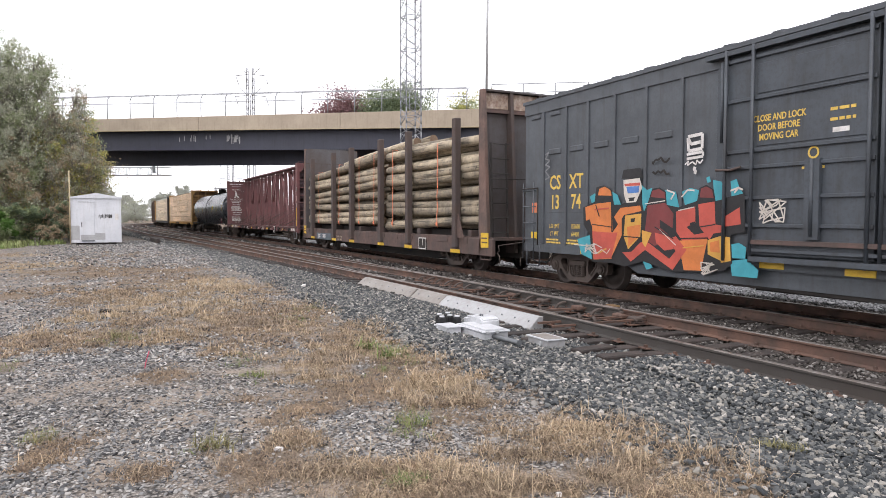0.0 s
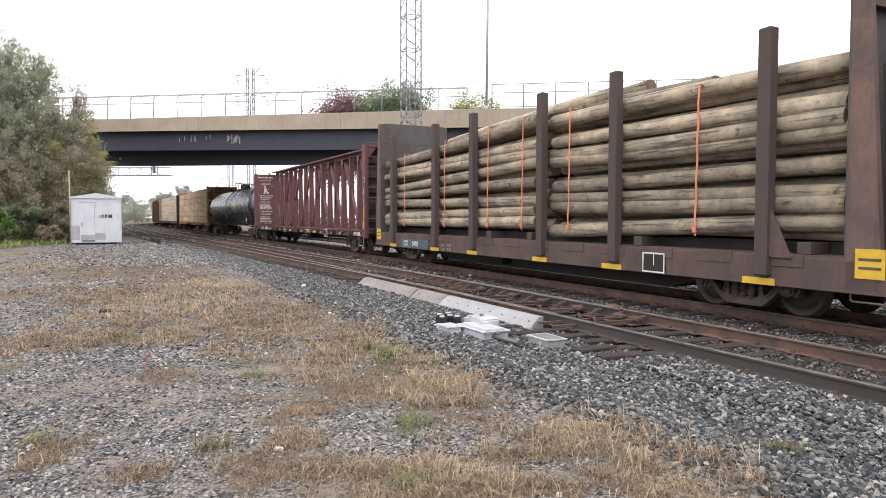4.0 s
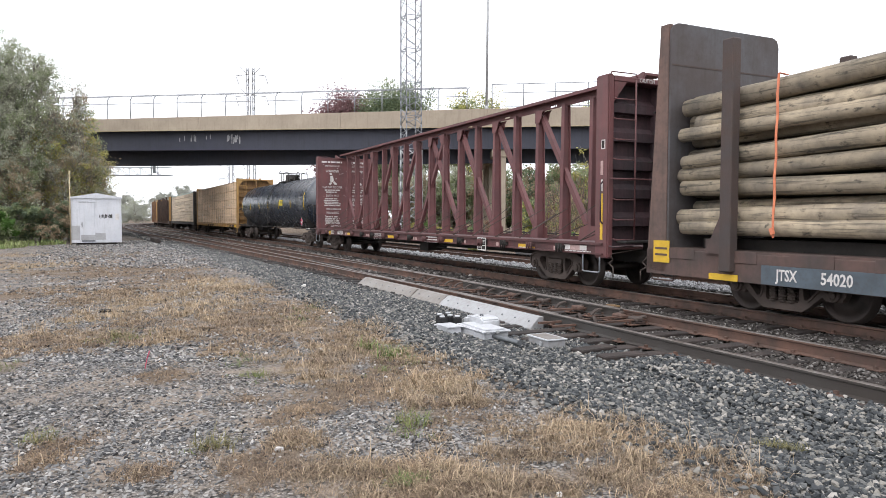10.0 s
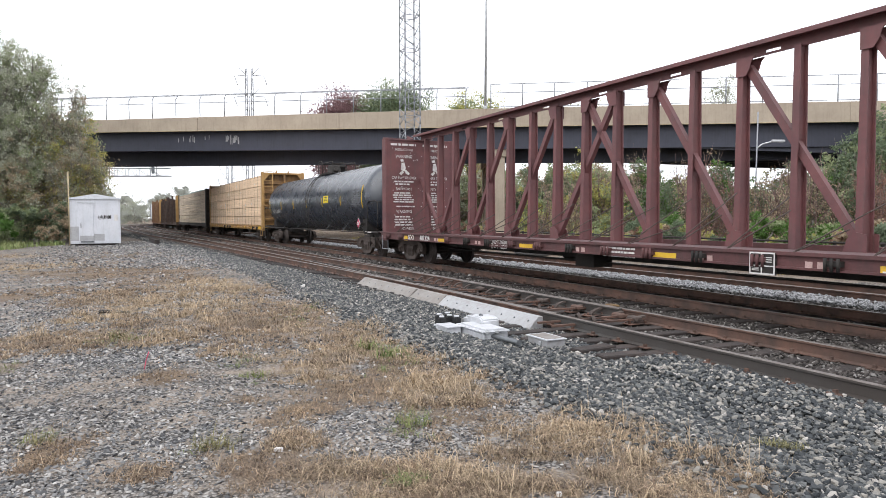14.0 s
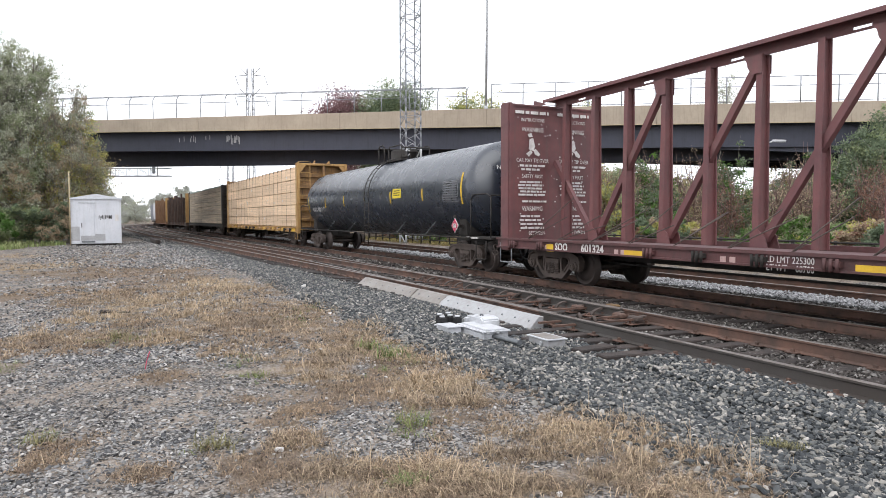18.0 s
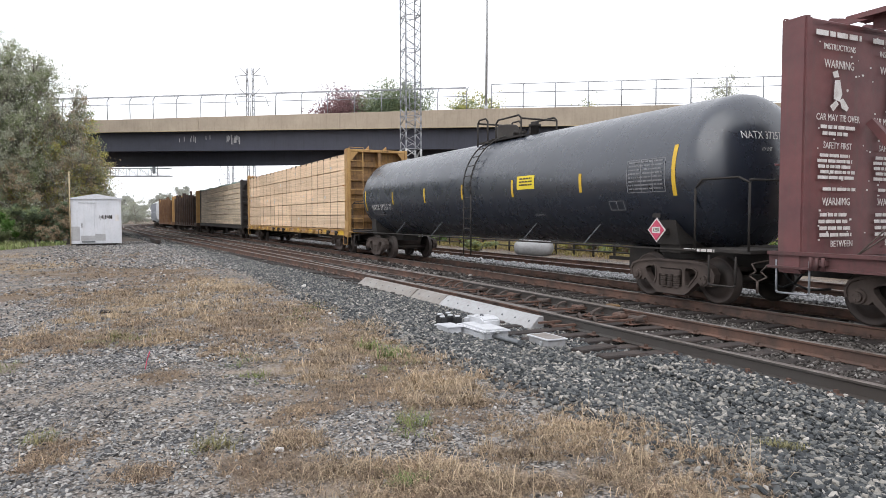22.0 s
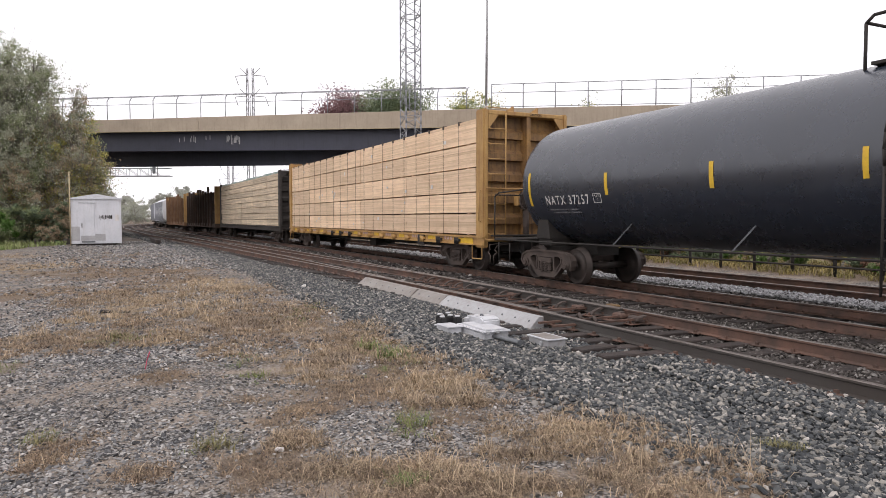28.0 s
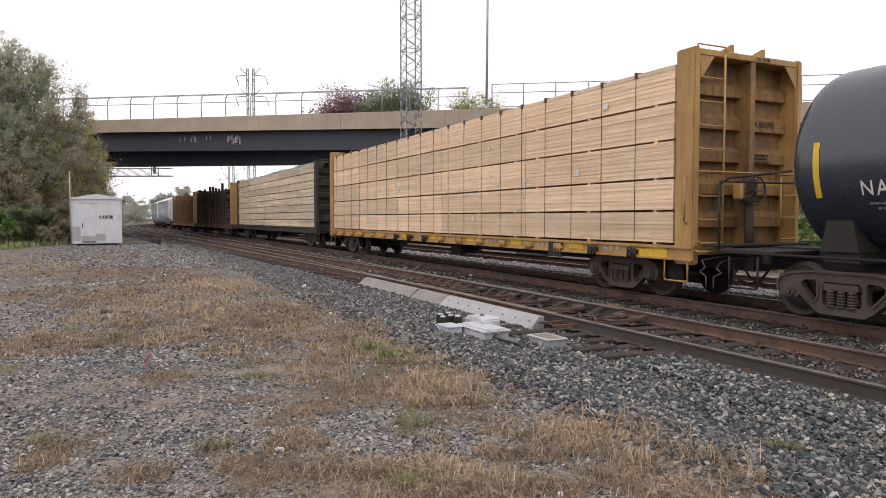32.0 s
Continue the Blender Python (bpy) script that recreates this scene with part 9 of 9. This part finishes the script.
for i, (x, y, n, L) in enumerate(M_GREEN):
    rr = np.random.default_rng(50 + i)
    px, py = x + rr.normal(0, 0.07, n), y + rr.normal(0, 0.05, n)
    blades("weed_tuft", px, py, ground_z(px, py) + (0.05 if x > 2 else 0), L, 1.0, 0.003 if y < 8 else 0.005, "weed_dry" if i in (1, 2, 4, 8, 9) else "weed", "small half-dry weed tuft" if i in (1, 2, 4, 8, 9) else "small green weed tuft", 60 + i)
# tall dry stalks at the edge of the ballast
for i, (x, y, h, n) in enumerate(((0.15, 6.55, 0.34, 26), (1.95, 4.55, 0.30, 34), (2.25, 4.7, 0.24, 26), (-2.6, 11.0, 0.42, 24), (-1.35, 8.4, 0.34, 24), (1.45, 4.35, 0.26, 26), (-3.5, 13.8, 0.4, 30))):
    rr = np.random.default_rng(90 + i)
    n = n // 2
    px, py = x + rr.normal(0, 0.14, n), y + rr.normal(0, 0.14, n)
    blades("dry_stalks", px, py, ground_z(px, py), h * 1.0, 0.8, 0.0017, "straw_pale", "upright dry weed stalks", 95 + i)
for i, (x, y, sz) in enumerate(((0.71, 4.08, 0.024), (-1.2, 4.95, 0.03), (-0.55, 8.5, 0.035), (-3.6, 17.5, 0.07), (-2.0, 12.0, 0.045))):
    st = stones("white_stone", np.array([x]), np.array([y]), ground_z(np.array([x]), np.array([y])) + sz * 0.4, np.array([sz]), "white", "pale stone lying on the gravel")
    st["kind"], st["category"] = "", "stone"
bit = empty("red_wire", pose(-3.35, 7.6, -0.08), label="bent red wire stub sticking up from the gravel", category="wire")
part("wire", rods([(0, 0, 0), (0.02, 0, 0.1), (0.05, 0.01, 0.2)], 0.006, 6), "hazard_red", bit)
clod = empty("dark_scrap", pose(-6.1, 12.3, -0.1), label="small dark scrap lying on the gravel", category="scrap")
part("lump", soft(boxes((-0.12, 0.1, -0.05, 0.06, 0.0, 0.06)), 0.025), "black", clod)
part("lump", soft(boxes((0.2, 0.42, -0.03, 0.04, 0.0, 0.03)), 0.012), "black", clod)


# ---- motion of the train
def motions():
    for car, d, reach in TRAIN:
        rows = [(t, car_pose(d, reach, t)) for t in range(0, 33)]
        walk(car, rows)
    for wheelset, x in SPIN:
        rows = []
        for i in range(0, 129):
            t = i * 0.25
            rows.append((t, pose(x, 0, WHEEL, 0, math.degrees((run(t) - run(0)) / WHEEL), 0)))
        walk(wheelset, rows)


motions()
